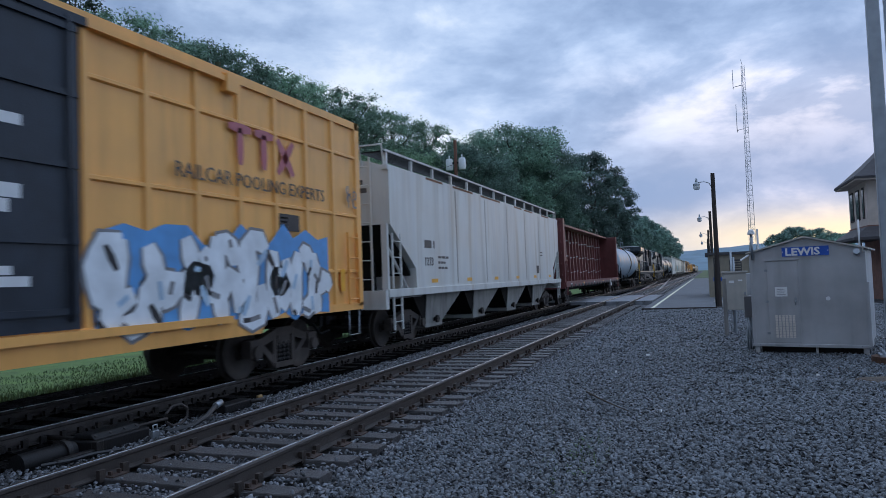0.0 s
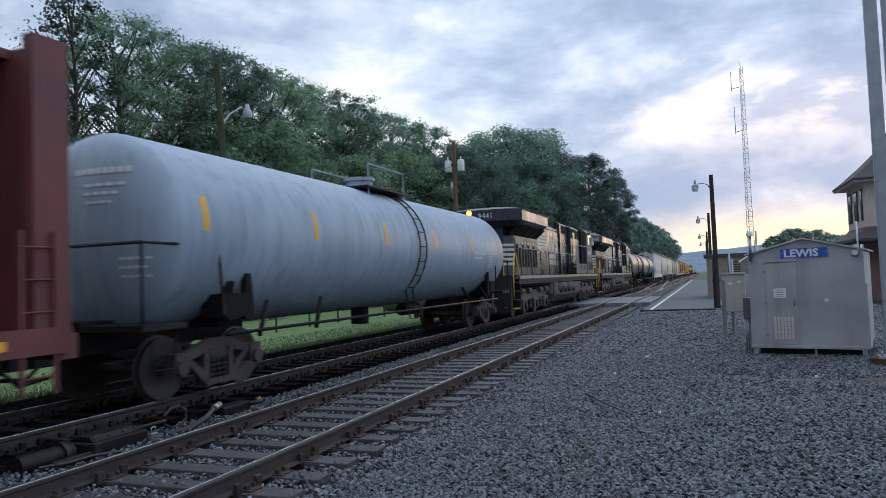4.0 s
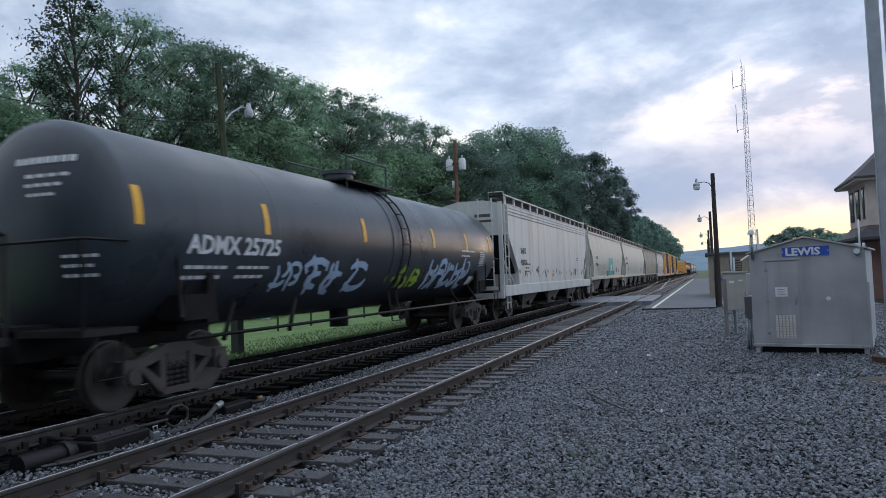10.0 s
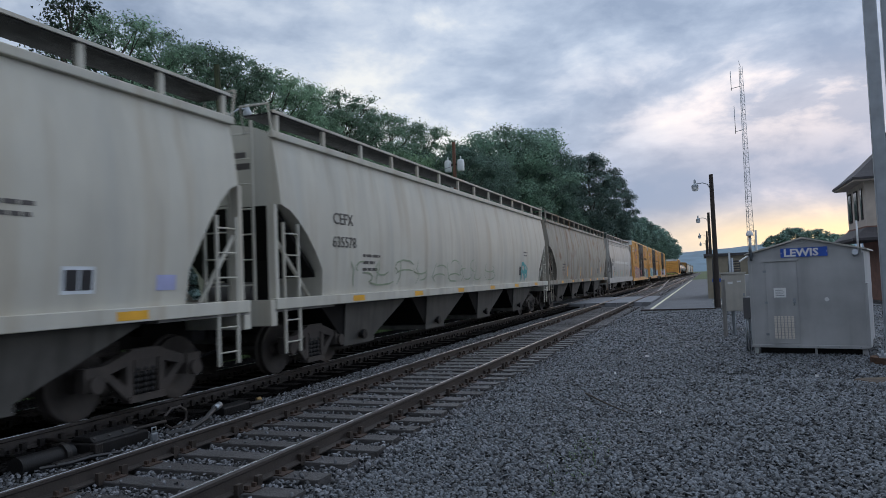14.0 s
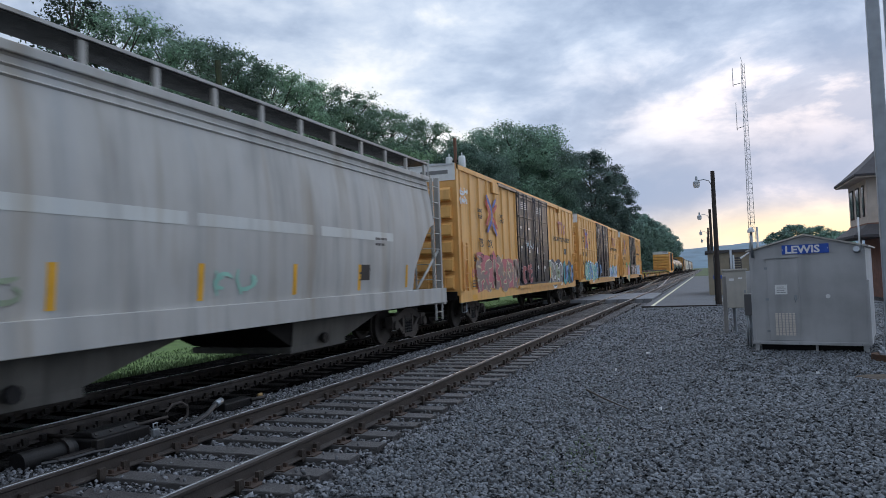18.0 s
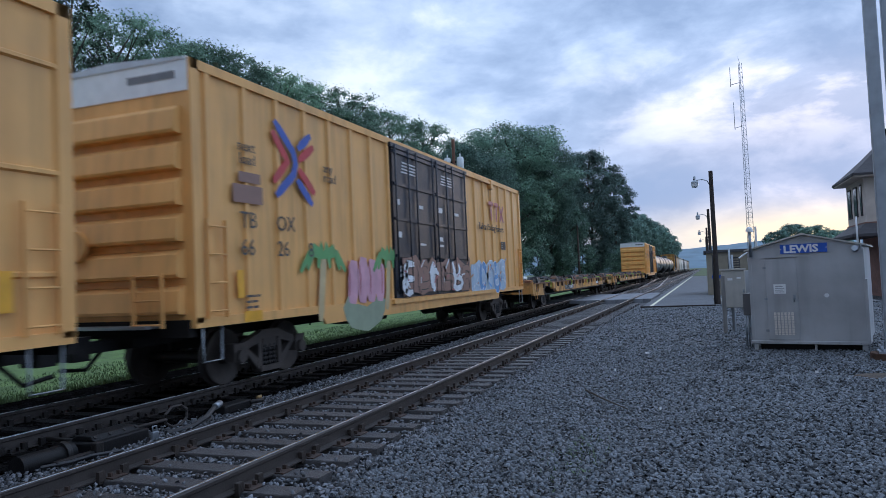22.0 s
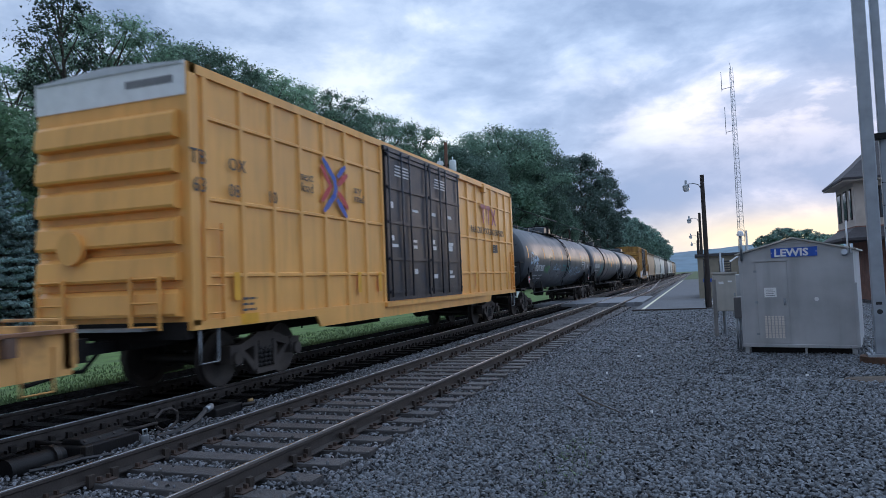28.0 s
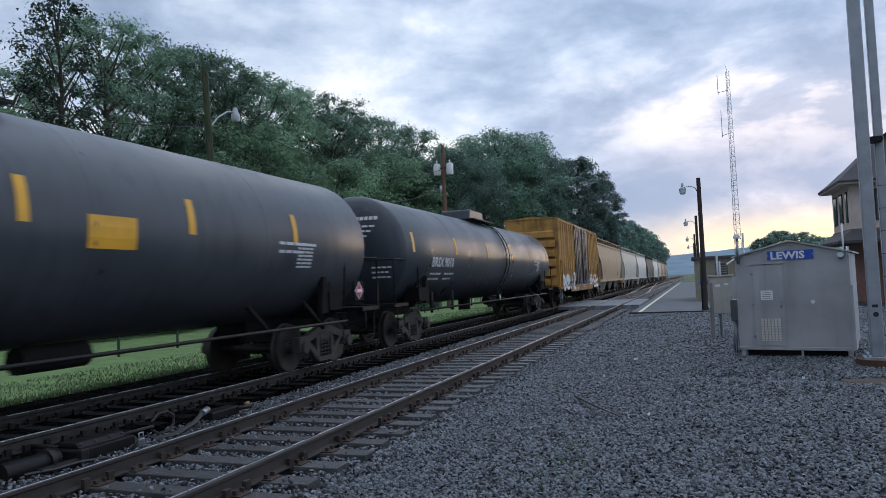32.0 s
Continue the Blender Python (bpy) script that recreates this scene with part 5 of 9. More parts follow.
def debris():
    """Small litter that lies on the stone: a stick, pale scraps and a patch of bare earth with weeds."""
    thing("stick", "thin dark fallen stick lying on the stone", "stick", m=Mesh().tube([(-1.72, 10.25, -0.02), (-1.45, 9.75, -0.03), (-1.25, 9.45, -0.045), (-1.0, 9.0, -0.04)], 0.014, 6, 0.007), material=M_bark)
    for x, y, z, w, q in ((-1.23, 15.18, -0.07, 0.045, 20), (-1.55, 12.32, -0.03, 0.018, 50), (1.51, 12.0, 0.0, 0.025, 10), (-0.62, 9.09, -0.06, 0.02, 75)):
        m = Mesh().loft([[(-w, -w * 0.6, 0.0), (w * 0.8, -w * 0.7, 0.012), (w, w * 0.5, 0.0), (-w * 0.7, w * 0.7, 0.016)], [(-w * 0.9, -w * 0.5, 0.03), (w * 0.6, -w * 0.6, 0.045), (w * 0.9, w * 0.4, 0.028), (-w * 0.6, w * 0.5, 0.04)]])
        thing("scrap", "small crumpled pale scrap on the stone", "scrap", at=(x, y, z), rz=q, group="scraps", m=m, material=M_white)
    e = Mesh()
    ring = [(0.55 * math.cos(a) * (1 + 0.25 * noise.noise((a, 1, 2))), 0.33 * math.sin(a) * (1 + 0.25 * noise.noise((a, 5, 2)))) for a in [k * math.pi / 12 for k in range(24)]]
    e.loft([[(x, y, -0.06) for x, y in ring], [(x * 0.85, y * 0.85, 0.014) for x, y in ring], [(x * 0.3, y * 0.3, 0.022) for x, y in ring]], True)
    thing("earth_patch", "patch of brown bare earth in the stone", "earth", at=(2.45, 11.7, 0.0), kind="structure", m=e, material=M_earth)
    rs = np.random.RandomState(3)
    n = 300
    spot = np.concatenate([rs.normal(size=(n // 2, 2)) * np.array([0.30, 0.16]) + np.array([2.45, 11.7]), rs.normal(size=(n - n // 2, 2)) * np.array([0.12, 0.5]) + np.array([-1.2, 6.6])])
    o = np.concatenate([spot, np.full((n, 1), -0.03)], 1)
    q = rs.uniform(0, 6.28, n)
    d = np.stack([np.cos(q), np.sin(q), q * 0], 1) * 0.006
    tip = o + np.concatenate([rs.normal(size=(n, 2)) * 0.03, rs.uniform(0.02, 0.055, (n, 1))], 1)
    v = np.stack([o - d, o + d, tip], 1)
    me = bpy.data.meshes.new("weeds")
    me.from_pydata(v.reshape(-1, 3).tolist(), [], np.arange(3 * n).reshape(-1, 3).tolist())
    me.materials.append(M_blade)
    tagged(new("weeds", me), "sparse thin weeds growing between the stones", "weeds", kind="stuff")


M_earth = mat("brown_earth", (0.085, 0.065, 0.048), 0.95, var=0.4, scale=6, bump=0.6, bscale=40)

debris()
signal_hut()
cabinets()
signal_mast()
platform_lamps()
radio_mast()
station()
poles_and_wires()
fence()
switch_gear()
forest()
hills()


# ---- rolling stock ----
M_yel = mat("railcar_yellow", (0.85, 0.425, 0.11), 0.42, var=0.09, scale=1.2, bump=0.05, streak=0.22, stain=0.15)
M_yelold = mat("faded_yellow", (0.80, 0.43, 0.14), 0.5, var=0.1, scale=1.2, bump=0.05, streak=0.32, stain=0.25)
M_ochre = mat("weathered_ochre", (0.46, 0.24, 0.06), 0.7, var=0.2, scale=1.5, streak=0.6, rust=0.5)
M_roofw = mat("galvanised_roof", (0.55, 0.57, 0.60), 0.5, 0.2, var=0.1, streak=0.2)
M_doorblk = mat("black_door", (0.022, 0.029, 0.042), 0.40, var=0.3, scale=2, streak=0.2, spec=0.35)
M_hopw = mat("white_hopper_paint", (0.60, 0.61, 0.59), 0.5, var=0.07, scale=1.0, bump=0.04, streak=0.30, wide=2.2, stain=0.5)
M_hopg = mat("grey_hopper_paint", (0.46, 0.45, 0.43), 0.55, var=0.1, scale=1.0, bump=0.04, streak=0.5, wide=2.0, stain=0.5)
M_hopb = mat("beige_hopper_paint", (0.56, 0.535, 0.465), 0.55, var=0.08, scale=1.0, bump=0.04, streak=0.28, wide=2.4, stain=0.4)
M_hopd = mat("dirty_hopper_paint", (0.34, 0.31, 0.26), 0.65, var=0.15, scale=0.8, bump=0.05, streak=0.6, rust=0.25, rustcol=(0.22, 0.11, 0.06), wide=2.2, stain=0.7)
M_hopt = mat("tan_hopper_paint", (0.46, 0.32, 0.20), 0.6, var=0.12, scale=1.0, streak=0.45)
M_hopk = mat("dark_hopper_paint", (0.06, 0.06, 0.065), 0.6, var=0.2, streak=0.4)
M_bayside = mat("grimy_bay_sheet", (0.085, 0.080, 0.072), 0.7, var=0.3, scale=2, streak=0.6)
M_baypale = mat("pale_bay_sheet", (0.27, 0.27, 0.255), 0.65, var=0.25, scale=2, streak=0.6)
M_bay = mat("grimy_bay_steel", (0.15, 0.145, 0.14), 0.75, var=0.3, scale=2, streak=0.5)
M_tank = mat("black_tank_paint", (0.038, 0.047, 0.058), 0.33, var=0.25, scale=0.9, bump=0.03, streak=0.3)
M_tankg = mat("grey_tank_paint", (0.060, 0.067, 0.078), 0.35, var=0.2, scale=0.9, bump=0.03, streak=0.45)
M_tankb = mat("blue_grey_tank_paint", (0.31, 0.39, 0.47), 0.45, var=0.12, scale=0.9, bump=0.04, streak=0.4)
M_red = mat("boxcar_red", (0.15, 0.042, 0.040), 0.55, var=0.2, scale=2, streak=0.35)
M_flat = mat("flatcar_yellow", (0.74, 0.385, 0.12), 0.65, var=0.15, scale=2, streak=0.45, rust=0.5, rustcol=(0.12, 0.055, 0.03))
M_deck = mat("rusty_deck", (0.13, 0.085, 0.065), 0.85, var=0.35, scale=3, rust=0.4)
M_rim = mat("rusted_rim", (0.22, 0.11, 0.06), 0.85, var=0.4, scale=4, rust=0.5)
M_redox = mat("red_oxide_iron", (0.16, 0.05, 0.04), 0.8, var=0.4, scale=5, rust=0.3)
M_pinkdeck = mat("faded_deck_boards", (0.30, 0.27, 0.28), 0.85, var=0.3, scale=3, bump=0.4, streak=0.2)
M_beam = mat("grey_brown_beam", (0.055, 0.049, 0.048), 0.85, var=0.35, scale=2, streak=0.2)
M_truck = mat("truck_casting", (0.066, 0.055, 0.049), 0.8, 0.1, var=0.3, scale=5, bump=0.3)
M_wheel = mat("wheel_steel", (0.062, 0.053, 0.048), 0.6, 0.5, var=0.3, scale=6)
M_under = mat("underframe_black", (0.016, 0.015, 0.0145), 0.8, var=0.3, spec=0.12)
M_refl = mat("reflector_yellow", (0.80, 0.40, 0.03), 0.4, var=0.12, bump=0)
M_stencil = mat("dark_stencil", (0.10, 0.09, 0.085), 0.7, var=0.2, bump=0)
M_wsten = mat("white_stencil", (0.66, 0.67, 0.68), 0.6, var=0.1, bump=0)
M_loco = mat("locomotive_black", (0.020, 0.029, 0.042), 0.29, var=0.25, scale=1.0, bump=0.04, streak=0.35)
M_locod = mat("dusty_black", (0.018, 0.018, 0.019), 0.75, var=0.3, scale=3)
M_radhood = mat("dusty_grey_black", (0.030, 0.039, 0.050), 0.36, var=0.25, scale=2, streak=0.35)
M_cabdust = mat("brown_dusted_black", (0.072, 0.072, 0.076), 0.48, var=0.25, scale=2, streak=0.35)
M_emb = mat("cream_emblem", (0.62, 0.60, 0.50), 0.6, var=0.12, scale=5, streak=0.15)
M_stripe = mat("cream_stripe", (0.46, 0.37, 0.25), 0.6, var=0.2, scale=4, streak=0.5)
M_fuel = mat("dusty_tank_grey", (0.105, 0.093, 0.083), 0.75, var=0.4, scale=2.5, streak=0.5)
M_hand = mat("handrail_yellow", (0.66, 0.42, 0.05), 0.5, var=0.15, bump=0)
M_winglass = mat("cab_glass", (0.10, 0.11, 0.12), 0.06, var=0.1, bump=0, spec=1.0)
M_amber = glow_mat("amber_marker", (1.0, 0.30, 0.04), 4.0)
PAINT = {k: mat("paint_" + k, c, 0.5, var=0.15, scale=3, bump=0) for k, c in dict(white=(0.72, 0.76, 0.80), sky=(0.10, 0.30, 0.62), teal=(0.05, 0.36, 0.38), mint=(0.30, 0.58, 0.48), pink=(0.62, 0.34, 0.42), red=(0.50, 0.04, 0.05),
         crimson=(0.42, 0.12, 0.14), black=(0.02, 0.02, 0.024), green=(0.12, 0.34, 0.12), lime=(0.40, 0.55, 0.06), blue=(0.04, 0.10, 0.42), brown=(0.26, 0.15, 0.12), tan=(0.56, 0.44, 0.24), lilac=(0.40, 0.42, 0.66),
         sage=(0.30, 0.36, 0.25), grey=(0.20, 0.20, 0.21), navy=(0.018, 0.03, 0.07), orange=(0.62, 0.26, 0.05), paleblue=(0.38, 0.52, 0.66), beige=(0.56, 0.535, 0.465), rose=(0.52, 0.13, 0.17), mauve=(0.27, 0.19, 0.18), cream=(0.66, 0.55, 0.36)).items()}
RW = 0.44
WHEELS, MOVERS = [], []


def make_wheelset():
    m = Mesh()
    prof = [(0.06, 0.0), (0.10, 0.0), (0.12, 0.035), (0.33, 0.02), (0.36, 0.0), (RW, 0.0), (RW, 0.09), (RW + 0.028, 0.10), (RW + 0.028, 0.135), (0.36, 0.135), (0.33, 0.10), (0.10, 0.11), (0.06, 0.11)]
    for s in (-1, 1):
        m.loft([[(s * (0.79 - d), r * math.cos(w), r * math.sin(w)) for w in [k * math.pi / 12 for k in range(24)]] for r, d in prof], True, False)
    m.tube([(-1.03, 0, 0), (1.03, 0, 0)], 0.075, 10)
    me = m.build("wheelset")
    me.materials.append(M_wheel)
    return me


def make_side_frame():
    m = Mesh()
    for s in (-1, 1):
        m.prism("x", -0.06, 0.06, [(s * 0.25, 0.78), (s * 0.62, 0.66), (s * 0.80, 0.62), (s * 0.80, 0.50), (s * 0.60, 0.53), (s * 0.25, 0.62)])
        m.prism("x", -0.05, 0.05, [(s * 0.74, 0.56), (s * 0.62, 0.56), (s * 0.22, 0.26), (s * 0.22, 0.16), (s * 0.32, 0.16)])
        m.prism("x", -0.055, 0.055, [(s * 0.22, 0.16), (s * 0.33, 0.16), (s * 0.33, 0.70), (s * 0.22, 0.70)])
        m.box(-0.09, 0.09, s * 0.86 - 0.14, s * 0.86 + 0.14, 0.36, 0.64)
        m.tube([(0.05, s * 0.86, RW), (0.15, s * 0.86, RW)], 0.11, 12)
    m.box(-0.06, 0.06, -0.26, 0.26, 0.66, 0.80)
    m.box(-0.08, 0.08, -0.30, 0.30, 0.12, 0.21)
    me = m.build("side_frame")
    me.materials.append(M_truck)
    return me


def make_springs():
    rings = []
    for k in range(5):
        z = 0.21 + 0.072 * k
        rings += [(0.048, z), (0.064, z + 0.018), (0.064, z + 0.05), (0.048, z + 0.068)]
    m = Mesh().loft([[(r * math.cos(w), r * math.sin(w), z) for w in [q * math.pi / 4 for q in range(8)]] for r, z in rings], True)
    me = m.build("spring")
    me.materials.append(M_iron)
    return me


def make_bolster():
    m = Mesh().box(-1.05, 1.05, -0.19, 0.19, 0.50, 0.68).box(-0.3, 0.3, -0.3, 0.3, 0.68, 0.86).box(-0.7, 0.7, -0.62, -0.5, 0.3, 0.5).box(-0.7, 0.7, 0.5, 0.62, 0.3, 0.5)
    me = m.build("truck")
    me.materials.append(M_truck)
    return me


def make_coupler():
    m = Mesh().box(-0.09, 0.09, -0.1, 0.75, 0.70, 0.86).box(-0.16, 0.16, 0.68, 0.95, 0.62, 0.94).tube([(0.2, 0.1, 0.75), (0.25, 0.4, 0.45), (0.2, 0.85, 0.5)], 0.03, 6)
    me = m.build("coupler")
    me.materials.append(M_iron)
    return me


ME_wheel, ME_frame, ME_spring, ME_bolster, ME_coupler = make_wheelset(), make_side_frame(), make_springs(), make_bolster(), make_coupler()


def truck(car, y):
    t = part("truck", ME_bolster, M_truck, car, at=(0, y, 0))
    for s in (-1, 1):
        part("side_frame", ME_frame, M_truck, t, at=pose(s * 1.0, 0, 0, 0, 0, 0 if s > 0 else 180))
        for dy in (-0.13, 0, 0.13):
            part("spring", ME_spring, M_iron, t, at=(s * 1.0, dy, 0))
        w = part("wheelset", ME_wheel, M_wheel, t, at=(0, s * 0.86, RW))
        WHEELS.append((w, s * 0.86, car))
    return t


def running_gear(car, h, inset):
    for s in (-1, 1):
        truck(car, s * (h - inset))
        part("coupler", ME_coupler, M_iron, car, at=pose(0, s * (h - 0.1), 0, 0, 0, 0 if s > 0 else 180))


def rungs(m, x, y0, y1, zs, r=0.013):
    for z in zs:
        m.tube([(x, y0, z), (x, y1, z)], r, 5)
    return m


def ladder(car, x, y, w, z0, z1, n, material, name="ladder"):
    m = Mesh()
    for yy in (y, y + w):
        m.box(x - 0.02, x + 0.02, yy - 0.02, yy + 0.02, z0, z1)
    rungs(m, x, y, y + w, [z0 + (z1 - z0) * (k + 0.5) / n for k in range(n)])
    return part(name, m, material, car)


def stirrup(car, x, y, material, z1=1.0):
    part("stirrup", Mesh().tube([(x, y - 0.2, z1), (x, y - 0.2, 0.5), (x, y + 0.2, 0.5), (x, y + 0.2, z1)], 0.018, 5), material, car)


def patch(m, surf, pts, lift):
    """A flat-sided strip of paint that follows a surface: pts are (y, z)."""
    m.face([(surf(y, z) + lift, y, z) for y, z in pts])


def bar(car, surf, y0, y1, z0, z1, material, name="marking", label="", lift=0.004):
    m = Mesh()
    n = max(1, int((z1 - z0) / 0.12))
    for k in range(n):
        a, b = z0 + (z1 - z0) * k / n, z0 + (z1 - z0) * (k + 1) / n
        patch(m, surf, [(y0, a), (y1, a), (y1, b), (y0, b)], lift)
    return part(name, m, material, car, label)


def text_rows(car, surf, y0, z0, widths, h, gap, material, name="small_print"):
    """Rows of small writing that cannot be read, as word-long bars."""
    m = Mesh()
    for k, w in enumerate(widths):
        z, y = z0 - k * (h + gap), y0
        while y < y0 + w - 0.03:
            e = min(y0 + w, y + rnd.uniform(2.0, 5.0) * h)
            patch(m, surf, [(y, z), (e, z), (e, z + h), (y, z + h)], 0.004)
            y = e + 0.6 * h
    return part(name, m, material, car)


def stroke(m, surf, pts, w, lift):
    """A painted stroke of width w along pts."""
    out = []
    for a, b in zip(pts, pts[1:]):
        k = max(1, int(math.hypot(b[0] - a[0], b[1] - a[1]) / 0.15))
        out += [(a[0] + (b[0] - a[0]) * i / k, a[1] + (b[1] - a[1]) * i / k) for i in range(k)]
    out.append(pts[-1])
    ring = []
    for i, p in enumerate(out):
        q0, q1 = out[max(0, i - 1)], out[min(len(out) - 1, i + 1)]
        dx, dz = q1[0] - q0[0], q1[1] - q0[1]
        d = math.hypot(dx, dz) or 1
        f = w * 0.5 * (0.62 if i in (0, len(out) - 1) else 1)
        ring.append(((p[0] - dz / d * f, p[1] + dx / d * f), (p[0] + dz / d * f, p[1] - dx / d * f)))
    for (a, b), (c, e) in zip(ring, ring[1:]):
        patch(m, surf, [a, b, e, c], lift)


def graffiti(car, surf, y0, y1, z0, z1, n, fill, edge, back, seed, lift=0.006, thick=0.24, name="graffiti", accents=(), halo=None):
    """Sprayed lettering that cannot be read: backing cloud, dark outlines and fills."""
    r = random.Random(seed)
    g = None
    if back:
        m = Mesh()
        k = max(6, int((y1 - y0) / 0.35))
        top = [(y0 + (y1 - y0) * i / k, z1 + r.uniform(-0.22, 0.08) * (z1 - z0)) for i in range(k + 1)]
        bot = [(p[0] + r.uniform(-0.05, 0.05), z0 + r.uniform(-0.02, 0.12) * (z1 - z0)) for p in top]
        for i in range(k):
            for q in range(4):
                f0, f1 = q / 4, (q + 1) / 4
                patch(m, surf, [(bot[i][0], bot[i][1] + (top[i][1] - bot[i][1]) * f0), (bot[i + 1][0], bot[i + 1][1] + (top[i + 1][1] - bot[i + 1][1]) * f0), (bot[i + 1][0], bot[i + 1][1] + (top[i + 1][1] - bot[i + 1][1]) * f1), (bot[i][0], bot[i][1] + (top[i][1] - bot[i][1]) * f1)], lift)
        g = part(name, m, PAINT[back], car, "spray-painted lettering that cannot be read")
    cw = (y1 - y0) / n
    floor_z = z0 + (z1 - z0) * 0.06
    shapes = []
    fills = fill if isinstance(fill, tuple) else (fill,)
    for i in range(n):
        ya, ha = y0 + cw * i, (z1 - z0) * r.uniform(0.70, 0.86)
        letter = [[(ya + cw * (0.15 + 0.25 * r.random()) + r.uniform(-0.15, 0.15) * cw * f, floor_z + ha * f) for f in (0.0, 0.3, 0.65, 1.0)]]
        for q in range(2):
            a0, a1 = r.uniform(0, 6.28), r.uniform(2.2, 4.6) * r.choice((-1, 1))
            cy, cz = ya + cw * r.uniform(0.35, 0.75), floor_z + ha * (0.3 + 0.4 * q) + r.uniform(-0.08, 0.08)
            ry, rz = cw * r.uniform(0.30, 0.55), ha * r.uniform(0.18, 0.34)
            letter.append([(cy + ry * math.cos(a0 + a1 * f), max(floor_z, cz + rz * math.sin(a0 + a1 * f))) for f in (0, 0.2, 0.4, 0.6, 0.8, 1.0)])
        shapes += letter
        for colour, f, up in ((halo, 1.95, lift + 0.002), (edge, 1.3, lift + 0.004), (fills[i % len(fills)], 1.0, lift + 0.008)):
            if not colour:
                continue
            m = Mesh()
            for s in letter:
                stroke(m, surf, s, thick * f, up + 0.0004 * (i % 3))
            ob = part(name if g is None else "painted_letter", m, PAINT[colour], g or car, "spray-painted lettering that cannot be read" if g is None else "")
            g = g or ob
    for k, colour in enumerate(accents):
        for sh in shapes[k % 3::2]:
            a = sh[r.randrange(len(sh) - 1)]
            m = Mesh()
            stroke(m, surf, [a, (a[0] + r.uniform(-0.4, 0.4) * cw, max(floor_z, a[1] + r.uniform(-0.3, 0.3)))], thick * 0.36, lift + 0.011 + 0.002 * k)
            part("highlight", m, PAINT[colour], g)
    return g


def car_text(car, text, size, surf, y, z, material, stretch=1.0, bold=0.0):
    """Lettering that reads from the camera's side of the car, from y on."""
    lean = (surf(y, z + 0.7 * size) - surf(y, z)) / (0.7 * size)
    d = math.hypot(1, lean)
    return letters(text, size, car, Matrix.Translation((surf(y, z) + 0.012, y, z)) @ Matrix(((0, lean / d, 1 / d, 0), (1, 0, 0, 0), (0, 1 / d, -lean / d, 0), (0, 0, 0, 1))), material, stretch=stretch, bold=bold)


def begin(name, label, category, y0, y1, group="cars of the train"):
    car = thing(name, label, category, group=group)
    MOVERS.append((car, (y0 + y1) / 2))
    return car, (y1 - y0) / 2


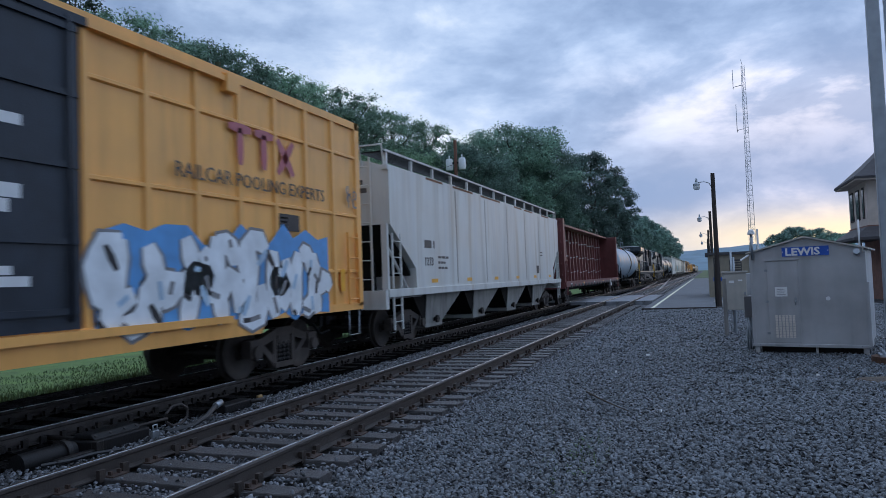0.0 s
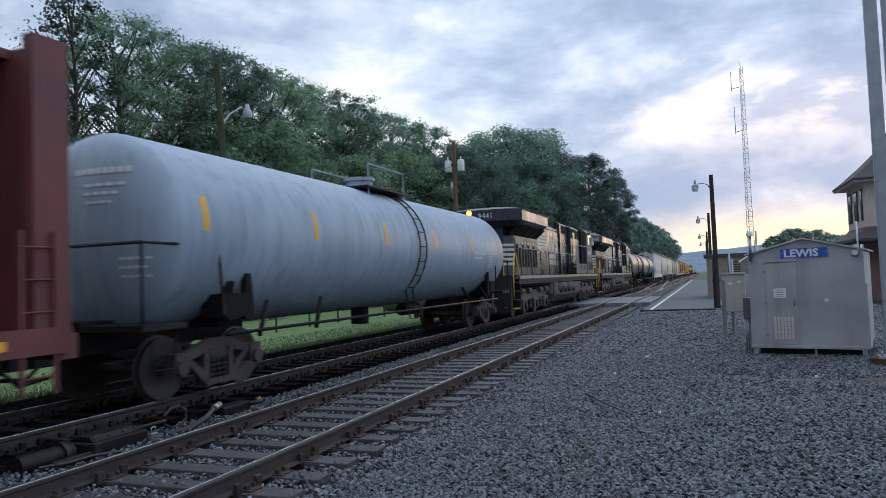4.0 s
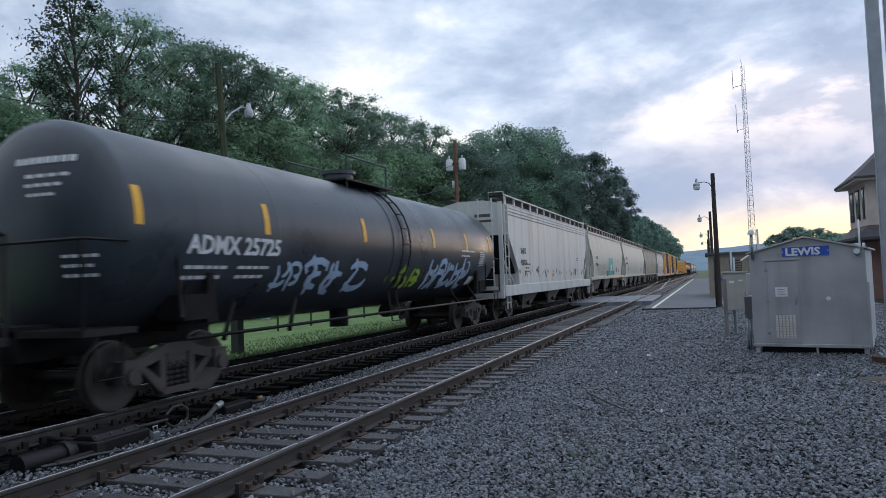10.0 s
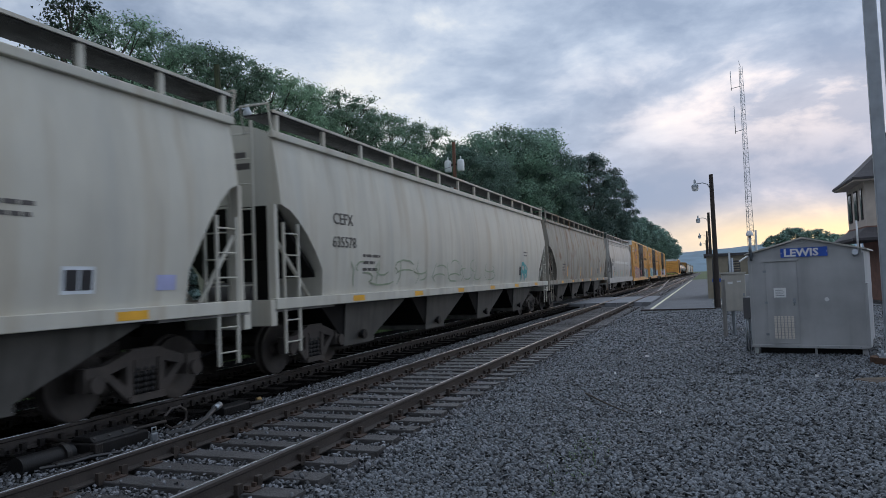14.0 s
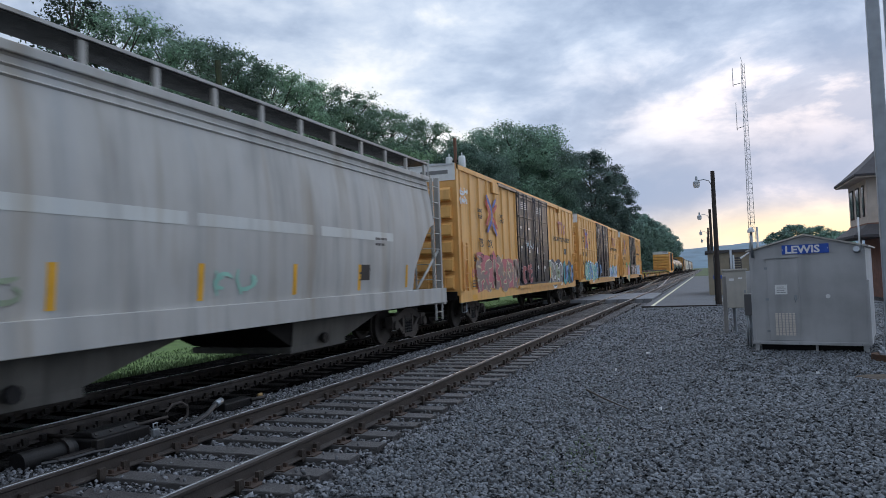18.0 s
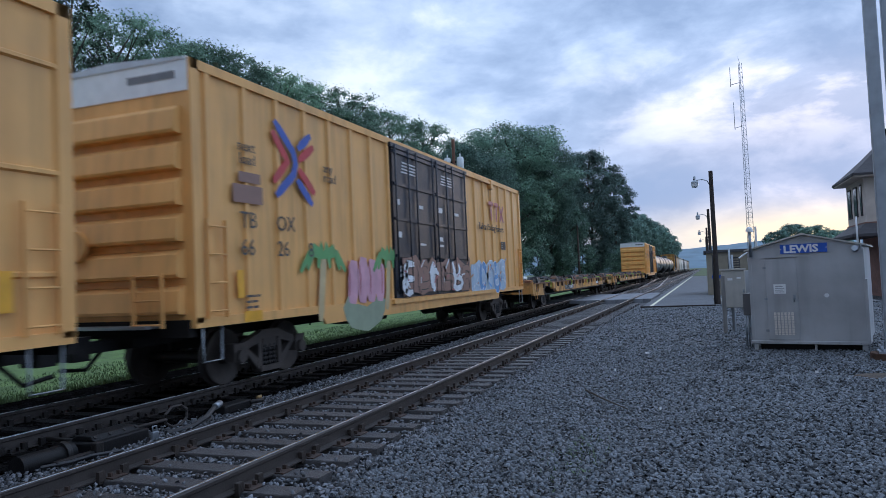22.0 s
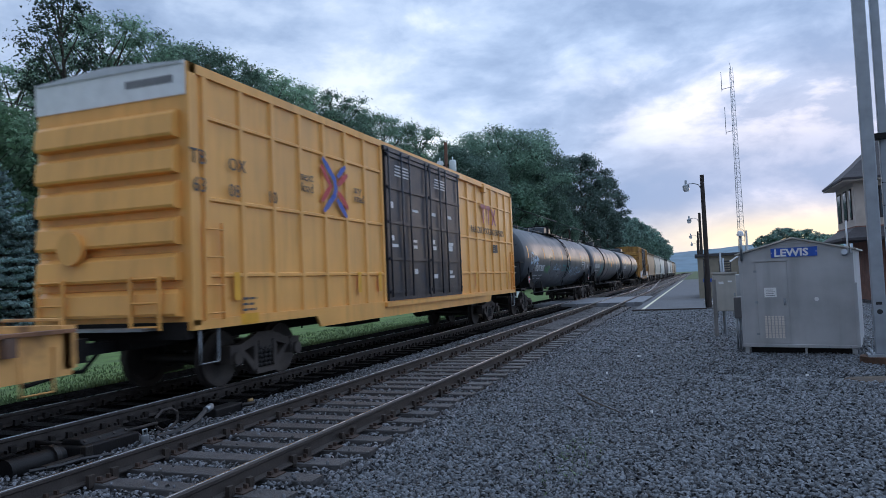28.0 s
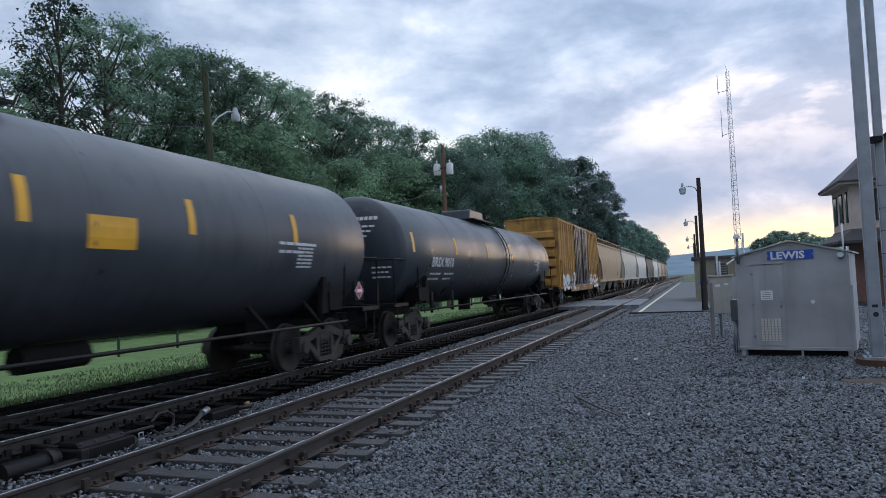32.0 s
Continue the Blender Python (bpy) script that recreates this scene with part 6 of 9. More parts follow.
def boxcar(y0, y1, paint, label, rails=True, marks=(), logo=None, slogan=False, top=4.74, sill=0.98):
    car, h = begin("boxcar", label, "boxcar", y0, y1)
    X = 1.40

    def side(y, z):
        return X + 0.052
    part("body", Mesh().box(-X, X, -h, h, 0.98, top), paint, car, bevel=0.02)
    rf = Mesh()
    rf.prism("y", -h - 0.04, h + 0.04, [(-X + 0.04, top - 0.02), (X - 0.04, top - 0.02), (X - 0.04, top + 0.012), (0, top + 0.10), (-X + 0.04, top + 0.012)])
    for k in range(14):
        y = -h + 0.6 + k * (2 * h - 1.2) / 13
        rf.prism("y", y - 0.05, y + 0.05, [(-X + 0.06, top + 0.0), (X - 0.06, top + 0.0), (0, top + 0.13)])
    part("roof", rf, M_roofw if logo else paint, car, "galvanised ribbed roof")
    d0, d1 = -2.58, 2.55
    # side posts and rails
    post_me = Mesh().prism("z", 1.0, top - 0.03, [(X, -0.07), (X + 0.048, -0.045), (X + 0.048, 0.045), (X, 0.07)]).build("side_post")
    post_me.materials.append(paint)
    n = 7
    for a, b in ((-h + 0.35, d0 - 0.12), (d1 + 0.12, h - 0.12)):
        for k in range(n + 1):
            y = a + (b - a) * k / n
            part("side_post", post_me, paint, car, at=(0, y, 0))
        if rails:
            for z in (1.74, 2.84, 4.02):
                part("side_rail", Mesh().prism("y", a, b, [(X, z - 0.04), (X + 0.04, z - 0.02), (X + 0.04, z + 0.02), (X, z + 0.04)]), paint, car)
    part("top_chord", Mesh().box(X, X + 0.05, -h, h, top - 0.14, top), paint, car)
    part("side_sill", Mesh().prism("x", X, X + 0.05, [(-h, sill), (-h + 3.3, sill), (-h + 3.45, 0.78), (h - 3.45, 0.78), (h - 3.3, sill), (h, sill), (h, 1.12), (-h, 1.12)]), paint, car)
    part("side_sill", Mesh().box(-X - 0.05, -X, -h, h, 0.85, 1.12), paint, car)
    part("corner_post", Mesh().box(X - 0.02, X + 0.05, -h - 0.01, -h + 0.16, 1.05, top), paint, car)
    part("corner_post", Mesh().box(X - 0.02, X + 0.05, h - 0.16, h + 0.01, 1.05, top), paint, car)
    # the pair of plug doors
    for k, (a, b) in enumerate(((d0, -0.02), (0.02, d1))):
        d = part("door", Mesh().box(X, X + 0.075, a, b, 1.12, top - 0.18), M_doorblk, car, "black steel plug door")
        for z in (1.32, 2.08, 2.92, 3.72, 4.46):
            part("door_rib", Mesh().box(X + 0.075, X + 0.115, a + 0.03, b - 0.03, z - 0.035, z + 0.035), M_doorblk, d)
        for f in (0.04, 0.33, 0.52, 0.94):
            y = a + (b - a) * f
            part("lock_rod", Mesh().tube([(X + 0.12, y, 1.2), (X + 0.12, y, top - 0.14)], 0.022, 6), M_doorblk, d)
        for z in (1.6, 1.72, 2.35, 2.5, 3.25):
            for f in (0.08, 0.6):
                if rnd.random() < 0.75:
                    y = a + (b - a) * f
                    part("placard", Mesh().box(X + 0.076, X + 0.08, y, y + rnd.uniform(0.15, 0.4), z, z + rnd.uniform(0.05, 0.16)), M_wsten, d)
        m = Mesh()
        for q in range(4):
            y = a + (b - a) * 0.2
            m.box(X + 0.076, X + 0.08, y + 0.02 * q, y + 0.9, 4.02 + 0.075 * q, 4.055 + 0.075 * q)
        part("stencilled_lines", m, M_wsten, d)
    part("door_track", Mesh().box(X, X + 0.12, d0 - 0.2, d1 + 2.6, 1.0, 1.1), paint, car)
    part("door_header", Mesh().box(X, X + 0.11, d0 - 0.1, d1 + 0.1, top - 0.2, top - 0.1), M_doorblk, car)
    part("header_rail", Mesh().box(X, X + 0.10, d1 + 0.1, d1 + 2.6, top - 0.19, top - 0.11), paint, car)
    part("header_stop", Mesh().box(X, X + 0.13, d1 + 2.55, d1 + 2.8, top - 0.34, top - 0.06), paint, car, bevel=0.01)
    # corrugated ends
    for s in (-1, 1):
        for k in range(6):
            z = 1.35 + k * 0.50
            part("end_rib", Mesh().prism("x", -X + 0.12, X - 0.12, [(s * h, z + 0.23), (s * (h + 0.06), z + 0.215), (s * (h + 0.14), z + 0.15), (s * (h + 0.17), z - 0.12), (s * (h + 0.15), z - 0.16), (s * h, z - 0.175)]), paint, car)
        if logo:
            e = part("end_band", Mesh().box(-X - 0.01, X + 0.01, min(s * h, s * (h + 0.02)), max(s * h, s * (h + 0.02)), 4.28, top + 0.02), M_white, car, "white painted top of the car end")
            part("print", Mesh().box(0.35, 1.2, min(s * (h + 0.02), s * (h + 0.025)), max(s * (h + 0.02), s * (h + 0.025)), 4.47, 4.58), PAINT["grey"], e)
        for x0 in (-1.2, 0.55):
            m = Mesh()
            for xx in (x0, x0 + 0.5):
                m.box(xx - 0.02, xx + 0.02, s * (h + 0.21) - 0.02, s * (h + 0.21) + 0.02, 1.0, 1.75)
            for z in (1.05, 1.38, 1.72):
                m.tube([(x0, s * (h + 0.21), z), (x0 + 0.5, s * (h + 0.21), z)], 0.015, 5)
            part("end_ladder", m, paint, car)
        part("crossover_step", Mesh().box(-1.0, 0.9, s * (h + 0.2) - 0.16, s * (h + 0.2) + 0.16, 1.0, 1.04), M_galv, car)
        part("end_sill", Mesh().box(-1.35, 1.35, s * h - 0.05, s * h + 0.1, 0.86, 1.1), M_under, car)
        m = Mesh()
        ya = s * (h - 0.42) - 0.2
        rungs(m, X + 0.09, ya, ya + 0.4, (1.2, 1.6, 2.0, 2.4))
        for yy in (ya, ya + 0.4):
            m.box(X + 0.05, X + 0.10, yy - 0.012, yy + 0.012, 1.1, 2.5)
        part("ladder", m, paint, car)
        stirrup(car, X + 0.02, s * (h - 0.35), M_galv, 1.05)
        part("end_platform_wheel", Mesh().tube([(-0.55, s * (h + 0.14), 2.2), (-0.55, s * (h + 0.23), 2.2)], 0.24, 14), paint, car)
    # underframe
    part("centre_sill", Mesh().box(-0.33, 0.33, -h, h, 0.72, 1.08), M_under, car)
    part("brake_gear", Mesh().box(-0.8, -0.2, -1.5, 0.4, 0.5, 0.8).tube([(0.7, -3, 0.75), (0.7, 4.0, 0.75)], 0.03, 6).tube([(0.6, 1.2, 0.72), (0.6, 2.1, 0.72)], 0.17, 10), M_under, car)
    running_gear(car, h, 2.25)
    # reflectors and stencils
    for k in range(5):
        y = -h + 0.9 + k * (2 * h - 1.8) / 4
        if d0 - 0.2 < y < d1 + 0.2:
            y = d0 - 0.5
        bar(car, side, y, y + 0.16, 1.36, 1.78, M_refl, "reflector")
    for text, y, z, size in marks:
        car_text(car, text, size, side, y, z, M_stencil)
    if logo:
        y, z, s = logo
        a = bar(car, side, y, y + 0.01, z, z + 0.01, PAINT["blue"], "emblem", "red and blue crossed emblem", lift=0.001)
        for c, up, pts in (("blue", 0.009, ((-0.9, 1), (-0.05, 0.3), (0.05, 0), (-0.05, -0.3), (-0.9, -0.95))), ("red", 0.006, ((-1.0, 0.72), (-0.32, 0.02), (-1.0, -0.6))), ("blue", 0.009, ((0.18, 0.42), (0.85, 0.9))), ("red", 0.006, ((0.22, 0.12), (1.0, 0.6))),
                           ("red", 0.006, ((0.2, -0.12), (1.0, -0.72))), ("blue", 0.009, ((0.1, -0.42), (0.85, -1.05)))):
            m = Mesh()
            stroke(m, side, [(y + p[0] * s, z + p[1] * s) for p in pts], 0.245 * s, up)
            part("emblem_stroke", m, PAINT[c], a)
        for word, yy, zz in (("next", y - 2.45 * s, z + 0.0), ("load", y - 2.4 * s, z - 0.2), ("any", y + 1.5 * s, z - 0.02), ("road", y + 1.5 * s, z - 0.2)):
            car_text(car, word, 0.24, side, yy, zz, M_stencil)
    if slogan:
        car_text(car, slogan, 0.30, side, h - 5.3, 3.02, M_stencil, 1.0)
        m = Mesh()
        yy = h - 4.15
        for pts in (((0, 1), (0.62, 1)), ((0.31, 1), (0.31, 0)), ((0.72, 1), (1.3, 1)), ((1.0, 1), (1.0, 0)), ((1.42, 1), (1.95, 0)), ((1.95, 1), (1.42, 0))):
            stroke(m, side, [(yy + p[0] * 0.88, 3.36 + p[1] * 0.56) for p in pts], 0.15, 0.005)
        part("emblem", m, PAINT["crimson"], car, "faded red block emblem")
    bar(car, side, h - 2.9, h - 2.3, 2.42, 2.7, PAINT["black"], "data_stencil", "black data panel with white lines")
    text_rows(car, side, h - 2.85, 2.62, (0.2, 0.2, 0.2), 0.03, 0.04, M_wsten)
    bar(car, side, -h + 1.05, -h + 1.50, max(sill, 0.8) + 0.01, max(sill, 0.8) + 0.17, M_refl, "warning_label", "yellow label with black lines")
    text_rows(car, side, -h + 1.10, 1.36, (0.36, 0.3, 0.34), 0.035, 0.05, M_stencil)
    return car, side


def hopper(y0, y1, paint, label, curved=True, bays=3, marks=(), cut=(1.7, 3.1), zs=1.32, ze=4.08, flat_sill=False, rib=False, step_ends=False, bay_paint=None):
    car, h = begin("covered_hopper", label, "hopper car", y0, y1)

    def side(y, z):
        if not curved:
            return 1.40
        f = (z - zs) / (ze - zs)
        return 1.36 + 0.10 * math.sin(math.pi * min(1, max(0, f))) - 0.10 * f * f
    top = ze + 0.26
    b = h - 0.75 if step_ends else h - 0.2

    def ring(y, zb):
        left = []
        for k in range(9):
            z = zb + (ze - zb) * k / 8
            left.append((side(y, z), y, z))
        left += [(0.98, y, ze + 0.15), (0.5, y, top)]
        return [(0.0, y, zb)] + left + [(-x, yy, z) for x, yy, z in reversed(left)]
    m = Mesh()
    ys = [(-b, cut[1]), (-b + cut[0], zs + 0.5), (-b + cut[0] + 0.05, zs)]
    prof = ys + [(y, zs) for y in np.linspace(-b + cut[0] + 0.3, b - cut[0] - 0.3, 14)] + [(b - cut[0] - 0.05, zs), (b - cut[0], zs + 0.5), (b, cut[1])]
    if curved:
        for q in range(1, 5):
            f = q / 5
            prof += [(-b + cut[0] * f, cut[1] - (cut[1] - zs - 0.5) * f ** 1.6), (b - cut[0] * f, cut[1] - (cut[1] - zs - 0.5) * f ** 1.6)]
    prof.sort()
    m.loft([ring(y, z) for y, z in prof], curved)
    part("body", m, paint, car)
    if rib:
        for z in (3.78, 3.9, 4.02, 4.14):
            part("side_bead", Mesh().prism("y", -b + 0.1, b - 0.1, [(side(0, z), z - 0.025), (side(0, z) + 0.03, z), (side(0, z), z + 0.025)]), paint, car)
    part("top_chord", Mesh().box(1.24, 1.40 if not curved else 1.34, -b - 0.05, b + 0.05, ze - 0.05, ze + 0.07), paint, car, bevel=0.015)
    part("top_chord", Mesh().box(-1.34, -1.24, -b - 0.05, b + 0.05, ze - 0.05, ze + 0.07), paint, car)
    sh = 0.36 if flat_sill else 0.16
    part("side_sill", Mesh().box(1.30, 1.44, -h, h, zs - sh, zs + 0.02), paint, car, bevel=0.01)
    part("side_sill", Mesh().box(-1.44, -1.30, -h, h, zs - sh, zs + 0.02), paint, car)
    # outlet bays
    u0, u1 = -b + cut[0] + 0.2, b - cut[0] - 0.2
    w = (u1 - u0) / bays
    for k in range(bays):
        a = u0 + w * (k + 0.24)
        mid = a + 0.15 * w
        g = Mesh()
        g.loft([[(-1.25, a - 0.25 * w, zs - 0.05), (1.16, a - 0.25 * w, zs - 0.05), (1.16, a + 0.70 * w, zs - 0.05), (-1.25, a + 0.70 * w, zs - 0.05)], [(-1.0, a, 0.42), (1.1, a, 0.42), (1.1, a + 0.3 * w, 0.42), (-1.0, a + 0.3 * w, 0.42)]])
        # shade on the funnel slopes is put into the colour, as underframe black
        p = part("outlet_bay", g, M_under, car)
        pl = Mesh().loft([[(1.17, a, zs - 0.04), (1.19, a, zs - 0.04), (1.19, a + 0.70 * w, zs - 0.04), (1.17, a + 0.70 * w, zs - 0.04)], [(1.17, a, zs - 0.22), (1.19, a, zs - 0.22), (1.19, a + 0.66 * w, zs - 0.22), (1.17, a + 0.66 * w, zs - 0.22)],
                          [(1.11, a, 0.40), (1.13, a, 0.40), (1.13, a + 0.3 * w, 0.40), (1.11, a + 0.3 * w, 0.40)]])
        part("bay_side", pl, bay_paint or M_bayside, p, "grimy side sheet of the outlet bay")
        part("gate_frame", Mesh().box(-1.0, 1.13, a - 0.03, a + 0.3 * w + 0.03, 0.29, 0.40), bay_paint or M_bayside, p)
        part("gate_crank", Mesh().tube([(0.85, mid, 0.45), (1.25, mid, 0.48)], 0.05, 8).tube([(1.2, mid, 0.48), (1.27, mid, 0.48)], 0.10, 8), M_iron, p)
    part("centre_sill", Mesh().box(-0.3, 0.3, -h, h, 0.72, 1.05), M_under, car)
    for s in (-1, 1):
        # end slope coloured black to hold the deep shade inside the end cage
        part("end_slope", Mesh().prism("x", -1.24, 1.24, [(s * b, cut[1]), (s * (b - cut[0] - 0.4), zs), (s * (b - cut[0] - 0.5), zs), (s * (b - 0.12), cut[1] + 0.02)]), M_under, car)
        part("end_deck", Mesh().box(-1.40, 1.40, min(s * (h - 1.9), s * h), max(s * (h - 1.9), s * h), zs - 0.2, zs - 0.12), M_bay, car)
        part("end_sill", Mesh().box(-1.40, 1.40, s * h - 0.12, s * h + 0.04, zs - 0.42, zs), paint, car)
        for x in (-1.3, 1.3):
            part("end_post", Mesh().box(x - 0.07, x + 0.07, s * (h - 0.12) - 0.05, s * (h - 0.12) + 0.05, zs, cut[1] if not step_ends else ze + 0.1), paint, car)
            part("corner_brace", Mesh().tube([(x, s * (b - cut[0] + 0.3), zs), (x, s * (h - 0.2), zs + 1.0)], 0.035, 6), paint, car)
        part("end_sheet", Mesh().box(-0.5, 0.5, s * (b - 1.0) - 0.05, s * (b - 1.0) + 0.05, 0.9, 2.4), M_under, car)
        ladder(car, 1.40, s * (h - 0.5) - 0.22, 0.44, 0.42, 4.1 if step_ends else 2.6, 9 if step_ends else 6, paint)
        m = Mesh()
        for xx in (0.55, 1.05):
            m.box(xx - 0.02, xx + 0.02, s * (h + 0.05) - 0.02, s * (h + 0.05) + 0.02, zs, 4.3)
        for k in range(7):
            m.tube([(0.55, s * (h + 0.05), zs + 0.25 + k * 0.42), (1.05, s * (h + 0.05), zs + 0.25 + k * 0.42)], 0.013, 5)
        part("end_ladder", m, paint, car)
        part("brake_wheel", Mesh().tube([(-0.6, s * (h + 0.05), 2.1), (-0.6, s * (h + 0.1), 2.1)], 0.26, 14), M_bay, car)
        part("air_reservoir", Mesh().tube([(-0.9, s * (h - 1.2), 1.45), (0.2, s * (h - 1.2), 1.45)], 0.2, 10), M_bay, car)
        part("grab_hoop", Mesh().tube([(0.75, s * (b + 0.02), ze + 0.05), (0.75, s * (b + 0.12), top + 0.25), (1.3, s * (b + 0.12), top + 0.25), (1.3, s * (b + 0.02), ze + 0.05)], 0.022, 6), paint, car)
    # roof walk on brackets
    for s in (-1, 1):
        part("running_board", Mesh().box(min(s * 0.72, s * 1.3), max(s * 0.72, s * 1.3), -b, b, top + 0.10, top + 0.13), M_iron, car, "dark grating roof walk")
    part("walk_edge", Mesh().box(1.29, 1.325, -b, b, top + 0.12, top + 0.165), paint, car)
    part("end_print", Mesh().box(0.15, 0.75, -b - 0.006, -b - 0.002, ze - 0.35, ze - 0.24).box(0.15, 0.85, -b - 0.006, -b - 0.002, ze - 0.54, ze - 0.43), M_stencil, car)
    for k in range(14):
        y = -b + 0.15 + k * (2 * b - 0.3) / 13
        part("bracket", Mesh().box(1.24, 1.30, y - 0.045, y + 0.045, ze + 0.05, top + 0.16), paint, car)
    for k in range(8):
        y = -b + 1.4 + k * (2 * b - 2.8) / 7
        part("hatch", Mesh().tube([(0, y, top - 0.02), (0, y, top + 0.1)], 0.38, 12), paint, car)
    running_gear(car, h, 1.75)
    for k in range(6):
        y = -h + 2.6 + k * (2 * h - 5.2) / 5
        if curved and not flat_sill:
            bar(car, lambda yy, z: 1.44, y, y + 0.5, zs - 0.13, zs - 0.02, M_refl, "reflector")
        elif flat_sill:
            bar(car, side, y, y + 0.12, zs + 0.1, zs + 0.62, M_refl, "reflector")
        else:
            bar(car, side, y, y + 0.45, zs + 0.12, zs + 0.22, M_refl, "reflector")
    for text, y, z, size in marks:
        car_text(car, text, size, side, y, z, M_stencil, 1.05)
    text_rows(car, side, -h + 3.1, zs + 0.75, (0.8, 0.55, 0.7), 0.06, 0.08, M_stencil)
    text_rows(car, side, h - 4.2, zs + 1.15, (0.55, 0.5), 0.05, 0.07, M_stencil)
    dp = bar(car, side, h - 4.9, h - 4.45, zs + 0.3, zs + 0.62, PAINT["black"], "data_stencil", "small black data panel")
    return car, side


def tank_car(y0, y1, paint, label, R=1.43, zc=2.38, marks=(), dome="box", belt=False, walk_top=False, ladder_y=None, refl=(), placards=(), table=(6.2, 2.3)):
    car, h = begin("tank_car", label, "tank car", y0, y1)
    b = h - 0.75

    def side(y, z):
        return math.sqrt(max(0.01, R * R - (z - zc) ** 2))
    m = Mesh()
    prof = [(-b - 0.42, 0.02)] + [(-b - 0.42 * math.cos(f), R * math.sin(f)) for f in (0.25, 0.5, 0.8, 1.1, 1.35)] + [(-b, R)]
    prof += [(-b + 2 * b * k / 10, R) for k in range(1, 10)] + [(-y, r) for y, r in reversed(prof)]
    m.loft([[(r * math.cos(w), y, zc + r * math.sin(w)) for w in [k * math.pi / 20 for k in range(40)]] for y, r in prof], True)
    part("shell", m, paint, car)
    for k in range(1, 5):
        y = -b + 2 * b * k / 5
        part("weld_seam", Mesh().loft([[((R + d) * math.cos(w), yy, zc + (R + d) * math.sin(w)) for w in [q * math.pi / 20 for q in range(40)]] for yy, d in ((y - 0.03, 0), (y, 0.006), (y + 0.03, 0))], True, False), paint, car)
    # manway and valve housing
    if dome == "box":
        part("valve_housing", Mesh().prism("x", -0.55, 0.55, [(-0.9, zc + R - 0.08), (0.9, zc + R - 0.08), (0.8, zc + R + 0.34), (-0.8, zc + R + 0.34)]), paint, car, bevel=0.05)
        part("manway", Mesh().tube([(0, 0.2, zc + R + 0.3), (0, 0.2, zc + R + 0.46)], 0.3, 12), paint, car)
    else:
        part("manway", Mesh().tube([(0, 0, zc + R - 0.1), (0, 0, zc + R + 0.25)], 0.34, 14), paint, car)
        part("manway_lid", Mesh().tube([(0, 0, zc + R + 0.25), (0, 0, zc + R + 0.33)], 0.40, 14), paint, car)
        for x in (-0.75, 0.75):
            part("top_railing", Mesh().tube([(x, -1.0, zc + R - 0.3), (x, -1.0, zc + R + 0.5), (x, 1.0, zc + R + 0.5), (x, 1.0, zc + R - 0.3)], 0.025, 6), paint, car)
    part("top_platform", Mesh().box(-0.85, 0.85, -1.2, 1.2, zc + R - 0.06, zc + R - 0.02), M_iron, car)
    if walk_top:
        tr = Mesh().tube([(0.45, -b, zc + R + 0.02), (0.45, b, zc + R + 0.02)], 0.03, 6)
        part("top_pipe", tr, paint, car)
        for ya, yb in ((-9.2, -0.25), (0.6, 8.9)):
            rail = part("safety_rail", Mesh().tube([(1.15, ya, 4.38), (1.15, yb, 4.40)], 0.022, 6), M_iron, car, "thin dark safety rail over the tank")
            for k in range(3):
                y = ya + (yb - ya) * (0.02 + 0.48 * k)
                part("stanchion", Mesh().tube([(0.75, y, zc + 1.18), (1.15, y, 4.38)], 0.016, 5), M_iron, rail)
        part("drum_housing", Mesh().tube([(0, 0.1, zc + R - 0.05), (0, 0.1, zc + R + 0.42)], 0.62, 16), M_under, car)
        for k in range(9):
            y = -b + 0.5 + k * (2 * b - 1) / 8
            part("pipe_bracket", Mesh().box(0.38, 0.52, y - 0.04, y + 0.04, zc + R - 0.12, zc + R + 0.08), paint, car)
    # side ladder and its band
    yl = ladder_y if ladder_y is not None else 0.25 if belt else 0.6
    lm = Mesh()
    for yy in (yl, yl + 0.42):
        pts = [(math.cos(w) * (R + 0.06), yy, zc + math.sin(w) * (R + 0.06)) for w in [radians(a) for a in range(75, -50, -12)]] + [(1.15, yy, 0.62)]
        lm.tube(pts, 0.02, 5)
    for a in range(70, -55, -14):
        w = radians(a)
        lm.tube([(math.cos(w) * (R + 0.06), yl, zc + math.sin(w) * (R + 0.06)), (math.cos(w) * (R + 0.06), yl + 0.42, zc + math.sin(w) * (R + 0.06))], 0.014, 5)
    rungs(lm, 1.2, yl, yl + 0.42, (0.62, 0.9))
    part("ladder", lm, M_iron, car)
    if belt:
        part("belt", Mesh().loft([[((R + d) * math.cos(w), yy, zc + (R + d) * math.sin(w)) for w in [q * math.pi / 20 for q in range(40)]] for yy, d in ((-0.16, 0.0), (-0.14, 0.02), (0.14, 0.02), (0.16, 0.0))], True, False), paint, car)
    # stub sills, saddles, handrails
    for s in (-1, 1):
        part("stub_sill", Mesh().box(-0.32, 0.32, min(s * (h - 3.4), s * h), max(s * (h - 3.4), s * h), 0.72, 1.15), M_under, car)
        part("saddle", Mesh().prism("y", s * (h - 1.95) - 0.1, s * (h - 1.95) + 0.1, [(-1.05, 0.95), (1.05, 0.95), (1.28, 1.9), (0.6, 1.2), (-0.6, 1.2), (-1.28, 1.9)]), M_under, car)
        part("end_platform", Mesh().box(-1.38, 1.38, min(s * (h - 0.8), s * h), max(s * (h - 0.8), s * h), 1.02, 1.1), M_iron, car)
        rl = Mesh()
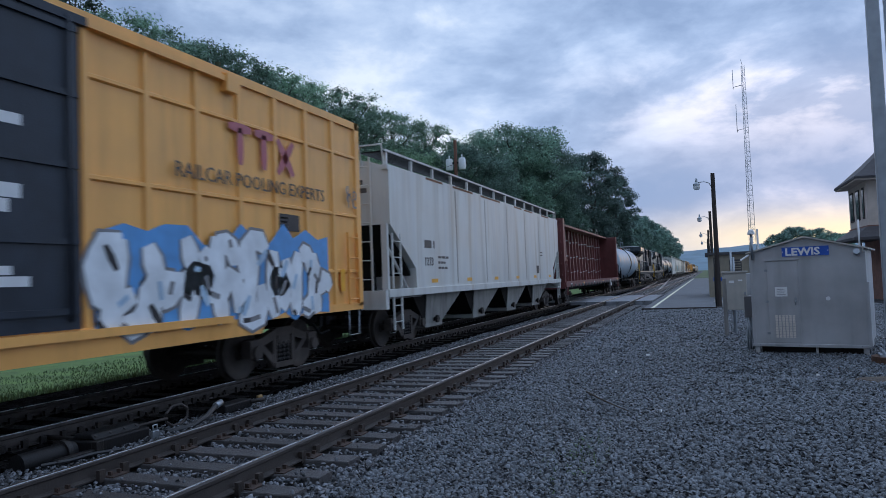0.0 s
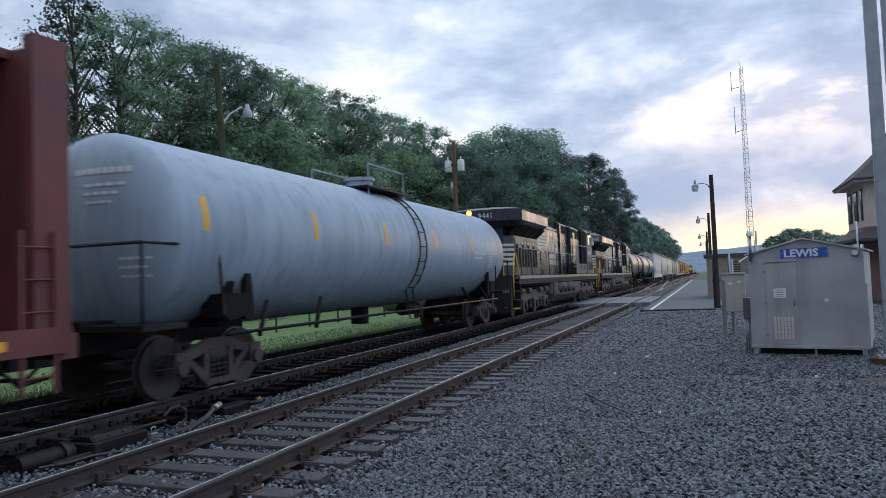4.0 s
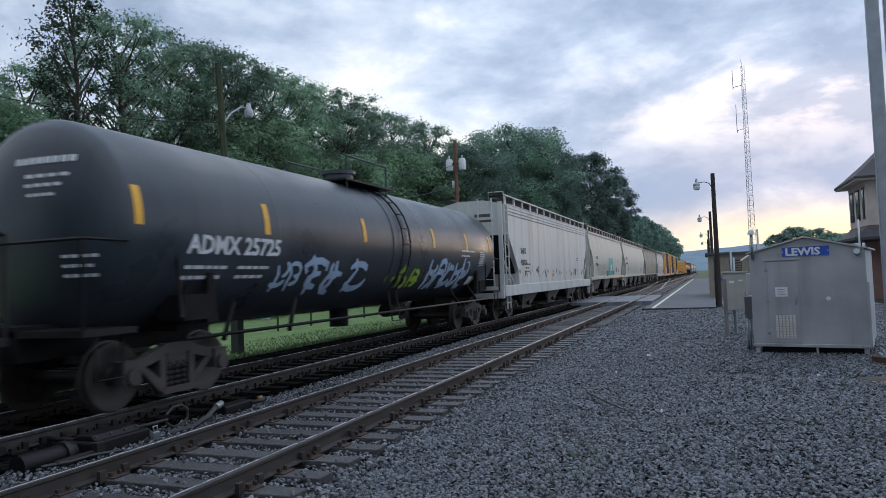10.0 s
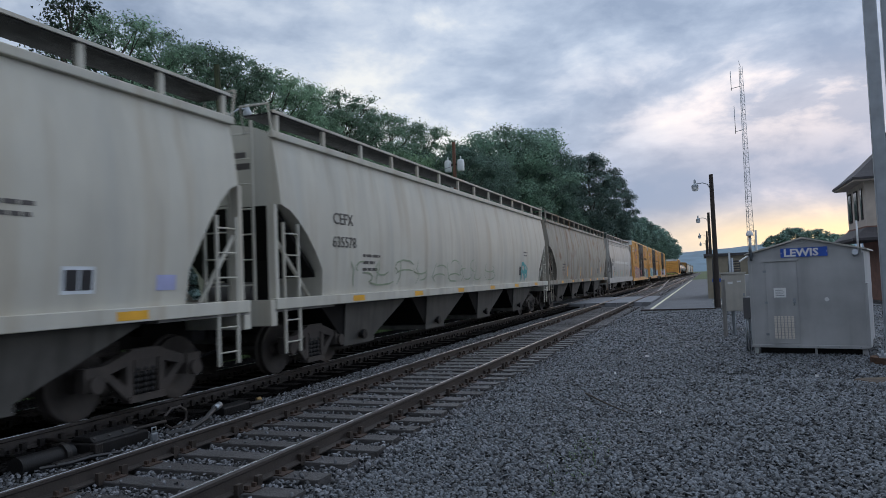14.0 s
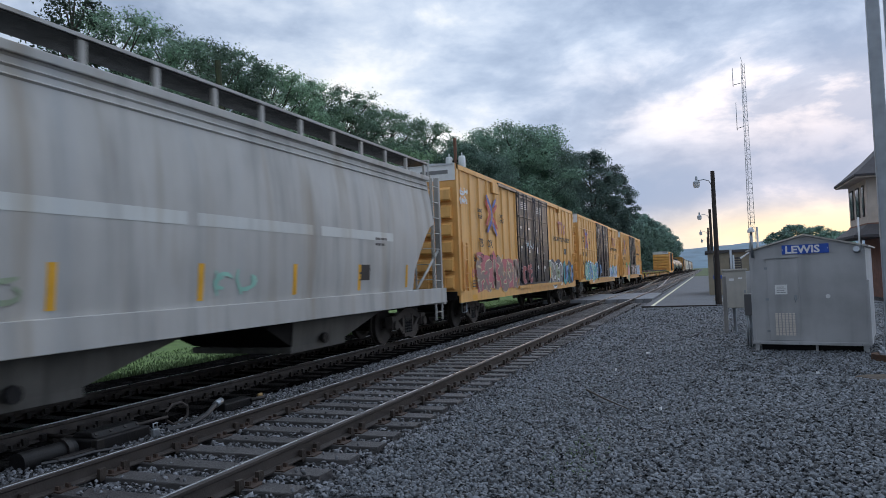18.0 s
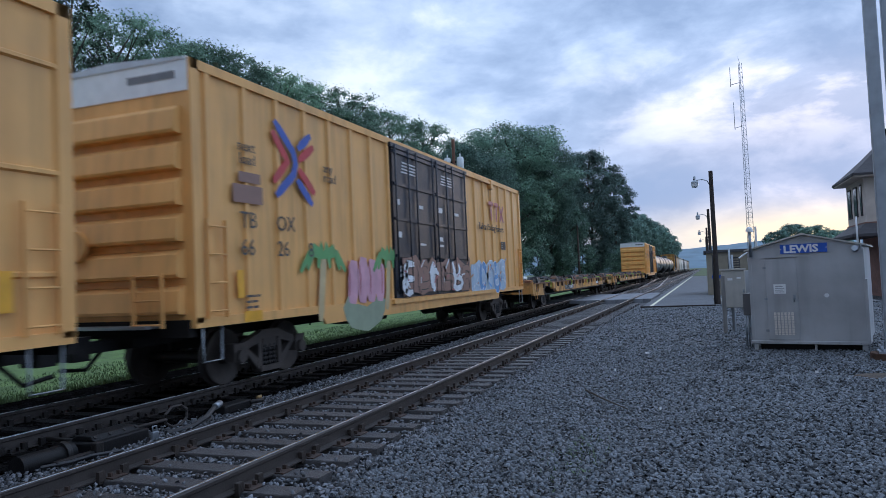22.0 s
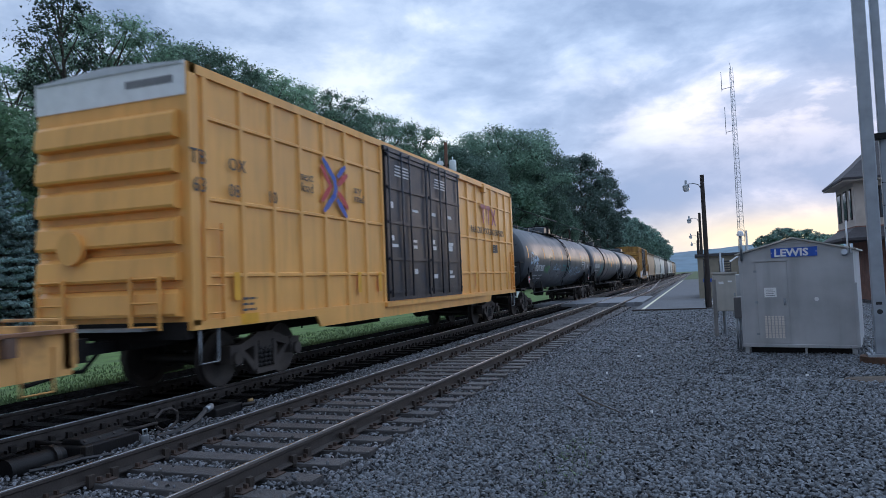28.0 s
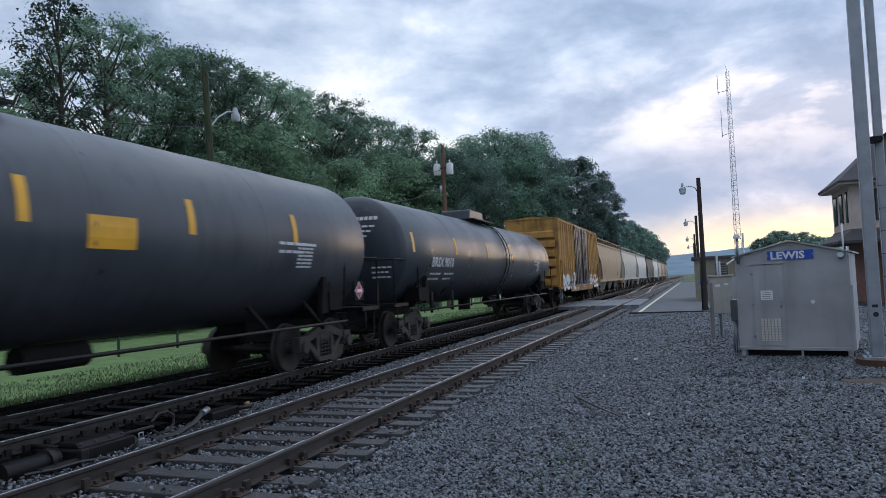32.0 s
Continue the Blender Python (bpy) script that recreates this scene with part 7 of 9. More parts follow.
        rl.tube([(1.36, s * h - s * 0.02, 1.1), (1.36, s * h - s * 0.02, 2.15), (1.36, s * (h - 1.5), 2.15), (1.36, s * (h - 1.6), 1.15)], 0.025, 6)
        rl.tube([(1.36, s * h - s * 0.02, 2.15), (-1.36, s * h - s * 0.02, 2.15)], 0.025, 6)
        part("end_railing", rl, M_iron, car)
        part("saddle_leg", Mesh().prism("x", 1.22, 1.32, [(s * (h - 2.4), 1.05), (s * (h - 2.15), 1.05), (s * (h - 2.2), 1.75), (s * (h - 2.32), 1.75)]), M_under, car)
        part("brake_box", Mesh().box(0.9, 1.35, s * (h - 1.9) - 0.25, s * (h - 1.9) + 0.25, 1.1, 1.45), M_under, car)
        stirrup(car, 1.34, s * (h - 0.4), M_iron, 1.03)
        for q in (2.9, 4.6):
            part("diagonal_brace", Mesh().tube([(1.2, s * (h - q), 1.3), (1.36, s * (h - q + 0.45), 0.78)], 0.04, 6), M_under, car)
    part("side_handrail", Mesh().tube([(1.40, -h + 1.6, 0.86), (1.40, h - 1.6, 0.86)], 0.03, 6), M_iron, car)
    part("side_handrail", Mesh().tube([(-1.40, -h + 1.6, 0.86), (-1.40, h - 1.6, 0.86)], 0.03, 6), M_iron, car)
    part("bottom_outlet", Mesh().tube([(0, -0.2, zc - R + 0.05), (0, -0.2, 0.55)], 0.22, 10), M_under, car)
    part("brake_reservoir", Mesh().tube([(0.3, 1.6, 0.80), (0.3, 2.6, 0.80)], 0.17, 10), M_under, car)
    running_gear(car, h, 1.85)
    for y in refl or [-b + 0.35 + k * (2 * b - 0.9) / 5 for k in range(6)]:
        bar(car, side, y, y + 0.14, 2.35, 2.85, M_refl, "reflector")
    for text, y, z, size in marks:
        car_text(car, text, size * 1.08, side, y, z, M_wsten, 1.05, 0.010)
        text_rows(car, lambda yy, z: side(yy, z) + 0.01, y, z - 0.22, (0.9, 0.8), 0.05, 0.09, M_wsten)
        text_rows(car, lambda yy, z: side(yy, z) + 0.01, y + 1.15, z - 0.22, (0.8, 0.7), 0.05, 0.09, M_wsten)
    for y, z in placards:
        pl = part("placard_board", Mesh().box(1.40, 1.43, y - 0.2, y + 0.2, z - 0.2, z + 0.2), M_under, car)
        for col, f, up in (("white", 0.19, 1.432), ("red", 0.165, 1.435)):
            m = Mesh()
            m.face([(up, y - f, z), (up, y, z - f), (up, y + f, z), (up, y, z + f)])
            part("placard", m, PAINT[col], pl, "red and white diamond placard")
        part("print", Mesh().box(1.4365, 1.438, y - 0.11, y + 0.11, z - 0.035, z + 0.035), PAINT["white"], pl)
    text_rows(car, side, table[0], table[1], (0.5, 0.5, 0.5, 0.5, 0.5, 0.5, 0.5), 0.035, 0.03, M_wsten, "data_table")
    for x0, z, w, t in ((-0.15, zc + 0.78, 0.95, 0.085), (0.05, zc + 0.60, 0.7, 0.045), (0.05, zc + 0.48, 0.6, 0.045), (0.1, zc + 0.36, 0.45, 0.04), (0.62, zc - 0.42, 0.5, 0.04), (0.62, zc - 0.54, 0.42, 0.04), (0.62, zc - 0.66, 0.46, 0.04)):
        m = Mesh()
        n = 8 if t > 0.08 else 4
        for q in range(n):
            xa, xb = x0 + w * q / n, x0 + w * (q + 0.78) / n
            m.face([(x, -b - 0.42 * math.sqrt(max(0, 1 - (x * x + (zz - zc) ** 2) / (R * R))) - 0.008, zz) for x, zz in ((xa, z), (xb, z), (xb, z + t), (xa, z + t))])
        part("head_print", m, M_wsten, car)
    text_rows(car, side, b - 3.2, 2.3, (1.2, 0.75), 0.05, 0.09, M_wsten)
    return car, side


def centerbeam(y0, y1):
    car, h = begin("centerbeam_flatcar", "empty rust-red centerbeam flatcar with an open truss spine and end bulkheads", "flat car", y0, y1)
    P = M_red
    part("deck", Mesh().prism("y", -h, h, [(-1.42, 1.16), (-0.2, 1.02), (0.2, 1.02), (1.42, 1.16), (1.42, 1.06), (0.3, 0.85), (-0.3, 0.85), (-1.42, 1.06)]), P, car)
    for s in (-1, 1):
        part("side_sill", Mesh().box(s * 1.42 - 0.05, s * 1.42 + 0.05, -h, h, 0.90, 1.18), P, car)
        part("bulkhead", Mesh().box(-1.40, 1.40, min(s * h, s * (h - 0.14)), max(s * h, s * (h - 0.14)), 1.05, 4.32), P, car, "red end bulkhead", bevel=0.02)
        for k in range(6):
            part("bulkhead_rib", Mesh().box(-1.3, 1.3, s * (h + 0.04) - 0.06, s * (h + 0.04) + 0.06, 1.45 + 0.55 * k, 1.57 + 0.55 * k), P, car)
        part("corner_post", Mesh().box(1.28, 1.42, min(s * (h + 0.02), s * (h - 0.42)), max(s * (h + 0.02), s * (h - 0.42)), 1.05, 4.32), P, car)
        if s > 0:
            part("bulkhead_wing", Mesh().box(-0.12, 0.12, h - 1.9, h - 0.1, 1.1, 4.22), P, car)
            for q in range(9):
                w = rnd.uniform(0.15, 0.5)
                bar(car, lambda yy, z: 1.40, h - 0.42, h - 0.42 + min(w, 0.38), 1.5 + 0.3 * q, 1.53 + 0.3 * q, M_wsten, "worn_mark")
        part("end_sill", Mesh().box(-1.40, 1.40, s * h - 0.1, s * h + 0.12, 0.82, 1.1), P, car)
        ladder(car, 1.45, s * (h - 0.4) - 0.2, 0.4, 0.5, 2.2, 5, P)
    part("top_chord", Mesh().prism("y", -h + 0.1, h - 0.1, [(-0.72, 4.20), (-0.3, 4.26), (0.3, 4.26), (0.72, 4.20), (0.72, 4.32), (0.3, 4.37), (-0.3, 4.37), (-0.72, 4.32)]), P, car, bevel=0.01)
    n = 17
    for k in range(n + 1):
        y = -h + 1.3 + k * (2 * h - 2.8) / n
        part("upright", Mesh().loft([[(0.06, y - 0.11, 1.02), (0.28, y - 0.11, 1.02), (0.28, y + 0.11, 1.02), (0.06, y + 0.11, 1.02)], [(0.06, y - 0.09, 4.22), (0.20, y - 0.09, 4.22), (0.20, y + 0.09, 4.22), (0.06, y + 0.09, 4.22)]]), P, car)
        for z in (1.6, 2.5, 3.4):
            part("cable_cleat", Mesh().box(0.24, 0.33, y - 0.06, y + 0.03, z + 0.05 * (k % 3), z + 0.05 + 0.05 * (k % 3)), M_wsten, car)
        step = (2 * h - 2.8) / n
        if k % 2 == 1 and 0 < k < n:
            way = 1 if k > n / 2 else -1
            top_y, foot_y = y + way * 0.12, y + way * (2 * step - 0.12)
            if abs(foot_y) < h - 1.0:
                part("diagonal", Mesh().loft([[(-0.06, top_y - 0.09, 4.18), (0.10, top_y - 0.09, 4.18), (0.10, top_y + 0.09, 4.18), (-0.06, top_y + 0.09, 4.18)], [(-0.06, foot_y - 0.09, 1.05), (0.12, foot_y - 0.09, 1.05), (0.12, foot_y + 0.09, 1.05), (-0.06, foot_y + 0.09, 1.05)]]), P, car)
        part("winch", Mesh().tube([(1.42, y, 0.94), (1.54, y, 0.94)], 0.09, 8), M_bay, car)
    for k in range(6):
        y = -h + 1.2 + k * (2 * h - 2.4) / 5
        bar(car, lambda yy, z: 1.47, y, y + 0.42, 0.98, 1.08, M_refl if k % 2 else M_wsten, "reflector")
    part("number_board", Mesh().box(1.47, 1.49, h - 5.1, h - 4.35, 0.62, 1.02), M_wsten, car, "white board with unreadable lines")
    part("centre_sill", Mesh().box(-0.35, 0.35, -h, h, 0.62, 0.95), M_under, car)
    running_gear(car, h, 2.2)
    return car


M_brk = (M_redox, M_iron, M_deck)


def flatcar(y0, y1, seed):
    car, h = begin("long_flatcar", "empty yellow intermodal flatcar with a rusty cluttered deck", "flat car", y0, y1)
    r = random.Random(seed)
    part("deck", Mesh().box(-1.30, 1.30, -h, h, 1.04, 1.12), M_pinkdeck, car)
    for s in (-1, 1):
        sl = Mesh()
        sl.prism("x", s * 1.30 - 0.05, s * 1.30 + 0.05, [(-h, 0.65), (-h, 1.14), (h, 1.14), (h, 0.65), (h - 2.0, 0.62), (h - 2.15, 0.98), (h - 4.1, 0.98), (h - 4.8, 0.67), (-h + 4.8, 0.67), (-h + 4.1, 0.98), (-h + 2.15, 0.98), (-h + 2.0, 0.62)])
        part("side_sill", sl, M_flat, car)
        part("sill_flange", Mesh().box(s * 1.34 - 0.09, s * 1.34 + 0.09, -h, h, 1.12, 1.16), M_rim, car, "rust-brown deck edge")
        for q in range(7):
            ya, lg = -h + 0.7 + q * (2 * h - 1.4) / 7, (2 * h - 1.4) / 7
            za = 1.30 - 0.03 * (q % 3)
            g = Mesh().prism("x", s * 1.02 - 0.10, s * 1.02 + 0.10, [(ya + 0.1, 1.14), (ya + lg - 0.3 - 0.2 * (q % 2), 1.14), (ya + lg - 0.45 - 0.2 * (q % 2), za), (ya + 0.25, za), (ya + 0.15, 1.22)])
            b = part("guide_beam", g, M_beam if q % 3 else M_iron, car, bevel=0.02)
            for k in range(3):
                yk = ya + 0.5 + k * (lg - 1.0) / 2.4 + r.uniform(-0.2, 0.2)
                w = r.uniform(0.07, 0.15)
                part("lug", Mesh().prism("x", s * 1.02 - 0.08, s * 1.02 + 0.09, [(yk - w, za - 0.02), (yk + w, za - 0.02), (yk + w * 0.6, za + r.uniform(0.05, 0.11)), (yk - w * 0.5, za + r.uniform(0.04, 0.09))]), (M_beam, M_rim, M_iron)[k], b, bevel=0.015)
            part("beam_bracket", Mesh().prism("y", ya - 0.16, ya + 0.06, [(s * 1.0 - 0.2, 1.13), (s * 1.0 + 0.2, 1.13), (s * 1.0 + 0.12, 1.27 + 0.04 * (q % 2)), (s * 1.0 - 0.1, 1.32)]), M_brk[q % 3], car, bevel=0.02)
            part("rust_run", Mesh().box(s * 1.352 - 0.002, s * 1.352 + 0.002, ya - 0.2, ya + r.uniform(0.1, 0.4), r.uniform(0.72, 0.9), 1.12), M_rim, car, "rust run on the side sill")
        part("end_sill", Mesh().box(-1.35, 1.35, s * h - 0.12, s * h + 0.06, 0.72, 1.2), M_flat, car)
        part("end_beam", Mesh().prism("x", -0.5, 0.5, [(s * h, 0.75), (s * (h + 0.5), 0.8), (s * (h + 0.5), 1.08), (s * h, 1.15)]), M_flat, car)
        part("crossover_step", Mesh().tube([(1.3, s * (h - 0.1), 1.15), (1.3, s * (h - 0.1), 1.27), (0.4, s * (h - 0.1), 1.27), (0.4, s * (h - 0.1), 1.15)], 0.02, 5), M_flat, car)
        stirrup(car, 1.36, s * (h - 0.45), M_flat, 0.98)
    for k in range(24):
        y = -h + 0.8 + k * (2 * h - 1.6) / 23
        part("stake_pocket", Mesh().box(1.35, 1.43, y - 0.07, y + 0.07, 0.92, 1.13), M_deck if k % 3 else M_flat, car)
        if k % 4 == 1:
            part("pedestal", Mesh().loft([[(0.80, y - 0.26, 1.13), (1.2, y - 0.26, 1.13), (1.2, y + 0.26, 1.13), (0.80, y + 0.26, 1.13)], [(0.84, y - 0.2, 1.32), (1.15, y - 0.2, 1.32), (1.15, y + 0.2, 1.32), (0.84, y + 0.2, 1.32)], [(0.9, y - 0.1, 1.42), (1.08, y - 0.1, 1.42), (1.08, y + 0.08, 1.42), (0.9, y + 0.08, 1.42)]]), M_iron if k % 8 == 1 else M_deck, car, bevel=0.02)
            part("pedestal", Mesh().box(-1.2, -0.78, y - 0.3, y + 0.3, 1.14, 1.36), M_iron, car)
        if k % 5 == 2:
            part("tie_down", Mesh().tube([(1.20, y + 0.02, 1.19), (1.40, y + 0.1, 1.20), (1.44, y + 0.24, 1.12), (1.43, y + 0.26, 0.98), (1.42, y + 0.16, 0.93)], 0.03, 6), PAINT["lime"], car, "bright yellow-green hooked strap")
    for y in (-h * 0.45, h * 0.5):
        part("trailer_hitch", Mesh().prism("x", -0.5, 0.5, [(y - 0.9, 1.12), (y + 0.9, 1.12), (y + 0.6, 1.34), (y - 0.2, 1.40)]), M_iron, car)
    for k in range(1, 5):
        y = -h + 3 + k * (2 * h - 6) / 4 + r.uniform(-0.6, 0.6)
        bar(car, lambda yy, z: 1.35, y, y + r.uniform(0.5, 0.9), 0.8, 0.95, PAINT["white"] if k in (1, 3) else M_refl, "marking")
    part("centre_sill", Mesh().prism("x", -0.42, 0.42, [(-h, 0.62), (-h, 1.04), (h, 1.04), (h, 0.62), (h - 3.6, 0.56), (h - 4.6, 0.45), (-h + 4.6, 0.45), (-h + 3.6, 0.56)]), M_under, car)
    part("brake_line", Mesh().tube([(1.25, -h + 1, 0.62), (1.25, h - 1, 0.62)], 0.02, 5), M_bay, car)
    part("bolster_block", Mesh().box(1.30, 1.46, -h + 3.55, -h + 3.95, 0.84, 1.12), M_flat, car, bevel=0.02)
    if seed == 1:
        bar(car, lambda yy, z: 1.356, -6.0, -3.55, 0.70, 0.98, M_hopk, "number_panel", "dark worn panel with white marks", lift=0.002)
        car_text(car, "PTTX", 0.29, lambda yy, z: 1.352, -5.9, 0.735, M_wsten, 1.15)
        for k in range(5):
            bar(car, lambda yy, z: 1.36, -4.75 + 0.23 * k, -4.60 + 0.23 * k, 0.74, 0.94, M_wsten, "number_bar", lift=0.006)
    running_gear(car, h, 3.15)
    return car


def loco_truck(car, y):
    """A three-axle truck: cast frame with dropped pedestals, journal caps, coils and brake cylinders."""
    t = part("truck", Mesh().box(-0.95, 0.95, -1.6, 1.6, 0.5, 0.75), M_locod, car, at=(0, y, 0))
    for s in (-1, 1):
        top = [(-2.45, 0.80), (-2.35, 1.02), (-1.75, 1.00), (-1.35, 0.90), (-0.6, 0.90), (-0.3, 1.02), (0.4, 1.02), (0.75, 0.90), (1.35, 0.90), (1.75, 1.00), (2.35, 1.04), (2.45, 0.80)]
        low = [(2.30, 0.70), (1.40, 0.66), (0.5, 0.66), (-0.5, 0.66), (-1.40, 0.66), (-2.30, 0.70)]
        part("side_frame", Mesh().prism("x", s * 1.14 - 0.09, s * 1.14 + 0.09, top + low), M_fuel, t, bevel=0.02)
        for k, yy in enumerate((-1.9, 0, 1.9)):
            j = part("journal_box", Mesh().prism("x", s * 1.22 - 0.10, s * 1.22 + 0.10, [(yy - 0.42, 0.70), (yy + 0.42, 0.70), (yy + 0.30, 0.24), (yy - 0.30, 0.24)]), M_fuel, t, bevel=0.03)
            part("axle_cap", Mesh().tube([(s * 1.30, yy, RW), (s * 1.38, yy, RW)], 0.15, 14), M_locod, j)
            part("cap_centre", Mesh().tube([(s * 1.38, yy, RW), (s * 1.40, yy, RW)], 0.09, 10), M_fuel, j)
            if s > 0:
                w = part("wheelset", ME_wheel, M_wheel, t, at=pose(0, yy, RW))
                WHEELS.append((w, yy, car))
            for q in (-0.58, 0.58):
                rings = []
                for c in range(5):
                    rings += [(0.05, 0.30 + 0.075 * c), (0.085, 0.325 + 0.075 * c), (0.05, 0.365 + 0.075 * c)]
                part("coil_spring", Mesh().loft([[(s * 1.18 + r * math.cos(w), yy + q + r * math.sin(w), z) for w in [v * math.pi / 4 for v in range(8)]] for r, z in rings], True), M_fuel, t)
        for yy in (-2.15, -0.95, 1.05, 2.1):
            part("brake_cylinder", Mesh().tube([(s * 1.22, yy - 0.26, 1.0), (s * 1.22, yy + 0.26, 1.0)], 0.13, 10), M_fuel, t)
        part("brake_rod", Mesh().tube([(s * 1.30, -1.6, 0.62), (s * 1.30, 1.7, 0.60)], 0.025, 6), M_locod, t)
        part("sand_pipe", Mesh().tube([(s * 1.25, -2.3, 1.2), (s * 1.25, -2.4, 0.7), (s * 1.2, -2.45, 0.2)], 0.025, 6), M_iron, t)


def locomotive(y0, y1, number, amber, deep_wing):
    car, h = begin("locomotive", "black diesel freight locomotive with white marks and a cream sill stripe", "locomotive", y0, y1, "locomotives")
    B, K = M_loco, "black"

    def hood(y, z):
        return 0.93

    def cabside(y, z):
        return 1.46
    part("frame", Mesh().box(-1.45, 1.45, -h + 0.75, h - 0.75, 1.28, 1.62), M_locod, car)
    for a in range(12):
        ya = -h + 0.9 + a * (2 * h - 1.8) / 12
        part("sill_stripe", Mesh().box(1.45, 1.456, ya + 0.006, ya + (2 * h - 1.8) / 12 - 0.006, 1.49, 1.605), M_stripe, car)
    # hood, radiator section and its overhanging wings
    rear = -h + (1.05 if deep_wing else 1.45)
    part("engine_hood", Mesh().prism("y", -5.1, 2.2, [(-0.93, 1.62), (0.93, 1.62), (0.93, 3.92), (0.74, 4.10), (-0.74, 4.10), (-0.93, 3.92)]), B, car, bevel=0.02)
    part("radiator_hood", Mesh().prism("z", 1.62, 3.62, [(-1.0, -4.9), (1.0, -4.9), (1.0, rear + 0.42), (0.68, rear), (-0.68, rear), (-1.0, rear + 0.42)]), M_radhood, car, bevel=0.03)
    w0, w1 = (-h + 0.15, -4.2) if deep_wing else (-h + 0.85, -5.15)
    chamfer = 0.75 if deep_wing else 0.35
    plan = [(1.55, w1), (1.55, w0 + chamfer), (0.85, w0), (-0.85, w0), (-1.55, w0 + chamfer), (-1.55, w1)]
    peak = 0.22 if deep_wing else 0.10
    wing = Mesh().loft([[(x * 0.80, y + (0.18 if y < w1 else -0.1), 3.52) for x, y in plan], [(x, y, 3.74) for x, y in plan], [(x, y, 4.18) for x, y in plan], [(x * 0.62, y + (0.3 if y < w1 else 0.0), 4.18 + peak) for x, y in plan]])
    part("radiator_wing", wing, B, car, "overhanging radiator wing")
    for x in (-1, 1):
        part("wing_gutter", Mesh().box(min(x * 1.54, x * 1.58), max(x * 1.54, x * 1.58), w0 + chamfer, w1, 4.14, 4.19), M_locod, car)
    gy = [w0 + chamfer + 0.1 + k * (-5.3 - w0 - chamfer) / 4 for k in range(5)]
    for ya, yb in zip(gy, gy[1:]):
        part("intake_grille", Mesh().prism("y", ya + 0.04, yb - 0.04, [(1.01, 3.20), (1.40, 3.56), (1.30, 3.60), (0.98, 3.30)]), M_under, car, "dark sloping radiator intake")
        part("intake_rib", Mesh().prism("y", yb - 0.04, yb + 0.04, [(1.0, 3.18), (1.42, 3.56), (1.30, 3.62), (0.96, 3.28)]), M_radhood, car)
    nd = 8
    for k in range(nd):
        ya = rear + 0.55 + k * (-5.15 - rear - 0.55) / nd
        wd = (-5.15 - rear - 0.55) / nd
        d = part("hood_door", Mesh().box(1.0, 1.02, ya + 0.02, ya + wd - 0.02, 1.72, 3.12), M_radhood, car)
        part("louvre", Mesh().box(1.02, 1.03, ya + 0.10, ya + wd - 0.10, 1.95, 2.86 - 0.12 * (k % 2)), M_under, d)
        part("door_latch", Mesh().box(1.02, 1.035, ya + wd * 0.4, ya + wd * 0.6, 2.92, 2.97), M_wsten, d)
    for k in range(7):
        ya = -4.9 + k * 1.0
        d = part("hood_door", Mesh().box(0.93, 0.945, ya + 0.02, ya + 0.97, 1.75, 3.74), B, car)
        part("door_latch", Mesh().box(0.945, 0.96, ya + 0.80, ya + 0.86, 2.62, 2.70), M_locod, d)
        part("lift_lug", Mesh().tube([(0.90, ya + 0.5, 4.02), (0.98, ya + 0.5, 4.02)], 0.035, 6), M_locod, d)
    part("hood_seam", Mesh().box(0.93, 0.95, -5.1, 0.2, 3.80, 3.84), M_locod, car)
    # blower box, cabinet section and the black recess behind the cab
    part("blower_box", Mesh().prism("y", 0.2, 2.25, [(-1.02, 1.62), (1.02, 1.62), (1.02, 4.22), (0.85, 4.34), (-0.85, 4.34), (-1.02, 4.22)]), B, car, bevel=0.02)
    part("brake_hatch", Mesh().prism("y", -1.1, 0.25, [(-0.8, 4.05), (0.8, 4.05), (0.72, 4.40), (-0.72, 4.40)]), M_under, car, bevel=0.04)
    part("exhaust_stack", Mesh().loft([[(0.62 * math.cos(q), -4.35 + 0.55 * math.sin(q), z) for q in [k * math.pi / 8 for k in range(16)]] for z in (4.0, 4.34)], True), M_under, car)
    g = part("blower_grille", Mesh().box(1.02, 1.035, 0.60, 1.95, 3.76, 4.20), M_locod, car)
    part("mesh_screen", Mesh().box(1.035, 1.04, 0.67, 1.88, 3.81, 4.16), M_under, g)
    part("cabinet_section", Mesh().prism("y", 2.25, 5.1, [(-1.2, 1.62), (1.2, 1.62), (1.2, 4.14), (0.95, 4.30), (-0.95, 4.30), (-1.2, 4.14)]), B, car, bevel=0.02)
    part("cab_recess", Mesh().prism("y", 5.1, 6.05, [(-1.3, 1.62), (1.3, 1.62), (1.3, 4.14), (1.02, 4.30), (-1.02, 4.30), (-1.3, 4.14)]), M_under, car, "black recessed section behind the cab")
    for ya, yb, za, zb in ((2.38, 2.84, 3.60, 4.08), (3.01, 3.41, 3.96, 4.08), (3.65, 4.17, 3.61, 4.08), (4.45, 4.94, 3.62, 4.08)):
        v = part("vent_frame", Mesh().box(1.2, 1.215, ya - 0.03, yb + 0.03, za - 0.03, zb + 0.03), M_locod, car)
        part("vent_panel", Mesh().box(1.215, 1.22, ya, yb, za, zb), M_under, v)
    for ya, z in ((0.85, 3.25), (1.55, 3.12), (2.55, 2.95), (3.2, 3.05)):
        part("notice", Mesh().box(1.04 if ya < 2.2 else 1.2, 1.045 if ya < 2.2 else 1.205, ya, ya + 0.17, z, z + 0.13), M_wsten, car)
    d = part("access_door", Mesh().box(1.2, 1.225, 2.62, 3.44, 2.0, 3.2), B, car)
    part("door_handle", Mesh().box(1.225, 1.25, 3.3, 3.36, 2.5, 2.66), M_galv, d)
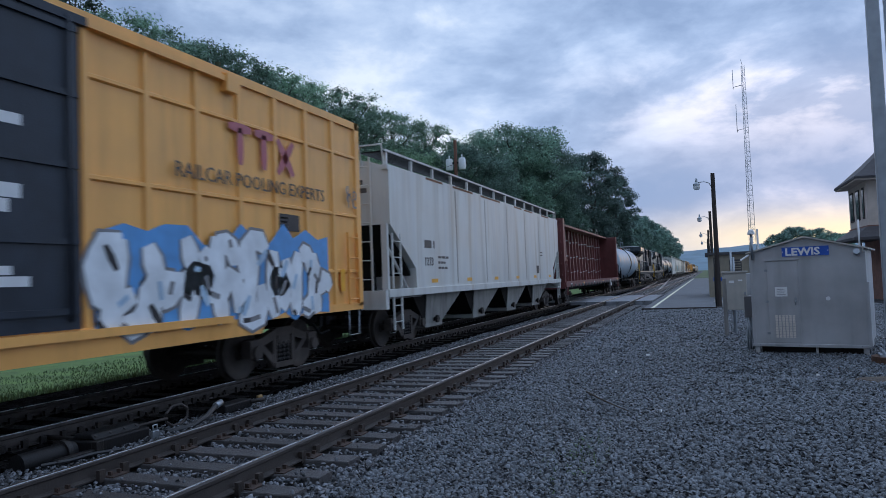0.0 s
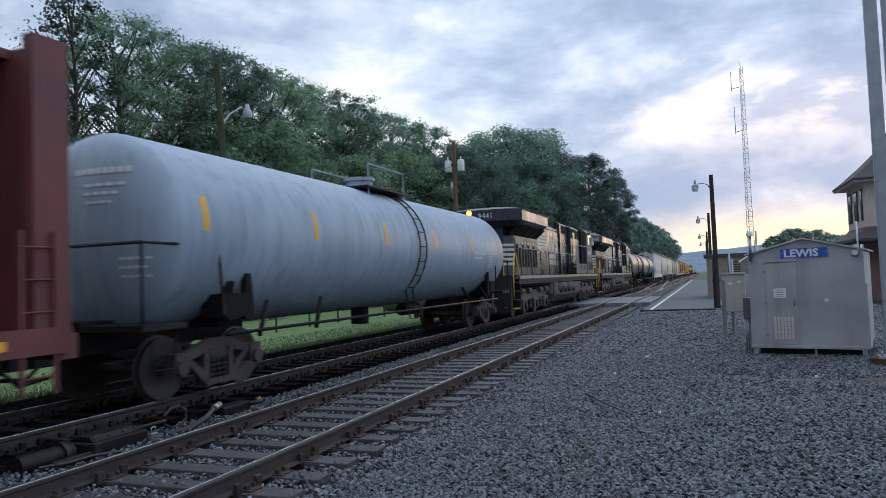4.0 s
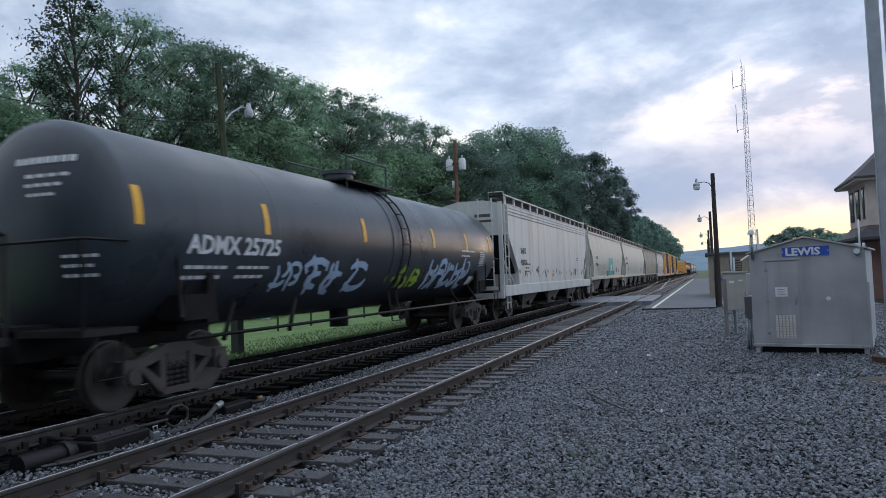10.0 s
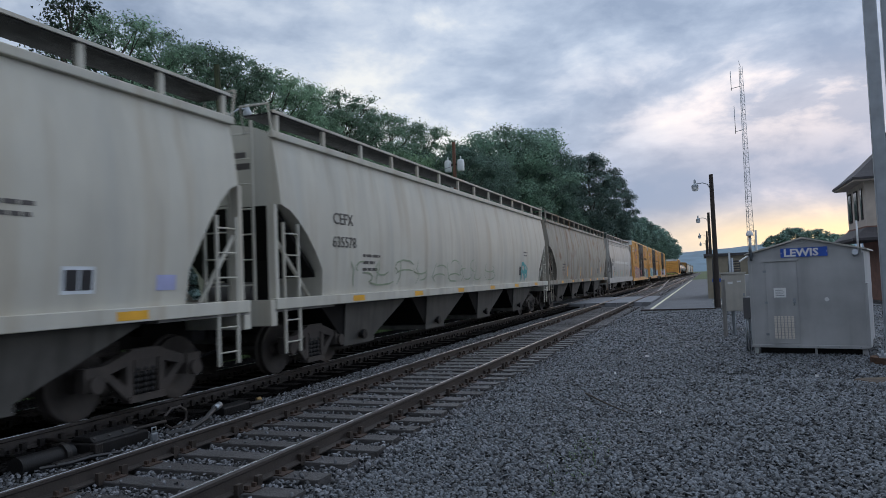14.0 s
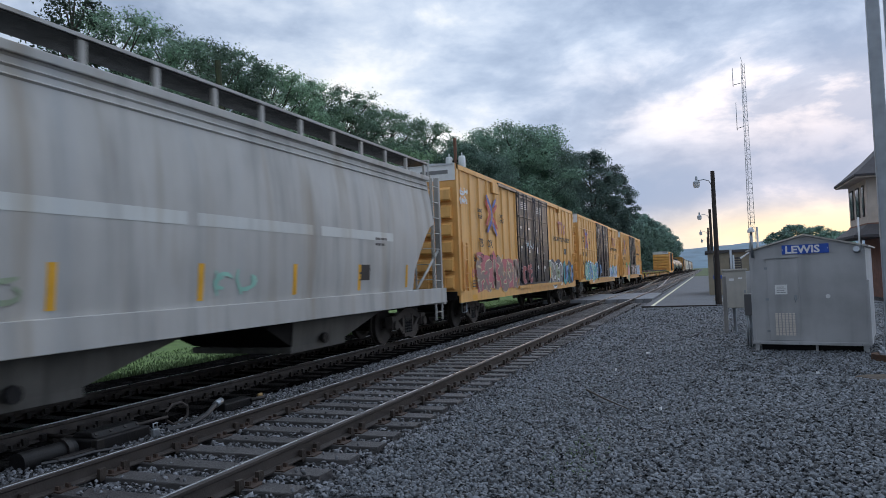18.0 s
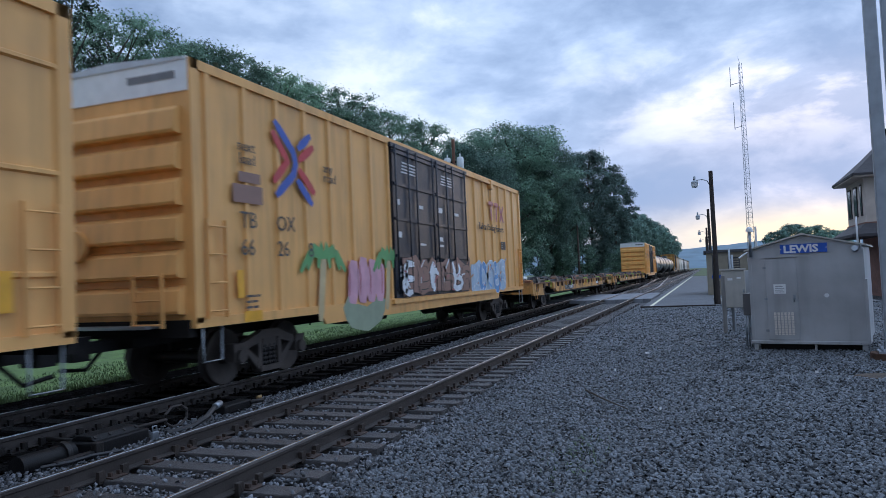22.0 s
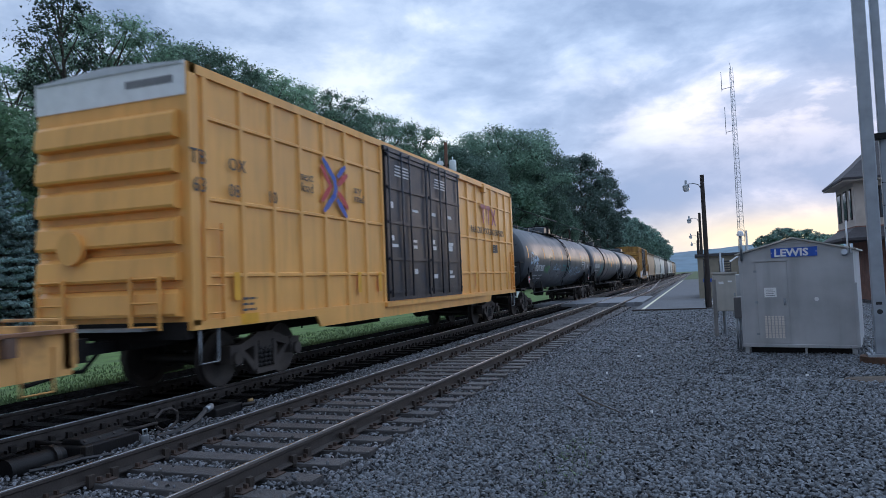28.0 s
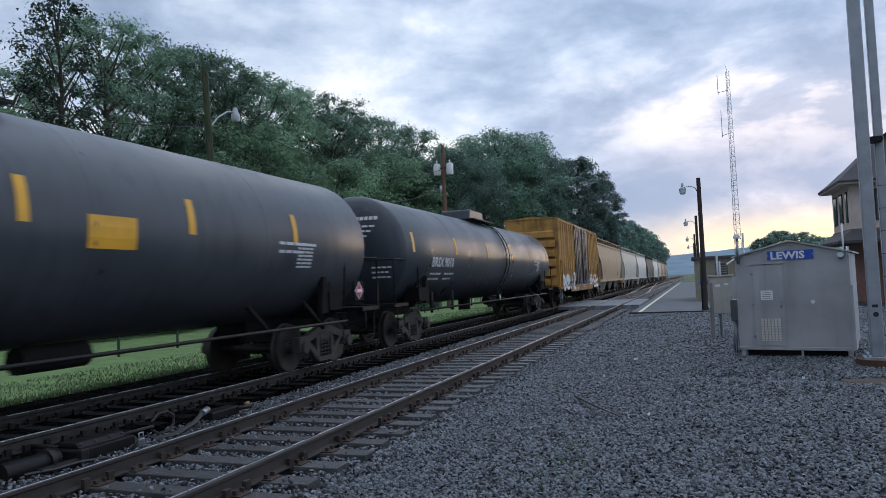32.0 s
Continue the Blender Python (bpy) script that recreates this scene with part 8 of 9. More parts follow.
    part("walkway_cabinet", Mesh().box(1.0, 1.43, 2.5, 6.05, 1.62, 2.20), M_cabdust if amber else B, car, bevel=0.02)
    for ya in (3.82, 5.0):
        lv = part("cabinet_louvre", Mesh().box(1.43, 1.436, ya, ya + 0.45, 1.90, 2.13), M_locod, car)
        for q in range(4):
            part("slat", Mesh().box(1.436, 1.445, ya + 0.02, ya + 0.43, 1.92 + 0.055 * q, 1.94 + 0.055 * q), M_cabdust, lv)
    for z in (1.82, 2.02):
        part("cabinet_step", Mesh().box(1.1, 1.43, 1.74, 2.5, z, z + 0.03), M_hand if z > 1.9 else M_locod, car)
    part("step_plate", Mesh().box(1.1, 1.43, 1.72, 1.75, 1.62, 2.23), M_locod, car)
    part("horn", Mesh().tube([(0.5, 4.3, 4.32), (0.5, 4.8, 4.42)], 0.06, 8), M_galv, car)
    # cab and nose
    cabm = Mesh().prism("y", 6.05, 8.05, [(-1.46, 1.62), (1.46, 1.62), (1.46, 4.05), (1.18, 4.32), (-1.18, 4.32), (-1.46, 4.05)])
    cb = part("cab", cabm, M_cabdust if amber else M_radhood, car, bevel=0.03)
    wf = part("window_frame", Mesh().box(1.455, 1.475, 6.42, 7.60, 3.34, 4.02), M_galv, cb, "bright metal window frame")
    for ya, yb in ((6.47, 6.98), (7.04, 7.55)):
        part("window_pane", Mesh().box(1.475, 1.482, ya, yb, 3.40, 3.96), M_winglass, wf)
    part("mirror", Mesh().box(1.48, 1.6, 7.70, 7.82, 3.35, 3.85), M_lens, cb)
    part("sunshade", Mesh().prism("y", 6.4, 7.7, [(1.46, 4.04), (1.66, 3.97), (1.66, 4.00), (1.46, 4.08)]), M_locod, cb)
    ns = Mesh()
    ns.loft([[(-1.46, 8.05, 1.62), (1.46, 8.05, 1.62), (1.46, 8.05, 3.70), (1.15, 8.05, 4.28), (-1.15, 8.05, 4.28), (-1.46, 8.05, 3.70)], [(-1.40, 8.3, 1.62), (1.40, 8.3, 1.62), (1.40, 8.3, 3.30), (1.0, 8.3, 3.62), (-1.0, 8.3, 3.62), (-1.40, 8.3, 3.30)],
             [(-1.18, 9.55, 1.62), (1.18, 9.55, 1.62), (1.18, 9.55, 2.62), (0.8, 9.55, 2.92), (-0.8, 9.55, 2.92), (-1.18, 9.55, 2.62)], [(-1.15, 9.85, 1.62), (1.15, 9.85, 1.62), (1.15, 9.85, 2.45), (0.75, 9.85, 2.70), (-0.75, 9.85, 2.70), (-1.15, 9.85, 2.45)]])
    part("nose", ns, M_radhood if deep_wing else B, car, bevel=0.02)
    part("windshield", Mesh().loft([[(-1.0, 8.32, 3.66), (1.0, 8.32, 3.66), (1.05, 8.10, 4.22), (-1.05, 8.10, 4.22)], [(-1.0, 8.34, 3.67), (1.0, 8.34, 3.67), (1.05, 8.12, 4.23), (-1.05, 8.12, 4.23)]]), M_winglass, car)

    def noseside(y, z):
        return 1.41 - max(0, y - 8.3) / 1.25 * 0.22 if y < 9.55 else 1.18 - (y - 9.55) * 0.1
    for k in range(5):
        m = Mesh()
        z = 2.02 + 0.155 * k
        cut = 9.30 - 0.07 * k
        m.face([(noseside(y, z) + 0.012, y, zz) for y, zz in ((cut, z), (9.54, z), (9.54, z + 0.09), (cut - 0.04, z + 0.09))])
        part("nose_stripe", m, M_emb, car)
    part("nose_plate", Mesh().box(1.30, 1.33, 9.05, 9.4, 1.66, 1.95), M_stripe, car)
    # rear face stripes
    part("rear_panel", Mesh().box(-0.66, 0.15, rear - 0.02, rear + 0.02, 2.05, 2.95), M_stripe, car, "cream panel with dark figure")
    for k in range(5):
        z = 2.03 + 0.185 * k
        rs = Mesh()
        rs.face([(x, y, zz) for x, y, zz in ((0.2, rear - 0.006, z), (0.684, rear - 0.006, z), (0.684, rear - 0.006, z + 0.105), (0.2, rear - 0.006, z + 0.105))])
        rs.face([(0.684, rear - 0.006, z), (1.006, rear + 0.418, z), (1.006, rear + 0.418, z + 0.105), (0.684, rear - 0.006, z + 0.105)])
        part("rear_stripe", rs, M_emb, car, "cream stripe wrapping the corner")
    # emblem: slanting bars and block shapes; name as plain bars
    em = bar(car, hood, -3.4, -3.39, 3.2, 3.21, M_emb, "emblem", "white striped emblem", lift=0.016)
    for k in range(5):
        m = Mesh()
        z = 2.85 + 0.15 * k
        m.face([(0.952, y, zz) for y, zz in ((-4.86 + 0.045 * k, z), (-3.05 + 0.16 * k, z), (-2.93 + 0.16 * k, z + 0.108), (-4.83 + 0.045 * k, z + 0.108))])
        part("emblem_bar", m, M_emb, em)
    for pts in (((-2.25, 2.8), (-1.75, 2.8), (-1.75, 3.2), (-1.95, 3.5)), ((-1.95, 3.5), (-1.55, 3.5), (-1.15, 2.8), (-1.55, 2.8)), ((-1.35, 2.8), (-1.1, 2.8), (-0.85, 3.5), (-1.15, 3.5))):
        m = Mesh()
        m.face([(0.953, y, z) for y, z in pts])
        part("emblem_block", m, M_emb, em)
    m = Mesh()
    stroke(m, hood, [(-0.08, 3.42), (-0.62, 3.44), (-0.72, 3.25), (-0.2, 3.08), (-0.2, 2.88), (-0.88, 2.88)], 0.19, 0.022)
    part("emblem_block", m, M_emb, em)
    for k, (bw, nb) in enumerate(((0.20, 7), (0.20, 8))):
        z = 2.42 - 0.30 * k
        for q in range(nb):
            m = Mesh()
            ya = -2.36 + q * 0.262
            m.face([(0.952, y, zz) for y, zz in ((ya, z), (ya + bw, z), (ya + bw, z + 0.21), (ya, z + 0.21))])
            part("name_bar", m, M_emb, em)
    # numbers
    car_text(car, number, 0.52, cabside, 6.28, 2.66, M_wsten, 1.1)
    for ya in (6.5, 7.4):
        lv = part("cab_louvre", Mesh().box(1.46, 1.468, ya, ya + 0.6, 1.85, 2.35), M_locod, car)
        for q in range(6):
            part("slat", Mesh().box(1.468, 1.475, ya + 0.03, ya + 0.57, 1.89 + 0.075 * q, 1.915 + 0.075 * q), M_under, lv)
    turn = math.degrees(math.atan2(chamfer, 0.70))
    if deep_wing:
        letters(number, 0.30, car, Matrix.Translation((0.97, w0 + 0.095, 3.84)) @ Matrix.Rotation(radians(turn), 4, "Z") @ Matrix.Rotation(radians(90), 4, "X"), M_wsten)
        letters(number, 0.30, car, Matrix.Translation((-0.6, w0 - 0.012, 3.84)) @ Matrix.Rotation(radians(90), 4, "X"), M_wsten)
    else:
        letters(number, 0.30, car, Matrix.Translation((-0.1, w0 - 0.012, 3.84)) @ Matrix.Rotation(radians(90), 4, "X"), M_wsten)
    # headlights and markers on the rear
    part("headlight_box", Mesh().box(-0.16, 0.16, rear - 0.12, rear, 2.98, 3.48), M_under, car)
    for x in (-0.09, 0.09):
        part("headlight", Mesh().tube([(x, rear - 0.12, 3.36), (x, rear - 0.16, 3.36)], 0.075, 10), M_lens, car)
    if amber:
        for z in (3.86, 4.08):
            part("marker_light", Mesh().tube([(-0.45, w0, z), (-0.45, w0 - 0.07, z)], 0.10, 12), M_amber, car, "glowing amber marker light")
    # railings
    rl = Mesh()
    zr = 2.66
    rl.tube([(1.42, -h + 1.3, zr), (1.42, 2.19, zr)], 0.02, 6)
    part("handrail", rl, M_galv, car)
    part("upper_handrail", Mesh().tube([(1.42, 2.6, 2.1), (1.42, 2.6, 3.2), (1.42, 6.1, 3.22)], 0.02, 6), M_galv, car)
    for k in range(8):
        y = -h + 1.3 + k * (h + 0.89) / 7
        part("stanchion", Mesh().tube([(1.42, y, 1.3), (1.42, y, zr)], 0.022, 6), M_loco, car)
    for s in (-1, 1):
        for d in (0.15, 1.05):
            part("step_rail", Mesh().tube([(1.38, s * (h - d), 0.75), (1.38, s * (h - d - 0.05), 1.6), (1.36, s * (h - d - (0.25 if d < 1 else -0.2)), 2.25), (1.36, s * (h - d - (0.5 if d < 1 else -0.3)), 2.45)], 0.026, 6), M_hand, car)
        for k in range(4):
            part("step", Mesh().box(0.95, 1.42, min(s * (h - 0.95), s * (h - 0.25)), max(s * (h - 0.95), s * (h - 0.25)), 0.38 + 0.32 * k, 0.41 + 0.32 * k), M_hand if k == 0 else M_locod, car)
        part("step_side", Mesh().box(0.9, 1.42, s * (h - 1.02) - 0.03, s * (h - 1.02) + 0.03, 0.35, 1.6), M_locod, car)
        part("end_platform", Mesh().box(-1.45, 1.45, min(s * (h - 1.1), s * (h - 0.2)), max(s * (h - 1.1), s * (h - 0.2)), 1.5, 1.6), M_locod, car)
        part("pilot", Mesh().prism("x", -1.3, 1.3, [(s * (h - 0.25), 0.25), (s * h, 0.25), (s * (h - 0.1), 1.5), (s * (h - 0.3), 1.5)]), M_locod, car)
        part("end_railing", Mesh().tube([(-1.2, s * (h - 0.25), 1.6), (-1.2, s * (h - 0.25), 2.5), (-0.4, s * (h - 0.25), 2.5)], 0.02, 6).tube([(1.0, s * (h - 0.25), 1.6), (1.0, s * (h - 0.25), 2.5), (0.4, s * (h - 0.25), 2.5)], 0.02, 6), M_hand, car)
        part("air_hose", Mesh().tube([(0.6, s * h, 1.2), (0.7, s * (h + 0.2), 0.8), (0.6, s * (h + 0.15), 0.5)], 0.03, 6), M_stripe, car)
        part("coupler", ME_coupler, M_iron, car, at=pose(0, s * (h - 0.2), 0, 0, 0, 0 if s > 0 else 180))
        loco_truck(car, s * 6.96)
    # fuel tank and air reservoirs
    part("fuel_tank", Mesh().prism("y", -3.6, 3.7, [(-1.3, 0.85), (1.36, 0.85), (1.38, 0.66), (1.05, 0.33), (-1.05, 0.33), (-1.38, 0.66)]), M_fuel, car, bevel=0.06)
    part("tank_core", Mesh().box(-1.0, 0.95, -3.5, 3.6, 0.8, 1.28), M_under, car)
    part("tank_end_block", Mesh().box(0.9, 1.40, -3.6, -2.6, 0.70, 1.29), M_fuel, car, bevel=0.03)
    part("tank_end_block", Mesh().box(0.9, 1.40, 1.95, 3.65, 0.70, 1.24), M_fuel, car, bevel=0.03)
    for a, b in ((-2.52, -0.52), (-0.36, 1.72)):
        r = part("air_reservoir", Mesh().loft([[(1.20 + r * math.cos(w), y, 1.06 + r * math.sin(w)) for w in [q * math.pi / 10 for q in range(20)]] for y, r in ((a, 0.12), (a + 0.05, 0.22), (a + 0.14, 0.27), (b - 0.14, 0.27), (b - 0.05, 0.22), (b, 0.12))], True), M_fuel, car)
        for y in (a + 0.45, b - 0.45):
            part("strap", Mesh().loft([[(1.20 + q * math.cos(w), yy, 1.06 + q * math.sin(w)) for w in [k * math.pi / 10 for k in range(20)]] for yy, q in ((y - 0.03, 0.27), (y - 0.03, 0.28), (y + 0.03, 0.28), (y + 0.03, 0.27))], True, False), M_fuel, r)
            part("foot", Mesh().tube([(1.42, y - 0.07, 0.80), (1.42, y + 0.07, 0.80)], 0.06, 8), M_locod, r)
    part("air_filter", Mesh().tube([(1.22, -4.0, 0.75), (1.22, -4.0, 1.3)], 0.2, 12), M_fuel, car)
    part("filter_bracket", Mesh().box(1.0, 1.42, -4.25, -3.75, 1.28, 1.40), M_fuel, car)
    part("air_pipe", Mesh().tube([(1.35, -h + 1.5, 1.22), (1.35, h - 1.5, 1.22)], 0.03, 6), M_locod, car)
    part("air_pipe", Mesh().tube([(1.3, -h + 1.5, 1.12), (1.3, h - 1.5, 1.12)], 0.02, 6), M_locod, car)
    return car


# ---- the train, car by car; places along the track at the start of the clip ----
def train():
    c, s = boxcar(-6.1, 12.6, M_yel, "yellow double-door boxcar with white and blue spray paint", slogan="RAILCAR POOLING EXPERTS")
    graffiti(c, s, 2.78, 8.0, 0.92, 2.42, 8, "white", "grey", "sky", 3, thick=0.33, accents=("black", "grey", "paleblue"))
    graffiti(c, s, 8.75, 9.2, 2.95, 3.45, 2, None, "grey", None, 5, thick=0.03)
    c, s = hopper(13.9, 33.17, M_hopw, "pale grey ribbed covered hopper with rust along the roof edge", False, 4, (("1273", -7.5, 1.88, 0.30),), (1.4, 2.8), bay_paint=M_baypale)
    text_rows(c, s, -7.45, 2.32, (0.7,), 0.2, 0.1, M_stencil)
    for y in (-5, -2.2, 0.4, 3.0, 5.4):
        part("side_seam", Mesh().box(1.40, 1.407, y - 0.03, y + 0.03, 1.4, 4.0), M_hopg, c)
    for y0, y1 in ((1.5, 2.6), (3.0, 4.4), (-7.2, -6.0), (-5.2, -3.4), (-2.6, -0.4), (6.0, 7.5)):
        part("rust_patch", Mesh().box(1.401, 1.404, y0, y1, 4.07, 4.13), M_rim, c, "rust on the top chord")
    centerbeam(34.3, 56.1)
    tank_car(57.2, 74.5, M_tankb, "pale blue-grey tank car with a belted middle and top railing", dome="round", belt=True)
    locomotive(75.0, 96.9, "9441", True, False)
    locomotive(97.2, 119.1, "3665", False, True)
    c, s = tank_car(119.1, 131.4, M_tank, "black tank car with white lettering and yellow reflectors", refl=(-4.97, -1.81, 0.6, 3.18, 4.9), table=(4.0, 2.55), marks=(("UTLX 66761", -4.05, 2.02, 0.36),))
    graffiti(c, s, 0.5, 1.6, 1.45, 1.95, 3, "lime", None, None, 8, thick=0.07)
    c, s = tank_car(132.3, 149.2, M_tank, "black tank car with pale blue spray paint near its end", dome="round", belt=True, refl=(-7.71, -5.01, -1.6, 2.27, 4.9, 7.2), marks=(("ADMX 25725", -6.75, 2.02, 0.34),))
    graffiti(c, s, -4.6, -3.8, 1.4, 1.95, 2, "paleblue", None, None, 9, thick=0.08)
    graffiti(c, s, -3.6, -1.3, 1.3, 2.15, 3, "paleblue", "lilac", None, 19, thick=0.10)
    graffiti(c, s, -0.1, 1.6, 1.35, 1.95, 3, "lime", "green", None, 10, thick=0.10)
    graffiti(c, s, 2.1, 5.4, 1.25, 2.2, 5, "paleblue", "lilac", None, 11, thick=0.12, accents=("white",))
    bar(c, s, 5.7, 6.3, 1.35, 1.6, M_wsten, "stencil_box")
    c, s = hopper(149.7, 168.3, M_hopw, "white covered hopper with ribbed top edge and dark smears", False, 3, (("SHPX", -6.9, 2.40, 0.32), ("458824", -6.95, 1.96, 0.32)), (1.3, 3.05), zs=1.22, flat_sill=True, rib=True, step_ends=True)
    r = random.Random(12)
    for k in range(46):
        y, z, w = r.uniform(-7.2, 1.0) if k < 34 else r.uniform(1.0, 7.6), r.gauss(1.70, 0.10), r.uniform(0.03, 0.10)
        m = Mesh()
        m.face([(s(y, z) + 0.004, y + w * math.cos(a) * r.uniform(0.7, 1.2), z + 1.2 * w * math.sin(a)) for a in [q * math.pi / 4 for q in range(8)]])
        part("dark_splash", m, PAINT["black"] if k % 3 else M_rustiron, c)
    c, s = hopper(168.9, 186.3, M_hopb, "beige curved-side covered hopper with a teal painted panel", True, 3, (("GACX", -6.65, 2.45, 0.30), ("121744", -6.75, 2.0, 0.30)), (1.1, 3.1))
    bar(c, s, -6.75, -5.75, 2.40, 2.72, M_wsten, "number_patch", lift=0.003)
    bar(c, s, 5.38, 5.83, 1.53, 1.84, PAINT["white"], "panel_frame", lift=0.003)
    bar(c, s, 5.42, 5.60, 1.57, 1.80, PAINT["black"], "data_panel", lift=0.006)
    bar(c, s, 5.63, 5.79, 1.57, 1.80, PAINT["black"], "data_panel", lift=0.006)
    bar(c, s, 6.79, 7.14, 1.54, 1.74, PAINT["lilac"], "paper_label", "pale lilac paper label", lift=0.004)
    bar(c, s, -0.5, 2.0, 1.40, 2.62, PAINT["teal"], "painted_panel", "teal painted panel with a dark upper edge", lift=0.004)
    graffiti(c, s, 0.1, 1.5, 1.7, 2.3, 3, "white", "paleblue", None, 13, lift=0.008, thick=0.09)
    graffiti(c, s, -1.3, -0.5, 1.38, 1.75, 2, "black", None, None, 43, thick=0.16)
    graffiti(c, s, 2.0, 2.7, 1.38, 1.75, 2, "black", None, None, 44, thick=0.16)
    graffiti(c, s, -5.5, -1.6, 1.42, 2.3, 6, "beige", "grey", None, 14, thick=0.13)
    c, s = hopper(187.0, 207.8, M_hopb, "beige curved-side covered hopper with faint grey lettering", True, 4, (("CEFX", -8.5, 2.68, 0.32), ("635578", -8.55, 2.24, 0.30)), (1.3, 2.9))
    graffiti(c, s, 5.7, 6.7, 1.35, 2.2, 2, "teal", None, None, 15, thick=0.14)
    graffiti(c, s, -8.0, 2.0, 1.45, 2.1, 9, None, "sage", None, 16, thick=0.03)
    c, s = hopper(208.3, 228.1, M_hopd, "rust-streaked weathered grey curved-side covered hopper", True, 4, (), (1.5, 2.9))
    for y in (-5.5, -1.5, 2.5, 6.3):
        bar(c, s, y, y + 0.14, 1.5, 2.0, M_refl, "reflector")
    c, s = hopper(229.0, 246.0, M_hopg, "grey covered hopper with a pale band and black grime", True, 2, (("CSXX", -6.6, 2.48, 0.28), ("1900", -6.6, 2.16, 0.28)), (1.3, 2.9), zs=1.22, flat_sill=True, rib=True, step_ends=True)
    for a, b in ((-4.7, -1.4), (-1.2, 1.8), (2.1, 5.2)):
        bar(c, s, a, b, 2.36, 2.54, M_hopw, "pale_band", "worn pale band along the side")
    graffiti(c, s, -5.0, -3.8, 1.4, 1.85, 2, "sage", None, None, 18, thick=0.06)
    graffiti(c, s, -0.9, 0.1, 1.35, 1.8, 2, "mint", None, None, 38, thick=0.06)
    c, s = boxcar(247.1, 265.5, M_yelold, "faded yellow double-door boxcar with red and tan spray paint", False, (("TB", -7.36, 2.42, 0.38), ("OX", -6.5, 2.42, 0.38), ("6", -7.94, 1.95, 0.36), ("67", -7.3, 1.95, 0.36), ("87", -6.3, 1.95, 0.36), ("7", -5.5, 1.95, 0.36)), (-5.87, 3.5, 0.62), "RAILCAR POOLING EXPERTS", sill=0.78)
    graffiti(c, s, -7.6, -1.9, 1.0, 2.25, 7, "mauve", "cream", "rose", 19, thick=0.25, accents=("cream", "rose", "orange"))
    graffiti(c, s, -8.15, -7.6, 1.48, 1.82, 3, "rose", None, None, 29, thick=0.035)
    graffiti(c, s, -9.02, -8.4, 3.88, 4.15, 2, "white", None, None, 51, thick=0.06)
    graffiti(c, s, -9.02, -8.35, 3.62, 3.84, 4, "white", None, None, 52, thick=0.05)
    bar(c, s, -8.52, -8.40, 1.16, 2.02, M_refl, "reflector", "tall yellow reflective strip")
    part("header_stop", Mesh().box(1.40, 1.50, -5.74, -5.06, 4.25, 4.60), M_yelold, c, bevel=0.01)
    part("header_rail", Mesh().box(1.40, 1.50, -5.06, -2.70, 4.56, 4.66), M_doorblk, c)
    graffiti(c, lambda y, z: 1.52, -2.3, -0.6, 1.2, 2.0, 2, "crimson", "pink", None, 39, thick=0.14)
    graffiti(c, s, 2.5, 5.8, 1.0, 2.12, 4, ("sage", "grey"), "black", "navy", 20, thick=0.26, accents=("white", "mint"), halo="white")
    graffiti(c, s, 5.9, 8.6, 1.0, 2.08, 4, ("teal", "sky"), "navy", "navy", 40, thick=0.24, accents=("mint", "black"))
    for y in (2.75, 7.75):
        bar(c, s, y, y + 0.17, 1.32, 1.80, M_refl, "reflector", lift=0.024)
    graffiti(c, lambda y, z: 1.52, -1.7, -0.4, 2.5, 2.9, 2, "paleblue", None, None, 41, thick=0.06)
    c, s = boxcar(267.1, 285.7, M_yelold, "faded yellow double-door boxcar with blue and mint spray paint", True, (("TB", -8.3, 2.42, 0.36), ("OX", -7.3, 2.42, 0.36), ("64", -8.3, 1.93, 0.36), ("20", -7.3, 1.93, 0.36), ("79", -6.2, 1.93, 0.36)), (-6.76, 3.42, 0.56), "RAILCAR POOLING EXPERTS")
    graffiti(c, s, -7.6, -1.6, 1.0, 2.15, 7, ("mint", "teal", "sky"), "navy", "teal", 21, thick=0.24, accents=("white", "lime", "mint"), halo="white")
    graffiti(c, lambda y, z: 1.525, -2.4, -1.5, 1.2, 2.0, 1, "sky", "navy", None, 53, thick=0.2)
    graffiti(c, s, 2.7, 7.4, 1.0, 1.92, 5, ("paleblue", "sky", "teal"), "navy", "paleblue", 22, thick=0.2, accents=("white", "navy"))
    c, s = boxcar(287.65, 305.85, M_yelold, "faded yellow double-door boxcar with pink figure and black spray paint", False, (("TB", -8.1, 2.42, 0.36), ("OX", -7.15, 2.42, 0.36), ("66", -8.1, 2.0, 0.36), ("26", -7.15, 2.0, 0.36), ("8", -6.2, 2.0, 0.36)), (-6.55, 3.6, 0.64), "Railcar Pooling Experts")
    bar(c, s, -8.25, -7.5, 2.80, 3.08, PAINT["brown"], "faded_paint", "faded brown paint patch")
    bar(c, s, -8.1, -7.55, 3.12, 3.28, PAINT["brown"], "faded_paint", "faded brown paint patch")
    palm_tree_paint(c, s, -5.75, 0.85, 2.0)
    palm_tree_paint(c, s, -2.95, 0.9, 2.0)
    m = Mesh()
    stroke(m, s, [(-4.9, 1.15), (-4.6, 0.86), (-4.0, 0.76), (-3.5, 0.9), (-3.25, 1.2)], 0.5, 0.006)
    part("painted_bowl", m, PAINT["sage"], c, "pale green painted bowl shape")
    m = Mesh()
    for a, z in ((-4.62, 1.95), (-4.2, 2.02), (-3.8, 1.98), (-3.4, 1.9)):
        stroke(m, s, [(a, 1.1), (a + 0.05, 1.6), (a + 0.1, z)], 0.40, 0.008)
    part("painted_blob", m, PAINT["pink"], c, "pink painted block letters that cannot be read")
    m = Mesh()
